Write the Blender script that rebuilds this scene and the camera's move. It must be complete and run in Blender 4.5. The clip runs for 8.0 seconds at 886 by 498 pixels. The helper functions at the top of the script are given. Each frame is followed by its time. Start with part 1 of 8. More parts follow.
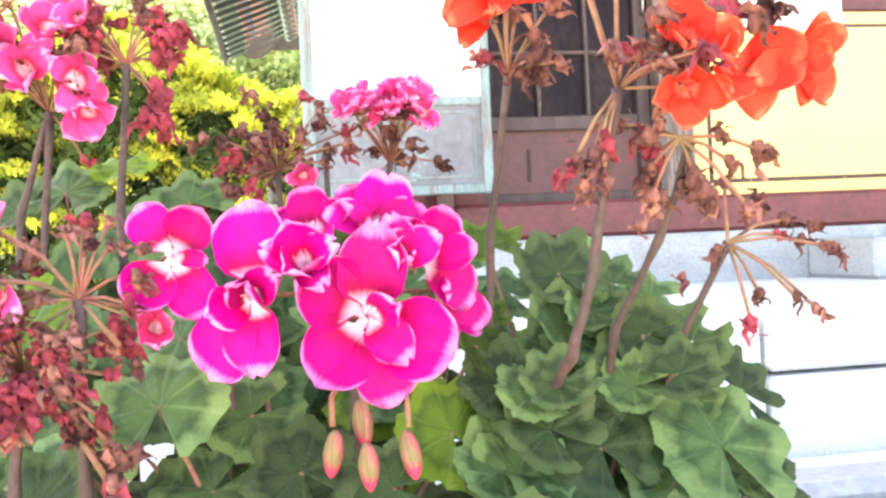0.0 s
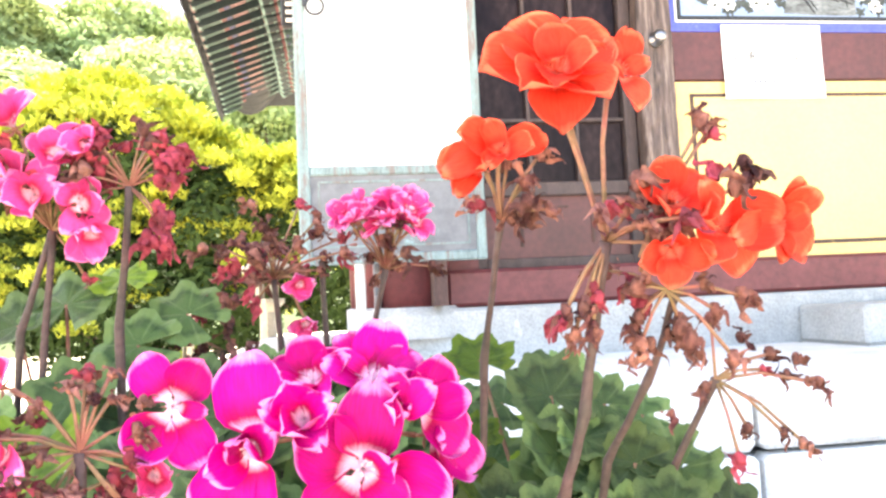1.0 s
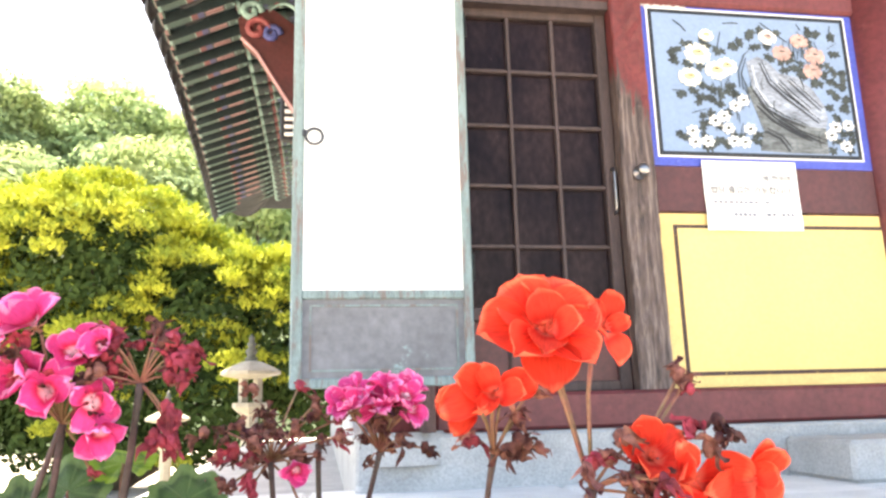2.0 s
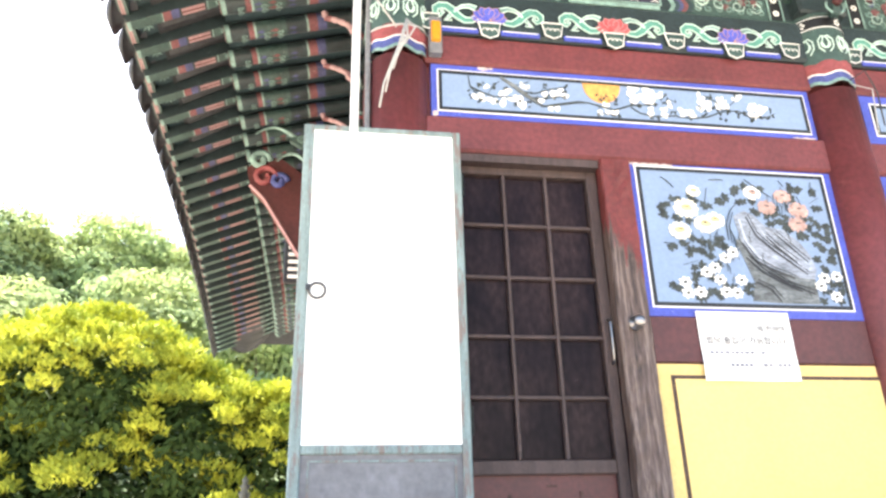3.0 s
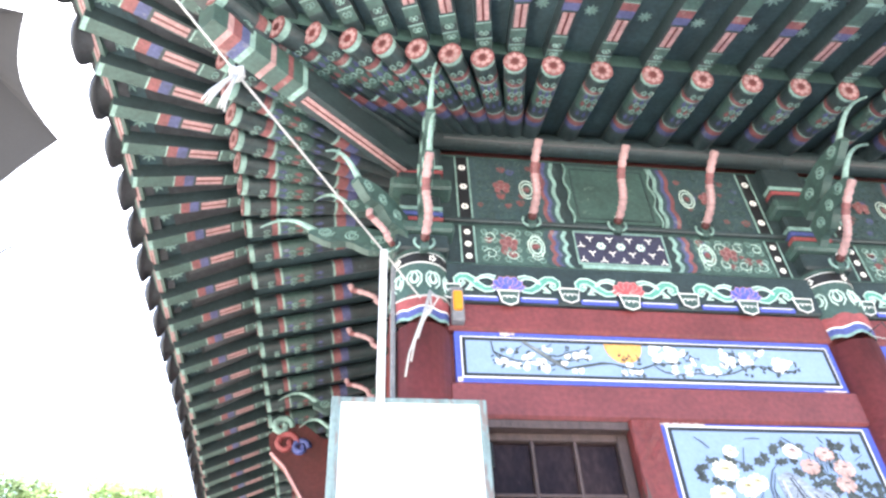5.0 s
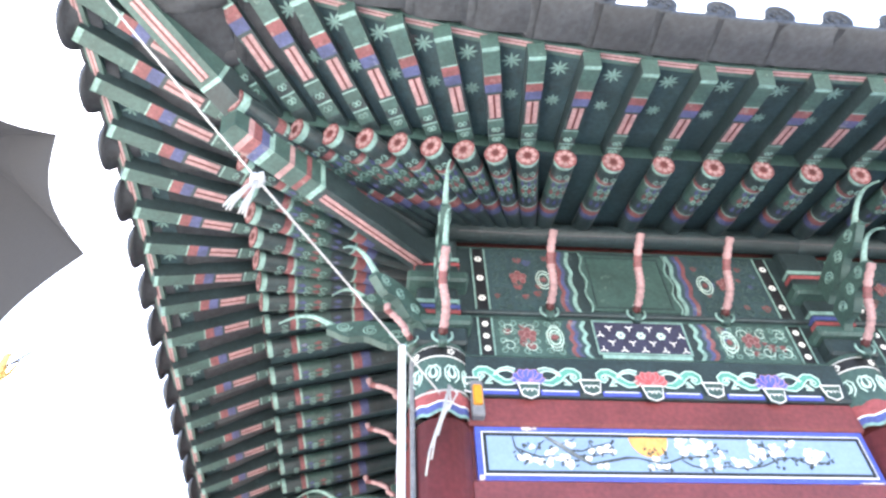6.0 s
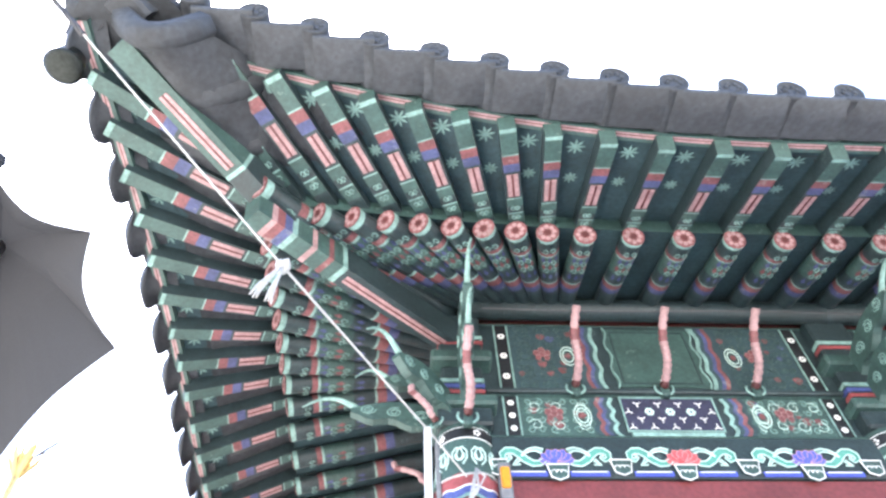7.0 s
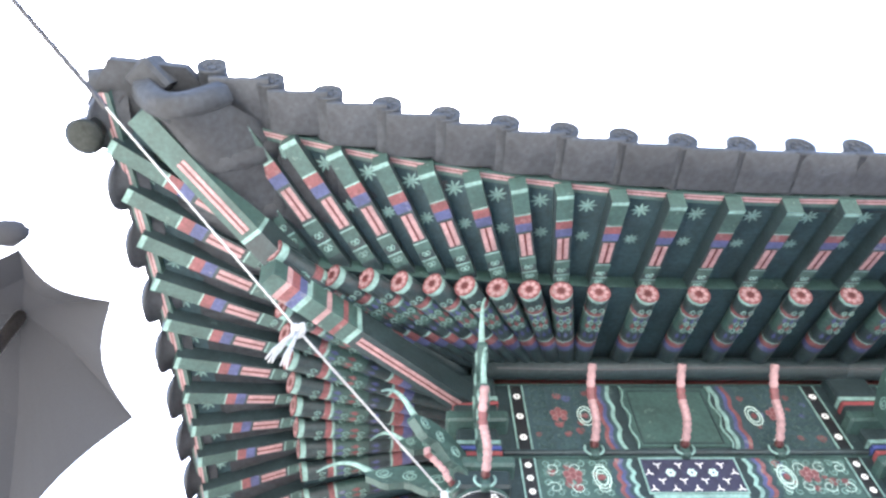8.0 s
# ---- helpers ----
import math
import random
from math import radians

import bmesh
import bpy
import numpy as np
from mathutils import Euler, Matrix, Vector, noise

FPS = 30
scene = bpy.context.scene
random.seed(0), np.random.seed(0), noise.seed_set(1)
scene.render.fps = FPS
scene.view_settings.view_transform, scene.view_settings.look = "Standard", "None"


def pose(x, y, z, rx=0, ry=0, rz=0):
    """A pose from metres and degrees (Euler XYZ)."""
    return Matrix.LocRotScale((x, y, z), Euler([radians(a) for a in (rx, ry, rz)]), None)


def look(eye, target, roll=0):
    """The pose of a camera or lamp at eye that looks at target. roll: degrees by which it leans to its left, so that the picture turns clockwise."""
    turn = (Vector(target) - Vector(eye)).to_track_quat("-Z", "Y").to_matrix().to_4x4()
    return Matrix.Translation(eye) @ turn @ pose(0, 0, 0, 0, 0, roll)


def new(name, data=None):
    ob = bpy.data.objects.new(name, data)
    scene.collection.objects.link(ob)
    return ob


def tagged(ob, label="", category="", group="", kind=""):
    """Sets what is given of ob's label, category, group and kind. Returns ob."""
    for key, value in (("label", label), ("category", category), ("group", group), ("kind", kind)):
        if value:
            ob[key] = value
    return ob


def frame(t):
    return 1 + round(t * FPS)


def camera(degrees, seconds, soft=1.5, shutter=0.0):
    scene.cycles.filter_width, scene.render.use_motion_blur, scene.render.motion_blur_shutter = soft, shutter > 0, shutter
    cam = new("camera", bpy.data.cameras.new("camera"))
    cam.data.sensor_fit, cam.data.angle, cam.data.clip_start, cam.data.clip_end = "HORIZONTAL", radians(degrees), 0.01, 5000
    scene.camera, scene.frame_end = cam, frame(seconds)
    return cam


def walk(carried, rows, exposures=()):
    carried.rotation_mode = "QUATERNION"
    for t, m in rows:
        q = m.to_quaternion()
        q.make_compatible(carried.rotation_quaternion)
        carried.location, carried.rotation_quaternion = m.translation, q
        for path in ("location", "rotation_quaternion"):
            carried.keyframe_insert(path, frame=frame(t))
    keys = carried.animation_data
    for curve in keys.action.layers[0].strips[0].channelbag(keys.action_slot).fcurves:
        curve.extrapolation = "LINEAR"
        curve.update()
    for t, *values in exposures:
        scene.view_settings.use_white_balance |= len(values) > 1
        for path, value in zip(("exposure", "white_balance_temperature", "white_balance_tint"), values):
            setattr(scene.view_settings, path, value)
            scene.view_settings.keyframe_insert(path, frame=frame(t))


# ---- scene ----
cam = camera(61.76, 8.0, soft=2.6)
PATH = [
    (0.0, pose(-1.1933, -2.4279, 1.0559, 90.426, 2.728, -7.444)),
    (0.5, pose(-1.1900, -2.4299, 1.0648, 91.707, 2.550, -7.613)),
    (1.0, pose(-1.1936, -2.4416, 1.1060, 94.243, 2.748, -7.977)),
    (1.5, pose(-1.1998, -2.4569, 1.1460, 97.664, 2.069, -8.612)),
    (3.0, pose(-1.2090, -2.5555, 1.2360, 112.003, 1.475, -9.066)),
    (3.5, pose(-1.2116, -2.5711, 1.2555, 117.337, 1.697, -8.568)),
    (4.0, pose(-1.2157, -2.5852, 1.2786, 122.360, 1.923, -7.938)),
    (4.5, pose(-1.2315, -2.5864, 1.2752, 127.205, 2.174, -7.474)),
    (6.0, pose(-1.2453, -2.6305, 1.3057, 137.880, 2.311, -5.079)),
    (6.5, pose(-1.2548, -2.6416, 1.3077, 140.848, 2.224, -4.010)),
    (7.0, pose(-1.2620, -2.6549, 1.3158, 143.621, 2.107, -3.058)),
    (7.5, pose(-1.2647, -2.6662, 1.3190, 146.128, 1.945, -2.337)),
    (8.0, pose(-1.2697, -2.6725, 1.3175, 148.043, 1.825, -1.824)),
]
EXPOSURES = [(0.0, 3.70, 7600, 10), (1.0, 3.70, 7700, 10), (1.5, 3.30, 7700, 10), (3.0, 2.98, 7000, 10), (4.5, 3.22, 6200, 10), (6.0, 3.18, 5700, 10), (8.0, 3.10, 5600, 10)]
walk(cam, PATH, EXPOSURES)

# ---- light ----
SUN_ELEV, SUN_AZ = radians(66), radians(-22)      # azimuth from +y towards +x
world = bpy.data.worlds.new("sky")
scene.world = world
world.use_nodes = True
wt = world.node_tree
sky = wt.nodes.new("ShaderNodeTexSky")
sky.sky_type = 'NISHITA'
sky.sun_disc = False
sky.sun_elevation = SUN_ELEV
sky.sun_rotation = SUN_AZ
sky.air_density, sky.dust_density, sky.ozone_density = 1.0, 3.0, 1.0
bg = wt.nodes["Background"]
bg.inputs["Strength"].default_value = 0.115
wt.links.new(sky.outputs["Color"], bg.inputs["Color"])
sun_data = bpy.data.lights.new("sun", 'SUN')
sun_data.energy, sun_data.angle, sun_data.color = 5.0, radians(0.5), (1.0, 0.95, 0.87)
sun = new("sun", sun_data)
sd = Vector((math.sin(SUN_AZ) * math.cos(SUN_ELEV), math.cos(SUN_AZ) * math.cos(SUN_ELEV), math.sin(SUN_ELEV)))
sun.matrix_world = look(sd * 40, (0, 0, 0))

# ---- materials ----


def mat(name, col, rough=0.6, var=0.25, scale=12.0, bump=0.15, bscale=60.0, col2=None, metal=0.0, rnd=0.0, trans=0.0, stretch=(1, 1, 1), wear=None, spec=0.5, sheen=0.0):
    """A surface with two scales of colour variation, fine relief, optional second wear colour and per-object variation."""
    m = bpy.data.materials.new(name)
    m.use_nodes = True
    nt = m.node_tree
    N, L = nt.nodes, nt.links
    b = N["Principled BSDF"]
    tc = N.new("ShaderNodeTexCoord")
    mp = N.new("ShaderNodeMapping")
    mp.inputs["Scale"].default_value = stretch
    L.new(tc.outputs["Object"], mp.inputs["Vector"])
    n1 = N.new("ShaderNodeTexNoise")
    n1.inputs["Scale"].default_value = scale
    n1.inputs["Detail"].default_value = 5
    n2 = N.new("ShaderNodeTexNoise")
    n2.inputs["Scale"].default_value = bscale
    n2.inputs["Detail"].default_value = 6
    L.new(mp.outputs["Vector"], n1.inputs["Vector"])
    L.new(mp.outputs["Vector"], n2.inputs["Vector"])
    c2 = col2 or tuple(max(0.0, c * (1 - var)) for c in col)
    mx = N.new("ShaderNodeMix")
    mx.data_type = 'RGBA'
    r1 = N.new("ShaderNodeMapRange")
    r1.inputs["From Min"].default_value, r1.inputs["From Max"].default_value = 0.35, 0.68
    L.new(n1.outputs["Fac"], r1.inputs["Value"])
    L.new(r1.outputs["Result"], mx.inputs[0])
    mx.inputs[6].default_value = (*col, 1)
    mx.inputs[7].default_value = (*c2, 1)
    hs = N.new("ShaderNodeHueSaturation")
    mr = N.new("ShaderNodeMapRange")
    mr.inputs["To Min"].default_value, mr.inputs["To Max"].default_value = 1 - var * 0.7, 1 + var * 0.7
    mr.inputs["From Min"].default_value, mr.inputs["From Max"].default_value = 0.3, 0.7
    L.new(n2.outputs["Fac"], mr.inputs["Value"])
    val = mr.outputs["Result"]
    if rnd:
        oi = N.new("ShaderNodeObjectInfo")
        rr = N.new("ShaderNodeMapRange")
        rr.inputs["To Min"].default_value, rr.inputs["To Max"].default_value = 1 - rnd, 1 + rnd
        L.new(oi.outputs["Random"], rr.inputs["Value"])
        mu = N.new("ShaderNodeMath")
        mu.operation = 'MULTIPLY'
        L.new(val, mu.inputs[0])
        L.new(rr.outputs["Result"], mu.inputs[1])
        val = mu.outputs["Value"]
    L.new(val, hs.inputs["Value"])
    L.new(mx.outputs[2], hs.inputs["Color"])
    out = hs.outputs["Color"]
    if wear:
        n3 = N.new("ShaderNodeTexNoise")
        n3.inputs["Scale"].default_value = wear[1]
        n3.inputs["Detail"].default_value = 8
        n3.inputs["Roughness"].default_value = 0.7
        L.new(mp.outputs["Vector"], n3.inputs["Vector"])
        w = N.new("ShaderNodeMapRange")
        w.inputs["From Min"].default_value, w.inputs["From Max"].default_value = wear[2], wear[2] + 0.06
        L.new(n3.outputs["Fac"], w.inputs["Value"])
        m2 = N.new("ShaderNodeMix")
        m2.data_type = 'RGBA'
        L.new(w.outputs["Result"], m2.inputs[0])
        L.new(out, m2.inputs[6])
        m2.inputs[7].default_value = (*wear[0], 1)
        out = m2.outputs[2]
    L.new(out, b.inputs["Base Color"])
    b.inputs["Roughness"].default_value = rough
    b.inputs["Metallic"].default_value = metal
    b.inputs["Specular IOR Level"].default_value = spec
    if bump:
        bp = N.new("ShaderNodeBump")
        bp.inputs["Strength"].default_value = bump
        bp.inputs["Distance"].default_value = 0.01
        L.new(n2.outputs["Fac"], bp.inputs["Height"])
        L.new(bp.outputs["Normal"], b.inputs["Normal"])
    if trans:
        t = N.new("ShaderNodeBsdfTranslucent")
        L.new(out, t.inputs["Color"])
        ms = N.new("ShaderNodeMixShader")
        ms.inputs[0].default_value = trans
        L.new(b.outputs["BSDF"], ms.inputs[1])
        L.new(t.outputs["BSDF"], ms.inputs[2])
        L.new(ms.outputs["Shader"], N["Material Output"].inputs["Surface"])
    return m


def petal_mat(name, base, blotch, main, edge, trans=0.35):
    """Petal colour runs along the petal, from its claw to its rim."""
    m = bpy.data.materials.new(name)
    m.use_nodes = True
    nt = m.node_tree
    N, L = nt.nodes, nt.links
    b = N["Principled BSDF"]
    uv = N.new("ShaderNodeTexCoord")
    sx = N.new("ShaderNodeSeparateXYZ")
    L.new(uv.outputs["UV"], sx.inputs["Vector"])
    ns = N.new("ShaderNodeTexNoise")
    ns.inputs["Scale"].default_value = 9
    mp = N.new("ShaderNodeMapping")
    mp.inputs["Scale"].default_value = (6, 0.7, 1)
    L.new(uv.outputs["UV"], mp.inputs["Vector"])
    L.new(mp.outputs["Vector"], ns.inputs["Vector"])
    ad = N.new("ShaderNodeMath")
    ad.operation = 'MULTIPLY_ADD'
    ad.inputs[1].default_value = 0.12
    L.new(ns.outputs["Fac"], ad.inputs[0])
    L.new(sx.outputs["Y"], ad.inputs[2])
    cr = N.new("ShaderNodeValToRGB")
    el = cr.color_ramp.elements
    el[0].position, el[0].color = 0.08, (*base, 1)
    el[1].position, el[1].color = 1.1, (*edge, 1)
    for p, c in ((0.24, base), (0.37, blotch), (0.60, main), (0.90, main)):
        e = el.new(min(p, 1.0))
        e.color = (*c, 1)
    # the rim pales along the sides too
    side = N.new("ShaderNodeMath")
    side.operation = 'SUBTRACT'
    side.inputs[1].default_value = 0.5
    L.new(sx.outputs["X"], side.inputs[0])
    sab = N.new("ShaderNodeMath")
    sab.operation = 'ABSOLUTE'
    L.new(side.outputs["Value"], sab.inputs[0])
    rim = N.new("ShaderNodeMapRange")
    rim.inputs["From Min"].default_value, rim.inputs["From Max"].default_value = 0.42, 0.5
    rim.inputs["To Max"].default_value = 0.20
    L.new(sab.outputs["Value"], rim.inputs["Value"])
    ar = N.new("ShaderNodeMath")
    L.new(ad.outputs["Value"], ar.inputs[0])
    L.new(rim.outputs["Result"], ar.inputs[1])
    L.new(ar.outputs["Value"], cr.inputs["Fac"])
    oi = N.new("ShaderNodeObjectInfo")
    rr = N.new("ShaderNodeMapRange")
    rr.inputs["To Min"].default_value, rr.inputs["To Max"].default_value = 0.66, 1.22
    L.new(oi.outputs["Random"], rr.inputs["Value"])
    hs = N.new("ShaderNodeHueSaturation")
    st = N.new("ShaderNodeTexNoise")
    st.inputs["Scale"].default_value = 11
    st.inputs["Detail"].default_value = 4
    mp3 = N.new("ShaderNodeMapping")
    mp3.inputs["Scale"].default_value = (2.6, 0.35, 1)
    L.new(uv.outputs["UV"], mp3.inputs["Vector"])
    L.new(mp3.outputs["Vector"], st.inputs["Vector"])
    sr = N.new("ShaderNodeMapRange")
    sr.inputs["From Min"].default_value, sr.inputs["From Max"].default_value = 0.32, 0.68
    sr.inputs["To Min"].default_value, sr.inputs["To Max"].default_value = 0.80, 1.16
    L.new(st.outputs["Fac"], sr.inputs["Value"])
    vm = N.new("ShaderNodeMath")
    vm.operation = 'MULTIPLY'
    L.new(rr.outputs["Result"], vm.inputs[0])
    L.new(sr.outputs["Result"], vm.inputs[1])
    L.new(vm.outputs["Value"], hs.inputs["Value"])
    L.new(cr.outputs["Color"], hs.inputs["Color"])
    L.new(hs.outputs["Color"], b.inputs["Base Color"])
    b.inputs["Roughness"].default_value = 0.6
    b.inputs["Specular IOR Level"].default_value = 0.15
    wv = N.new("ShaderNodeTexNoise")
    wv.inputs["Scale"].default_value = 14
    mp2 = N.new("ShaderNodeMapping")
    mp2.inputs["Scale"].default_value = (4, 0.5, 1)
    L.new(uv.outputs["UV"], mp2.inputs["Vector"])
    L.new(mp2.outputs["Vector"], wv.inputs["Vector"])
    bp = N.new("ShaderNodeBump")
    bp.inputs["Strength"].default_value = 0.25
    bp.inputs["Distance"].default_value = 0.002
    L.new(wv.outputs["Fac"], bp.inputs["Height"])
    L.new(bp.outputs["Normal"], b.inputs["Normal"])
    t = N.new("ShaderNodeBsdfTranslucent")
    L.new(hs.outputs["Color"], t.inputs["Color"])
    ms = N.new("ShaderNodeMixShader")
    ms.inputs[0].default_value = trans
    L.new(b.outputs["BSDF"], ms.inputs[1])
    L.new(t.outputs["BSDF"], ms.inputs[2])
    L.new(ms.outputs["Shader"], N["Material Output"].inputs["Surface"])
    return m


M_RED = mat("red_oxide_paint", (0.152, 0.034, 0.036), 0.55, 0.3, 4, 0.2, 45, wear=((0.24, 0.09, 0.075), 6, 0.66))
M_REDD = mat("dark_red_paint", (0.085, 0.02, 0.02), 0.5, 0.3, 5, 0.2, 50)
M_YEL = mat("ochre_plaster", (0.74, 0.56, 0.22), 0.8, 0.08, 3, 0.1, 80)
M_YELB = mat("ochre_border", (0.72, 0.53, 0.21), 0.8, 0.12, 5, 0.1, 80)
M_BLUE = mat("ultramarine_paint", (0.062, 0.088, 0.43), 0.6, 0.2, 7, 0.1, 70, wear=((0.5, 0.5, 0.6), 14, 0.70))
M_BLUED = mat("faded_blue_paint", (0.065, 0.085, 0.27), 0.6, 0.3, 9, 0.1, 70, wear=((0.14, 0.15, 0.25), 16, 0.62))
M_ROSED = mat("faded_rose_paint", (0.27, 0.065, 0.07), 0.6, 0.3, 9, 0.1, 70, wear=((0.30, 0.15, 0.14), 16, 0.64))
# Worn eave paints, muted so the lens veil is put into their colour.
M_ROSEW = mat("worn_veiled_rose_paint", (0.17, 0.062, 0.066), 0.65, 0.35, 11, 0.1, 70, wear=((0.20, 0.13, 0.125), 16, 0.58))
M_BLUEW = mat("worn_veiled_blue_paint", (0.060, 0.072, 0.165), 0.65, 0.35, 11, 0.1, 70, wear=((0.12, 0.13, 0.18), 16, 0.58))
M_PINKW = mat("worn_veiled_pink_paint", (0.33, 0.205, 0.21), 0.65, 0.3, 16, 0.06, 70, wear=((0.20, 0.14, 0.14), 20, 0.62))
M_SKYB = mat("pale_blue_paint", (0.21, 0.295, 0.44), 0.65, 0.1, 4, 0.08, 80)
M_WHITE = mat("white_paint", (0.78, 0.78, 0.76), 0.65, 0.06, 9, 0.05, 60)
M_PAPER = mat("white_paper", (0.82, 0.82, 0.80), 0.85, 0.03, 5, 0.06, 30)
M_BLACK = mat("black_paint", (0.012, 0.013, 0.016), 0.5, 0.4, 12, 0.1, 80)
M_INK = mat("grey_ink", (0.022, 0.024, 0.034), 0.8, 0.3, 40, 0, 80)
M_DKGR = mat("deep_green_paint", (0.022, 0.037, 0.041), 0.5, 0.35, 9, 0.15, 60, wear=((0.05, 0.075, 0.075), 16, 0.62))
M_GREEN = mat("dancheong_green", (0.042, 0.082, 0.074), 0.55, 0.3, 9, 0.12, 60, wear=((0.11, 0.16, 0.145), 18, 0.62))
M_MINT = mat("pale_green_line", (0.21, 0.34, 0.31), 0.6, 0.35, 14, 0.05, 60)
M_MINTL = mat("white_green_outline", (0.52, 0.68, 0.62), 0.6, 0.15, 14, 0.05, 60)
M_ROSE = mat("rose_paint", (0.40, 0.085, 0.09), 0.6, 0.25, 12, 0.08, 60)
M_PINK = mat("pale_pink_paint", (0.47, 0.27, 0.28), 0.6, 0.2, 14, 0.05, 60)
M_ORANGE = mat("orange_paint", (0.72, 0.37, 0.10), 0.6, 0.3, 14, 0.05, 60)
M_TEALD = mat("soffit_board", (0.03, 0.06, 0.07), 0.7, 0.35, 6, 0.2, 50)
M_TILE = mat("grey_roof_tile", (0.036, 0.040, 0.047), 0.75, 0.35, 8, 0.4, 40, rnd=0.2)
M_WOOD = mat("weathered_wood", (0.085, 0.044, 0.036), 0.8, 0.5, 5, 0.5, 60, stretch=(8, 8, 1), wear=((0.30, 0.25, 0.22), 7, 0.63))
M_DOOR = mat("dark_brown_door", (0.072, 0.047, 0.044), 0.65, 0.4, 6, 0.3, 60, stretch=(6, 6, 1), wear=((0.15, 0.10, 0.09), 12, 0.64))
M_LEAFFR = mat("worn_teal_frame", (0.20, 0.27, 0.27), 0.7, 0.35, 6, 0.3, 60, stretch=(6, 6, 1), wear=((0.16, 0.13, 0.12), 5, 0.52))
M_LEAFPN = mat("grey_worn_panel", (0.17, 0.175, 0.19), 0.7, 0.25, 4, 0.15, 40, wear=((0.22, 0.33, 0.33), 5, 0.63))
M_STONE = mat("granite", (0.74, 0.72, 0.69), 0.85, 0.2, 6, 0.35, 140, rnd=0.08)
M_STONEG = mat("grey_granite", (0.44, 0.44, 0.43), 0.85, 0.25, 6, 0.4, 140, wear=((0.5, 0.5, 0.49), 9, 0.62))
M_GROUND = mat("sandy_ground", (0.46, 0.41, 0.34), 0.95, 0.25, 1.2, 0.5, 70)
M_CONC = mat("planter_concrete", (0.36, 0.36, 0.36), 0.9, 0.2, 5, 0.3, 90)
M_SOIL = mat("soil", (0.06, 0.045, 0.035), 1.0, 0.5, 20, 0.8, 90)
M_ROPE = mat("white_rope", (0.48, 0.48, 0.47), 0.85, 0.2, 60, 0.5, 400)
M_STEEL = mat("brushed_steel", (0.36, 0.34, 0.33), 0.35, 0.2, 30, 0.05, 200, metal=1.0)
M_WIRE = mat("dark_wire", (0.03, 0.03, 0.035), 0.5, 0.2, 30, 0, 60)
M_BRONZE = mat("dark_bronze", (0.024, 0.028, 0.026), 0.5, 0.4, 25, 0.2, 90, metal=0.7)
M_AMBER = mat("amber_lens", (0.85, 0.36, 0.03), 0.3, 0.15, 40, 0.1, 150, trans=0.3)
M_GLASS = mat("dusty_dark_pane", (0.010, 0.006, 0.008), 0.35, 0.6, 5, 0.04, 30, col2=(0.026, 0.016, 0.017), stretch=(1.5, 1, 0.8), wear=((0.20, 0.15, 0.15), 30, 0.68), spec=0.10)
M_FABRIC = mat("grey_parasol_cloth", (0.032, 0.033, 0.038), 0.95, 0.12, 3, 0.1, 300, trans=0.05)
M_STRAW = mat("golden_straw", (0.58, 0.42, 0.16), 0.8, 0.3, 40, 0.2, 120)
M_LEAF = mat("geranium_leaf", (0.075, 0.16, 0.045), 0.5, 0.35, 25, 0.35, 130, rnd=0.3, trans=0.25, col2=(0.05, 0.11, 0.045))
M_LEAFY = mat("young_geranium_leaf", (0.17, 0.27, 0.03), 0.5, 0.3, 25, 0.3, 130, rnd=0.25, trans=0.35)
M_STEM = mat("geranium_stem", (0.058, 0.046, 0.040), 0.6, 0.3, 40, 0.2, 200, col2=(0.085, 0.050, 0.050), spec=0.2)
M_PEDI = mat("pale_pedicel", (0.18, 0.125, 0.065), 0.6, 0.3, 60, 0.1, 200, col2=(0.24, 0.085, 0.075), spec=0.2)
M_DRY = mat("withered_petal", (0.052, 0.014, 0.018), 0.8, 0.5, 60, 0.5, 260, rnd=0.45, col2=(0.25, 0.11, 0.085), spec=0.2)
M_DRYP = mat("fading_pink_petal", (0.36, 0.05, 0.08), 0.7, 0.4, 60, 0.4, 260, rnd=0.35, col2=(0.16, 0.03, 0.04), trans=0.25, spec=0.2)
M_BUD = mat("bud_green", (0.13, 0.15, 0.05), 0.5, 0.3, 130, 0.15, 200, col2=(0.36, 0.06, 0.10), spec=0.2, stretch=(2.2, 2.2, 0.35))
P_PINK = petal_mat("magenta_petal", (0.86, 0.52, 0.70), (0.40, 0.0, 0.07), (0.52, 0.0, 0.19), (0.86, 0.22, 0.57), 0.16)
P_RED = petal_mat("scarlet_petal", (0.70, 0.12, 0.08), (0.62, 0.02, 0.012), (0.80, 0.055, 0.030), (0.88, 0.16, 0.09), 0.32)
P_ROSE = petal_mat("rose_petal", (0.85, 0.5, 0.6), (0.6, 0.03, 0.1), (0.78, 0.07, 0.28), (0.86, 0.28, 0.55))
M_STAMEN = mat("white_stamen", (0.80, 0.55, 0.66), 0.6, 0.1, 40, 0, 60)
M_STAMENR = mat("scarlet_stamen", (0.62, 0.06, 0.03), 0.6, 0.1, 40, 0, 60)
# Bush in two leaf colours: sunlit shoots, and inner leaves darkened for shade.
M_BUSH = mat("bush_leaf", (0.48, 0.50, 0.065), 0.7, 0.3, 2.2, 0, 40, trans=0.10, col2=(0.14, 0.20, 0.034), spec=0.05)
M_BUSHIN = mat("shaded_bush_leaf", (0.045, 0.075, 0.022), 0.8, 0.4, 3, 0, 40, spec=0.05)
M_TREE = mat("hill_tree_leaf", (0.36, 0.43, 0.19), 0.6, 0.3, 0.25, 0, 40, rnd=0.22, trans=0.4, col2=(0.22, 0.31, 0.17), spec=0.03)
M_BARK = mat("bark", (0.11, 0.08, 0.055), 0.9, 0.4, 10, 0.6, 60)


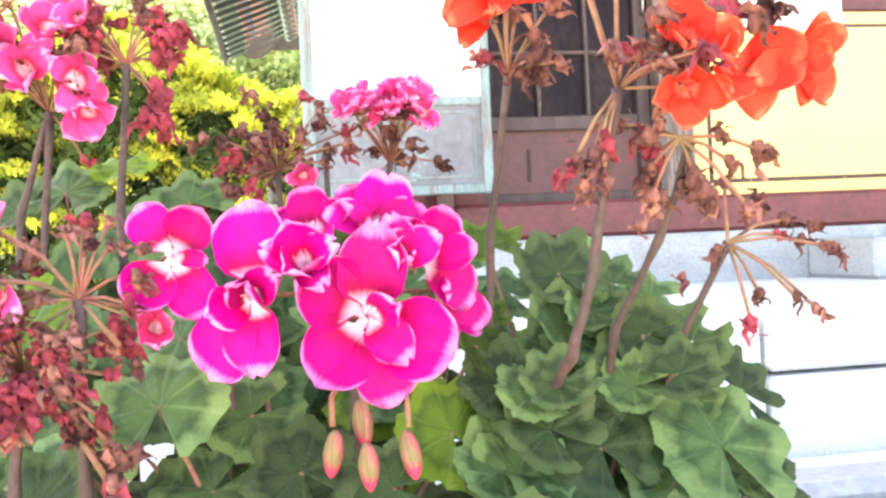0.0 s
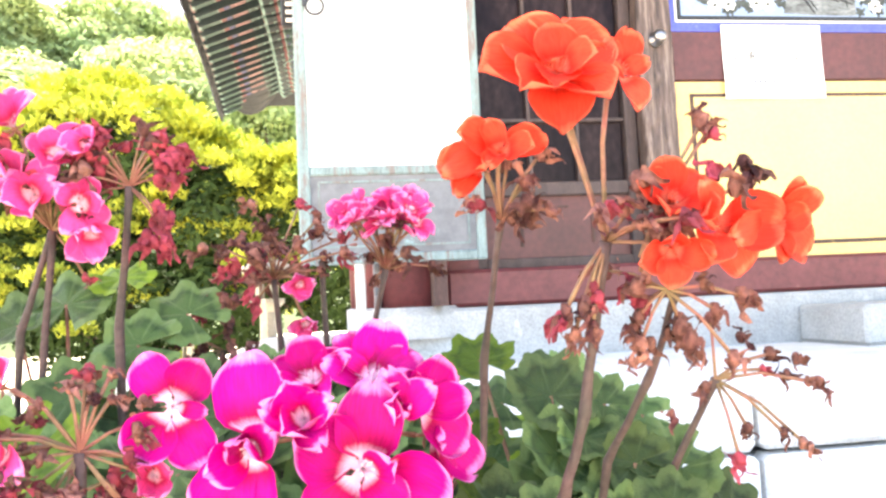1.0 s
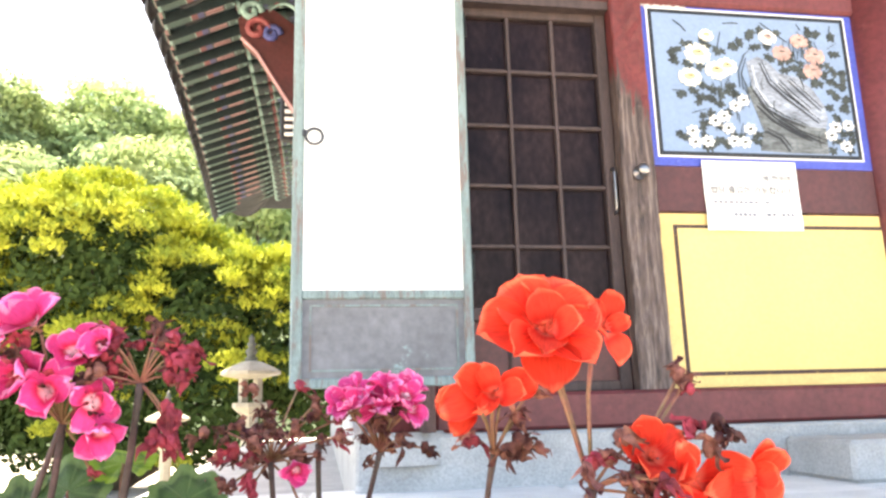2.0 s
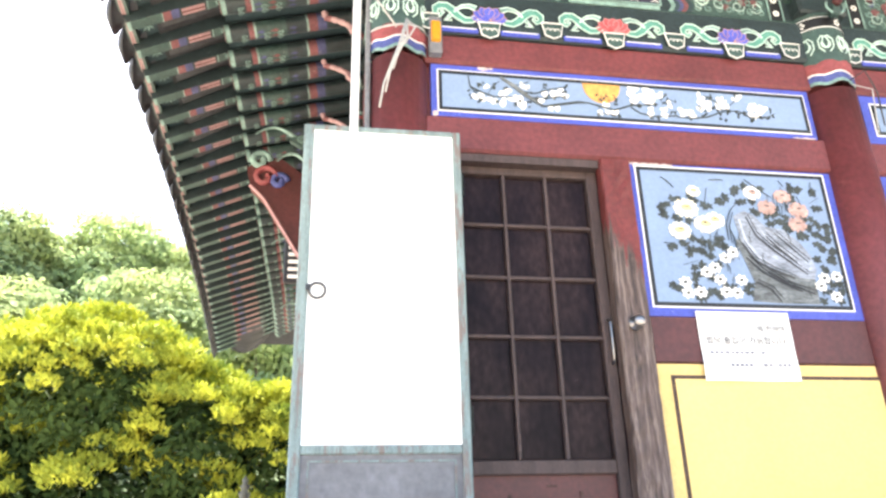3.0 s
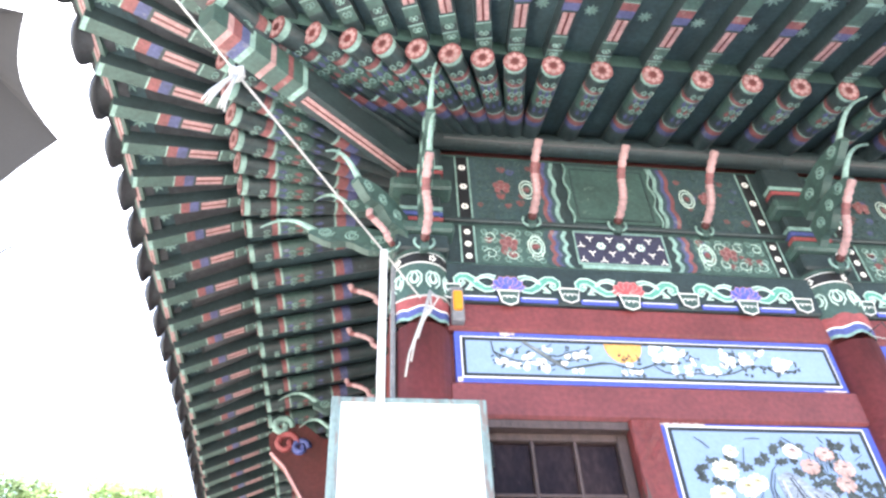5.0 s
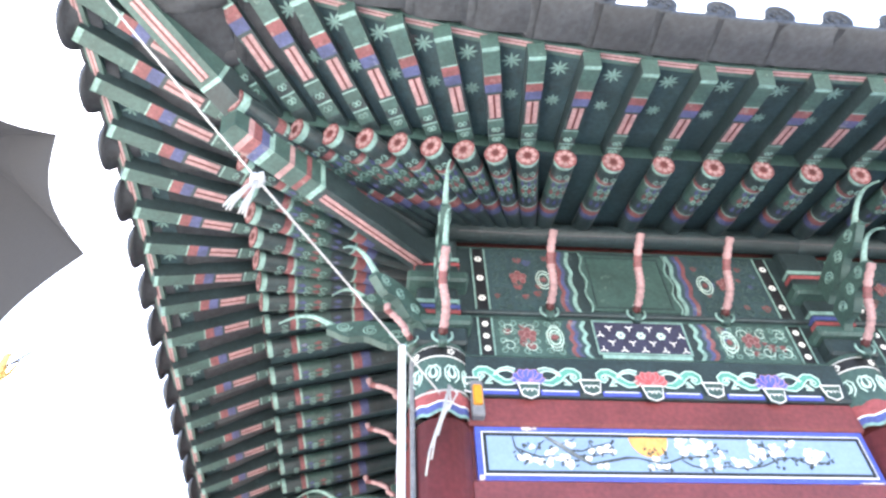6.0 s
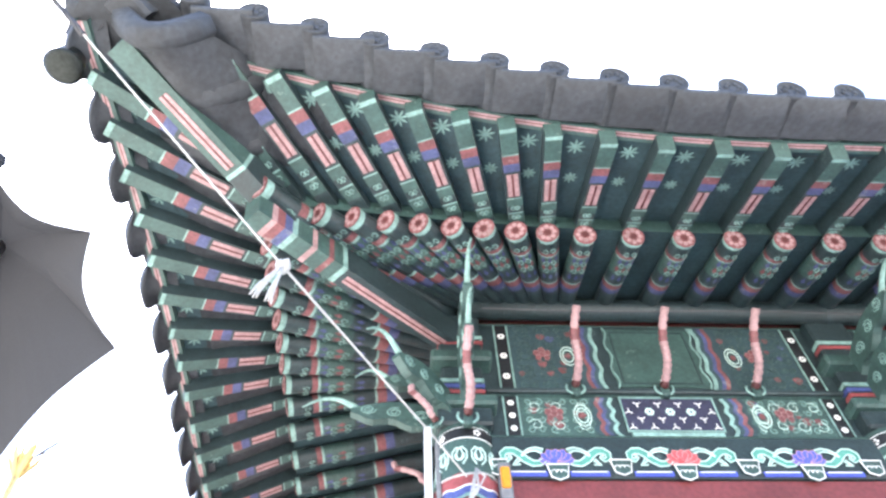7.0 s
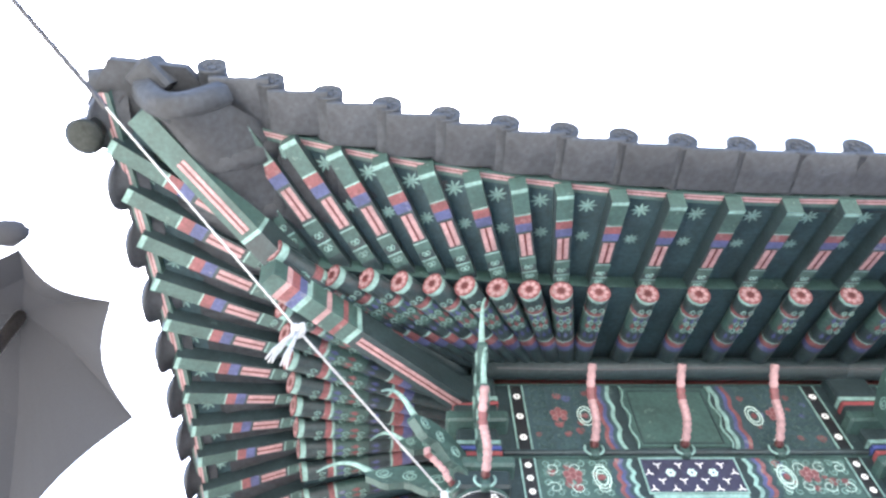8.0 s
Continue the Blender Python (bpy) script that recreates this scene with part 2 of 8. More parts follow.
# ---- mesh helpers ----
class MB:
    """Gathers faces for one mesh, each with a material slot."""

    def __init__(self):
        self.v, self.f, self.mi, self.uv = [], [], [], []

    def add(self, verts, faces, mi=0, uvs=None):
        o = len(self.v)
        self.v += [tuple(p) for p in verts]
        self.f += [tuple(o + i for i in q) for q in faces]
        self.mi += [mi] * len(faces)
        if uvs:
            self.uv += uvs
        return self

    def box(self, x0, x1, y0, y1, z0, z1, mi=0, c=0.0, xf=None):
        """A box; c bevels its long edges (a chamfer on every corner of the x-z outline)."""
        c = min(c, (x1 - x0) / 3, (z1 - z0) / 3, (y1 - y0) / 2.5)
        if c > 0:
            ring = [(x0 + c, z0), (x1 - c, z0), (x1, z0 + c), (x1, z1 - c), (x1 - c, z1), (x0 + c, z1), (x0, z1 - c), (x0, z0 + c)]
            inner = [(min(max(x, x0 + c), x1 - c), min(max(z, z0 + c), z1 - c)) for x, z in ring]
            vs = [(x, y0, z) for x, z in inner] + [(x, y0 + c, z) for x, z in ring] + [(x, y1, z) for x, z in ring]
            fs = [tuple(range(8)), tuple(range(23, 15, -1))]
            for k in range(2):
                fs += [(k * 8 + i, k * 8 + 8 + i, k * 8 + 8 + (i + 1) % 8, k * 8 + (i + 1) % 8) for i in range(8)]
        else:
            vs = [(x, y, z) for z in (z0, z1) for y in (y0, y1) for x in (x0, x1)]
            fs = [(0, 2, 3, 1), (4, 5, 7, 6), (0, 1, 5, 4), (2, 6, 7, 3), (0, 4, 6, 2), (1, 3, 7, 5)]
        if xf:
            vs = [xf @ Vector(p) for p in vs]
        return self.add(vs, fs, mi)

    def tube(self, pts, radii, seg=8, mi=0, cap=True, slots=None):
        pts = [Vector(p) for p in pts]
        if isinstance(radii, (int, float)):
            radii = [radii] * len(pts)
        vs, fs = [], []
        t0 = (pts[1] - pts[0]).normalized()
        side = t0.orthogonal().normalized()
        for i, p in enumerate(pts):
            t = (pts[min(i + 1, len(pts) - 1)] - pts[max(i - 1, 0)]).normalized()
            side = (side - t * side.dot(t)).normalized()
            up = t.cross(side)
            for k in range(seg):
                a = 2 * math.pi * k / seg
                vs.append(p + (side * math.cos(a) + up * math.sin(a)) * radii[i])
        for i in range(len(pts) - 1):
            for k in range(seg):
                a, b = i * seg + k, i * seg + (k + 1) % seg
                fs.append((a, b, b + seg, a + seg))
        if cap:
            fs.append(tuple(range(seg - 1, -1, -1)))
            n = (len(pts) - 1) * seg
            fs.append(tuple(range(n, n + seg)))
        self.add(vs, fs, mi)
        if slots:
            k0 = len(self.mi) - len(fs)
            for i, s in enumerate(slots):
                self.mi[k0 + i * seg:k0 + (i + 1) * seg] = [s] * seg
        return self

    def prism(self, pts, org, ux, uz, depth, mi=0):
        """An outline in the plane of ux and uz at org, raised by depth along ux x uz reversed to the front."""
        org, ux, uz = Vector(org), Vector(ux), Vector(uz)
        n = uz.cross(ux).normalized() * -1
        n = n * depth
        base = [org + ux * x + uz * z for x, z in pts]
        k = len(pts)
        vs = base + [p + n for p in base]
        fs = [tuple(range(k, 2 * k))] + [(i, (i + 1) % k, k + (i + 1) % k, k + i) for i in range(k)]
        return self.add(vs, fs, mi)

    def lathe(self, prof, org=(0, 0, 0), seg=20, mi=0):
        org = Vector(org)
        vs, fs = [], []
        for r, z in prof:
            for k in range(seg):
                a = 2 * math.pi * k / seg
                vs.append(org + Vector((r * math.cos(a), r * math.sin(a), z)))
        for i in range(len(prof) - 1):
            for k in range(seg):
                a, b = i * seg + k, i * seg + (k + 1) % seg
                fs.append((a, b, b + seg, a + seg))
        fs.append(tuple(range(seg - 1, -1, -1)))
        n = (len(prof) - 1) * seg
        fs.append(tuple(range(n, n + seg)))
        return self.add(vs, fs, mi)

    def blob(self, c, r, rnd, mi=0, squash=(1, 1, 1), seg=7, rings=4, rough=0.3):
        c = Vector(c)
        vs = [c + Vector((0, 0, -r * squash[2]))]
        for i in range(1, rings):
            th = math.pi * i / rings
            for k in range(seg):
                a = 2 * math.pi * k / seg
                q = r * (1 + rnd.uniform(-rough, rough))
                vs.append(c + Vector((q * math.sin(th) * math.cos(a) * squash[0], q * math.sin(th) * math.sin(a) * squash[1], -q * math.cos(th) * squash[2])))
        vs.append(c + Vector((0, 0, r * squash[2])))
        fs = [(0, 1 + (k + 1) % seg, 1 + k) for k in range(seg)]
        for i in range(rings - 2):
            for k in range(seg):
                a, b = 1 + i * seg + k, 1 + i * seg + (k + 1) % seg
                fs.append((a, b, b + seg, a + seg))
        n = len(vs) - 1
        o = 1 + (rings - 2) * seg
        fs += [(n, o + k, o + (k + 1) % seg) for k in range(seg)]
        return self.add(vs, fs, mi)

    def mesh(self, name, mats, smooth=False):
        me = bpy.data.meshes.new(name)
        me.from_pydata(self.v, [], self.f)
        for m in (mats if isinstance(mats, (list, tuple)) else [mats]):
            me.materials.append(m)
        me.polygons.foreach_set("material_index", self.mi)
        if smooth:
            me.polygons.foreach_set("use_smooth", [True] * len(self.f))
        if self.uv and len(self.uv) == len(self.v):
            ul = me.uv_layers.new(name="UVMap")
            idx = np.empty(len(me.loops), dtype=np.int32)
            me.loops.foreach_get("vertex_index", idx)
            ul.data.foreach_set("uv", np.array(self.uv, dtype=np.float32)[idx].ravel())
        me.update()
        return me


def thing(name, label, category, group="", kind="", at=(0, 0, 0)):
    ob = new(name)
    ob.location = at
    ob.empty_display_size = 0.05
    return tagged(ob, label, category, group, kind)


def part(name, mb, mats, parent=None, label="", smooth=False, m=None):
    ob = new(name, mb.mesh(name, mats, smooth) if isinstance(mb, MB) else mb)
    if parent is not None:
        ob.parent = parent
    if m is not None:
        ob.matrix_basis = m
    return tagged(ob, label) if label else ob


def solid(name, mb, mats, label, category, group="", kind="", smooth=False, m=None):
    ob = part(name, mb, mats, None, "", smooth, m)
    return tagged(ob, label, category, group, kind)


def arc(cx, cz, r, a0, a1, n):
    return [(cx + r * math.cos(radians(a0 + (a1 - a0) * i / n)), cz + r * math.sin(radians(a0 + (a1 - a0) * i / n))) for i in range(n + 1)]


FX, FZ = Vector((1, 0, 0)), Vector((0, 0, 1))      # drawing axes on the front wall

# ---- setting: ground, platform, walls ----
XL, XR, CR = -0.94, 1.045, 0.12           # column axes of the first bay, column radius
BAY = XR - XL
XE = XL + 3 * BAY                          # far end of the hall
YB = 6.8                                   # rear wall
GZ = 0.92                                  # platform top


def ground_sheet():
    mb = MB()
    n = 24
    ext = [-900, -300, -120, -60, -30, -15, -8, -4, 0, 4, 8, 15, 30, 60, 120, 300, 900]
    vs = [(x, y, 0.04 * noise.noise(Vector((x * 0.2, y * 0.2, 0))) if abs(x) < 60 and abs(y) < 60 else 0.0) for y in ext for x in ext]
    k = len(ext)
    fs = [(j * k + i, j * k + i + 1, (j + 1) * k + i + 1, (j + 1) * k + i) for j in range(k - 1) for i in range(k - 1)]
    mb.add(vs, fs)
    return solid("ground", mb, M_GROUND, "pale trodden sandy ground of the temple yard", "ground", kind="structure")


ground_sheet()
plat = thing("platform", "granite platform of pale dressed slabs under the hall", "platform", kind="structure")
mb = MB()
mb.box(-2.05, XE + 1.1, -1.13, YB + 1.1, -0.05, GZ - 0.12)
part("core", mb, M_STONEG, plat)
mb = MB()
mb.box(XL - 0.16, XE + 0.16, -0.09, YB + 0.16, GZ - 0.12, 1.09, c=0.01)
part("wall_footing", mb, M_STONEG, plat, "grey stone footing under the sill")
slab = MB().box(-0.395, 0.395, -0.595, 0.0, -0.11, 0.0, c=0.012).mesh("slab", M_STONE)
riser = MB().box(-0.395, 0.395, -0.05, 0.0, -0.36, 0.0, c=0.01).mesh("riser", M_STONE)
for i in range(10):
    x = -1.65 + i * 0.8
    part("slab", slab, None, plat, m=pose(x, -0.58, GZ + 0.002 * (i % 3)))
    part("slab", slab, None, plat, m=pose(x + 0.002, 0.02, GZ))
    for k in range(2):
        part("riser", riser, None, plat, m=pose(x + 0.2 * k, -1.132, GZ - 0.115 - 0.37 * k))
step = thing("stone_step", "low granite step below the platform edge", "step", kind="structure")
for i in range(6):
    mb = MB().box(-0.49, 0.49, -0.22, 0.22, -0.7, 0.0, c=0.015)
    part("step_block", mb, M_STONE, step, m=pose(-1.5 + i * 1.0, -1.42, 0.66 + 0.004 * (i % 2)))
blk = MB().box(0.36, 1.5, -0.42, -0.1, GZ, 1.045, c=0.012)
solid("stepping_stone", blk, M_STONEG, "rough grey stepping stone at the foot of the wall", "stone block")

wall = thing("wall_front", "red painted timber front wall of the hall", "wall", kind="structure")
mb = MB()
for b in range(3):
    x0, x1 = XL + b * BAY, XL + (b + 1) * BAY
    if b == 0:
        mb.box(-0.09, x1, 0.02, 0.12, 1.1, 2.72)
        mb.box(x0, -0.72, 0.02, 0.12, 1.1, 2.72)
    else:
        mb.box(x0, x1, 0.02, 0.12, 1.1, 2.72)
    mb.box(x0, x1, 0.02, 0.12, 2.72, 4.32)
part("wall_board", mb, M_RED, wall)


def beam(name, z0, z1, yf, m, x0=None, x1=None, c=0.012):
    for b in range(3):
        xa = XL + b * BAY + 0.10 if x0 is None else x0
        xb = XL + (b + 1) * BAY - 0.10 if x1 is None else x1
        part(name, MB().box(xa, xb, yf, 0.025, z0, z1, c=c), m, wall)
        if x0 is not None:
            break


beam("sill_beam", 1.092, 1.215, -0.035, M_RED)
beam("lintel_beam", 2.70, 2.862, -0.022, M_RED)
beam("upper_beam", 3.117, 3.262, -0.022, M_RED)
beam("lotus_beam", 3.256, 3.475, -0.045, M_DKGR)
for s, (y0, y1, x0, x1) in {"side": (0, YB, XL, XL), "rear": (YB, YB, XL, XE), "far": (0, YB, XE, XE)}.items():
    w = MB()
    if s == "rear":
        w.box(x0, x1, YB - 0.05, YB + 0.05, 1.05, 4.32)
    else:
        w.box(x0 - 0.05, x0 + 0.05, 0.0, YB, 1.05, 4.32)
    solid("wall_" + s, w, M_RED, "red painted timber wall of the hall", "wall", kind="structure")
solid("floor", MB().box(XL, XE, 0.1, YB, 1.0, 1.09), M_DOOR, "dark wooden floor inside the hall", "floor", kind="structure")
solid("ceiling", MB().box(XL, XE, 0.1, YB, 4.3, 4.36), M_DOOR, "dark wooden ceiling inside the hall", "ceiling", kind="structure")


def column(x, y, label):
    col = thing("column", label, "column", "columns of the hall", at=(x, y, 0))
    part("shaft", MB().lathe([(CR, 1.09), (CR * 1.02, 1.9), (CR, 3.10)], seg=28), M_RED, col, smooth=True)
    r = CR + 0.004
    mats = [M_ROSED, M_BLUED, M_MINT, M_GREEN, M_BLACK, M_WHITE]
    mb = MB()
    # painted neck: coloured bands with waved lower edges
    def band(z0, z1, mi, wav, rr, nseg=32, nw=8):
        vs, fs = [], []
        for k in range(nseg):
            a = 2 * math.pi * k / nseg
            w = wav * abs(math.sin(a * nw / 2))
            for z in (z0 + w, z1):
                vs.append((rr * math.cos(a), rr * math.sin(a), z))
        for k in range(nseg):
            b = (k + 1) % nseg
            fs.append((2 * k, 2 * b, 2 * b + 1, 2 * k + 1))
        mb.add(vs, fs, mi)
    band(3.105, 3.18, 2, 0.025, r, nw=6)
    band(3.120, 3.20, 1, 0.025, r + 0.002, nw=6)
    band(3.156, 3.24, 5, 0.02, r + 0.0035, nw=6)
    band(3.163, 3.24, 0, 0.02, r + 0.005, nw=6)
    band(3.225, 3.50, 3, 0.015, r + 0.0065)
    band(3.413, 3.475, 5, 0, r + 0.008)
    band(3.418, 3.470, 4, 0, r + 0.0095)
    part("painted_neck", mb, mats, col, "neck painted green with red, blue and black bands", smooth=True)
    orn = MB()
    for k in range(10):
        a = 2 * math.pi * k / 10
        u = Vector((-math.sin(a), math.cos(a), 0))
        o = Vector((math.cos(a), math.sin(a), 0)) * (r + 0.0085)
        if k % 2 == 0:
            for j in range(5):
                t = 2 * math.pi * j / 5
                q = o + u * 0.012 * math.cos(t) + Vector((0, 0, 3.444 + 0.012 * math.sin(t)))
                orn.prism([(0.006 * math.cos(i * 1.047), 0.006 * math.sin(i * 1.047)) for i in range(6)], q, u, FZ, 0.003, 1)
        for s in (-1, 1):
            pts = [o + u * s * (0.006 + 0.028 * math.cos(radians(t)) * (1 - t / 700)) + Vector((0, 0, 3.328 + 0.045 * math.sin(radians(t)) * (1 - t / 700))) for t in range(-80, 420, 50)]
            orn.tube(pts, 0.0035, 5, 0)
    part("painted_scroll", orn, [M_MINTL, M_WHITE], col)
    hd_ = MB()
    for z0, z1, w, mi in ((3.50, 3.60, 0.125, 0), (3.60, 3.66, 0.15, 1), (3.66, 3.88, 0.10, 0), (3.88, 3.95, 0.15, 1), (3.95, 4.25, 0.11, 0)):
        hd_.box(-w, w, -w, w, z0, z1, mi, c=0.012)
    part("bracket_block", hd_, [M_DKGR, M_GREEN], col, "stacked dark green bracket blocks")
    for k, (z, mm) in enumerate(((3.70, M_ROSED), (3.735, M_BLUED), (3.77, M_MINT), (4.02, M_ROSED), (4.055, M_MINT))):
        w = 0.104 if k < 3 else 0.114
        part("painted_stripe", MB().box(-w, w, -w, w, z, z + 0.022), mm, col)
    part("column_base", MB().lathe([(0.165, 1.0), (0.165, 1.07), (0.14, 1.10)], seg=20), M_STONEG, col, "round stone column base")
    return col


for b in range(4):
    column(XL + b * BAY, 0.03, "round red column with a bright painted neck")
for k in range(1, 4):
    column(XL, 0.03 + k * BAY, "round red column with a bright painted neck")

# ---- painted panels on the front wall ----


def frame_rect(mb, x0, x1, z0, z1, w, y0, y1, mi):
    mb.box(x0, x1, y0, y1, z1 - w, z1, mi).box(x0, x1, y0, y1, z0, z0 + w, mi)
    mb.box(x0, x0 + w, y0, y1, z0 + w, z1 - w, mi).box(x1 - w, x1, y0, y1, z0 + w, z1 - w, mi)


def panel(name, label, x0, x1, z0, z1, blue, ground_m, top=None, left=0.0):
    """A framed picture: blue border (its upper side as wide as top, its left side wider by left), white and black line, painted ground."""
    p = thing(name, label, "painting", at=(x0, 0, z0))
    w, h = x1 - x0, z1 - z0
    hi = h - (blue if top is None else top)
    part("backing", MB().box(-left, w, -0.004, 0.02, 0, h), M_BLUE, p)
    mb = MB()
    frame_rect(mb, blue * 0.82, w - blue * 0.82, blue * 0.82, hi + blue * 0.18, 0.006, -0.008, -0.003, 0)
    part("white_line", mb, M_WHITE, p)
    mb = MB()
    frame_rect(mb, blue, w - blue, blue, hi, 0.014, -0.010, -0.003, 0)
    part("black_line", mb, M_BLACK, p)
    part("picture_ground", MB().box(blue + 0.013, w - blue - 0.013, -0.007, -0.003, blue + 0.013, hi - 0.013), ground_m, p, "pale blue painted ground")
    return p


def dab(mb, x, z, rx, rz, rot, mi, y=-0.0105, n=9, jag=0.12, rnd=random, d=0.0025):
    c, s = math.cos(rot), math.sin(rot)
    pts = []
    for i in range(n):
        a = 2 * math.pi * i / n
        q = 1 + rnd.uniform(-jag, jag)
        px, pz = rx * q * math.cos(a), rz * q * math.sin(a)
        pts.append((x + px * c - pz * s, z + px * s + pz * c))
    mb.prism(pts, (0, y + d, 0), FX, FZ, d, mi)


def stroke(mb, pts, w, mi, y=-0.0095, d=0.002):
    """A brush line with tapered ends."""
    n = len(pts)
    L, R = [], []
    for i, (x, z) in enumerate(pts):
        a, b = pts[max(0, i - 1)], pts[min(n - 1, i + 1)]
        dx, dz = b[0] - a[0], b[1] - a[1]
        l = math.hypot(dx, dz) or 1
        ww = w * (0.25 + 0.75 * math.sin(math.pi * (0.15 + 0.75 * i / (n - 1))))
        L.append((x - dz / l * ww, z + dx / l * ww))
        R.append((x + dz / l * ww, z - dx / l * ww))
    for i in range(n - 1):
        mb.prism([R[i], R[i + 1], L[i + 1], L[i]], (0, y + d, 0), FX, FZ, d, mi)


rp = random.Random(11)
# flowers and rock
PW, PH = 0.93, 0.661
pt = panel("flower_painting", "square painting of chrysanthemums and a grey rock, blue border", 0.0, PW, 2.037, 2.698, 0.042, M_SKYB, 0.018, 0.006)
mb = MB()


def uvp(u, v):
    """From the picture's own corner, u to the right and v down, both 0 to 1."""
    return 0.055 + u * (PW - 0.11), PH - 0.031 - v * (PH - 0.086)


M_ROCK = mat("painted_rock_grey", (0.30, 0.34, 0.41), 0.7, 0.5, 9, 0.1, 60, stretch=(1, 1, 3))
M_ROCKD = mat("painted_rock_dark_grey", (0.17, 0.19, 0.20), 0.7, 0.6, 9, 0.1, 60, stretch=(1, 1, 3))
M_ROCKL = mat("painted_rock_light_grey", (0.42, 0.46, 0.53), 0.7, 0.4, 14, 0.1, 60)
M_CREAM = mat("cream_paint", (0.82, 0.80, 0.66), 0.7, 0.15, 20, 0.05, 60)
M_CORE = mat("pale_yellow_paint", (0.80, 0.68, 0.32), 0.7, 0.2, 20, 0.05, 60)
M_PEACH = mat("peach_paint", (0.55, 0.36, 0.32), 0.7, 0.3, 20, 0.05, 60)
M_LEAFP = mat("painted_leaf", (0.052, 0.064, 0.062), 0.7, 0.5, 20, 0.05, 60)
leafs, blooms, rock = MB(), MB(), MB()
rock.prism([uvp(u, v) for u, v in [(0.454, 0.53), (0.482, 0.51), (0.524, 0.618), (0.581, 0.706), (0.68, 0.757), (0.768, 0.799), (0.844, 0.804), (0.844, 0.896), (0.841, 0.988), (0.64, 0.988), (0.489, 0.976), (0.518, 0.837), (0.488, 0.693)]][::-1], (0, -0.0072, 0), FX, FZ, 0.002, 3)
rock.prism([uvp(u, v) for u, v in [(0.467, 0.337), (0.531, 0.292), (0.58, 0.331), (0.633, 0.411), (0.727, 0.433), (0.806, 0.53), (0.848, 0.629), (0.862, 0.73), (0.844, 0.804), (0.768, 0.799), (0.68, 0.757), (0.581, 0.706), (0.524, 0.618), (0.482, 0.51)]][::-1], (0, -0.008, 0), FX, FZ, 0.002, 0)
for k, pts in enumerate(([(0.534, 0.343), (0.571, 0.487), (0.649, 0.593), (0.73, 0.681), (0.809, 0.769)], [(0.62, 0.485), (0.677, 0.573), (0.766, 0.679)], [(0.673, 0.464), (0.75, 0.57), (0.827, 0.676)], [(0.494, 0.656), (0.572, 0.762), (0.655, 0.831), (0.761, 0.9)], [(0.524, 0.837), (0.598, 0.889), (0.641, 0.978)], [(0.596, 0.761), (0.699, 0.848), (0.829, 0.915)], [(0.488, 0.546), (0.539, 0.672), (0.623, 0.741), (0.732, 0.8)])):
    stroke(rock, [uvp(u, v) for u, v in pts], 0.0048 - 0.0004 * (k % 3), 1, y=-0.0112)
    stroke(rock, [uvp(u + 0.012, v - 0.02) for u, v in pts], 0.0025, 1, y=-0.0112)
for pts in ([(0.494, 0.363), (0.512, 0.545), (0.567, 0.652), (0.64, 0.713)], [(0.565, 0.378), (0.638, 0.52), (0.719, 0.608), (0.804, 0.733)], [(0.628, 0.438), (0.727, 0.497), (0.804, 0.604)]):
    stroke(rock, [uvp(u, v) for u, v in pts], 0.0062, 2, y=-0.0108)
part("painted_rock", rock, [M_ROCK, M_BLACK, M_ROCKL, M_ROCKD], pt, "grey brushed rock with dark ridges")
for u, v in [(0.138, 0.264), (0.094, 0.312), (0.183, 0.207), (0.246, 0.204), (0.294, 0.219), (0.312, 0.264), (0.113, 0.356), (0.398, 0.232), (0.436, 0.193), (0.362, 0.261), (0.23, 0.395), (0.171, 0.38), (0.234, 0.541), (0.28, 0.557), (0.181, 0.571), (0.127, 0.61), (0.235, 0.614), (0.301, 0.574), (0.359, 0.516), (0.365, 0.552), (0.269, 0.63), (0.303, 0.647), (0.194, 0.652), (0.387, 0.57), (0.213, 0.769), (0.253, 0.74), (0.349, 0.736), (0.266, 0.812), (0.091, 0.884), (0.125, 0.891), (0.213, 0.851), (0.28, 0.885), (0.378, 0.862), (0.458, 0.877), (0.221, 0.969), (0.327, 0.964), (0.476, 0.912), (0.284, 0.939), (0.523, 0.124), (0.566, 0.094), (0.494, 0.144), (0.658, 0.107), (0.582, 0.212), (0.533, 0.206), (0.819, 0.088), (0.858, 0.086), (0.786, 0.127), (0.937, 0.127), (0.714, 0.241), (0.639, 0.31), (0.698, 0.325), (0.756, 0.349), (0.715, 0.37), (0.661, 0.391), (0.82, 0.208), (0.872, 0.324), (0.95, 0.246), (0.905, 0.341), (0.956, 0.393), (0.876, 0.425), (0.842, 0.473), (0.928, 0.469), (0.962, 0.485), (0.892, 0.526), (0.918, 0.58), (0.947, 0.615), (0.969, 0.596), (0.891, 0.655), (0.916, 0.709), (0.948, 0.67), (0.924, 0.432), (0.961, 0.43), (0.93, 0.819), (0.892, 0.894), (0.974, 0.835), (0.987, 0.89), (0.889, 0.968), (0.96, 0.965), (0.821, 0.456), (0.754, 0.423), (0.593, 0.294)]:
    for _ in range(2):
        x, z = uvp(min(max(u + rp.gauss(0, 0.014), 0.02), 0.98), min(max(v + rp.gauss(0, 0.016), 0.03), 0.965))
        a0 = rp.uniform(0, 6.28)
        for j in range(5):
            a = a0 + j * 1.15
            dab(leafs, x + 0.009 * math.cos(a), z + 0.008 * math.sin(a), rp.uniform(0.008, 0.012), rp.uniform(0.0045, 0.007), a, 0, n=7, jag=0.2, rnd=rp, y=-0.0085 - rp.uniform(0, 0.003))
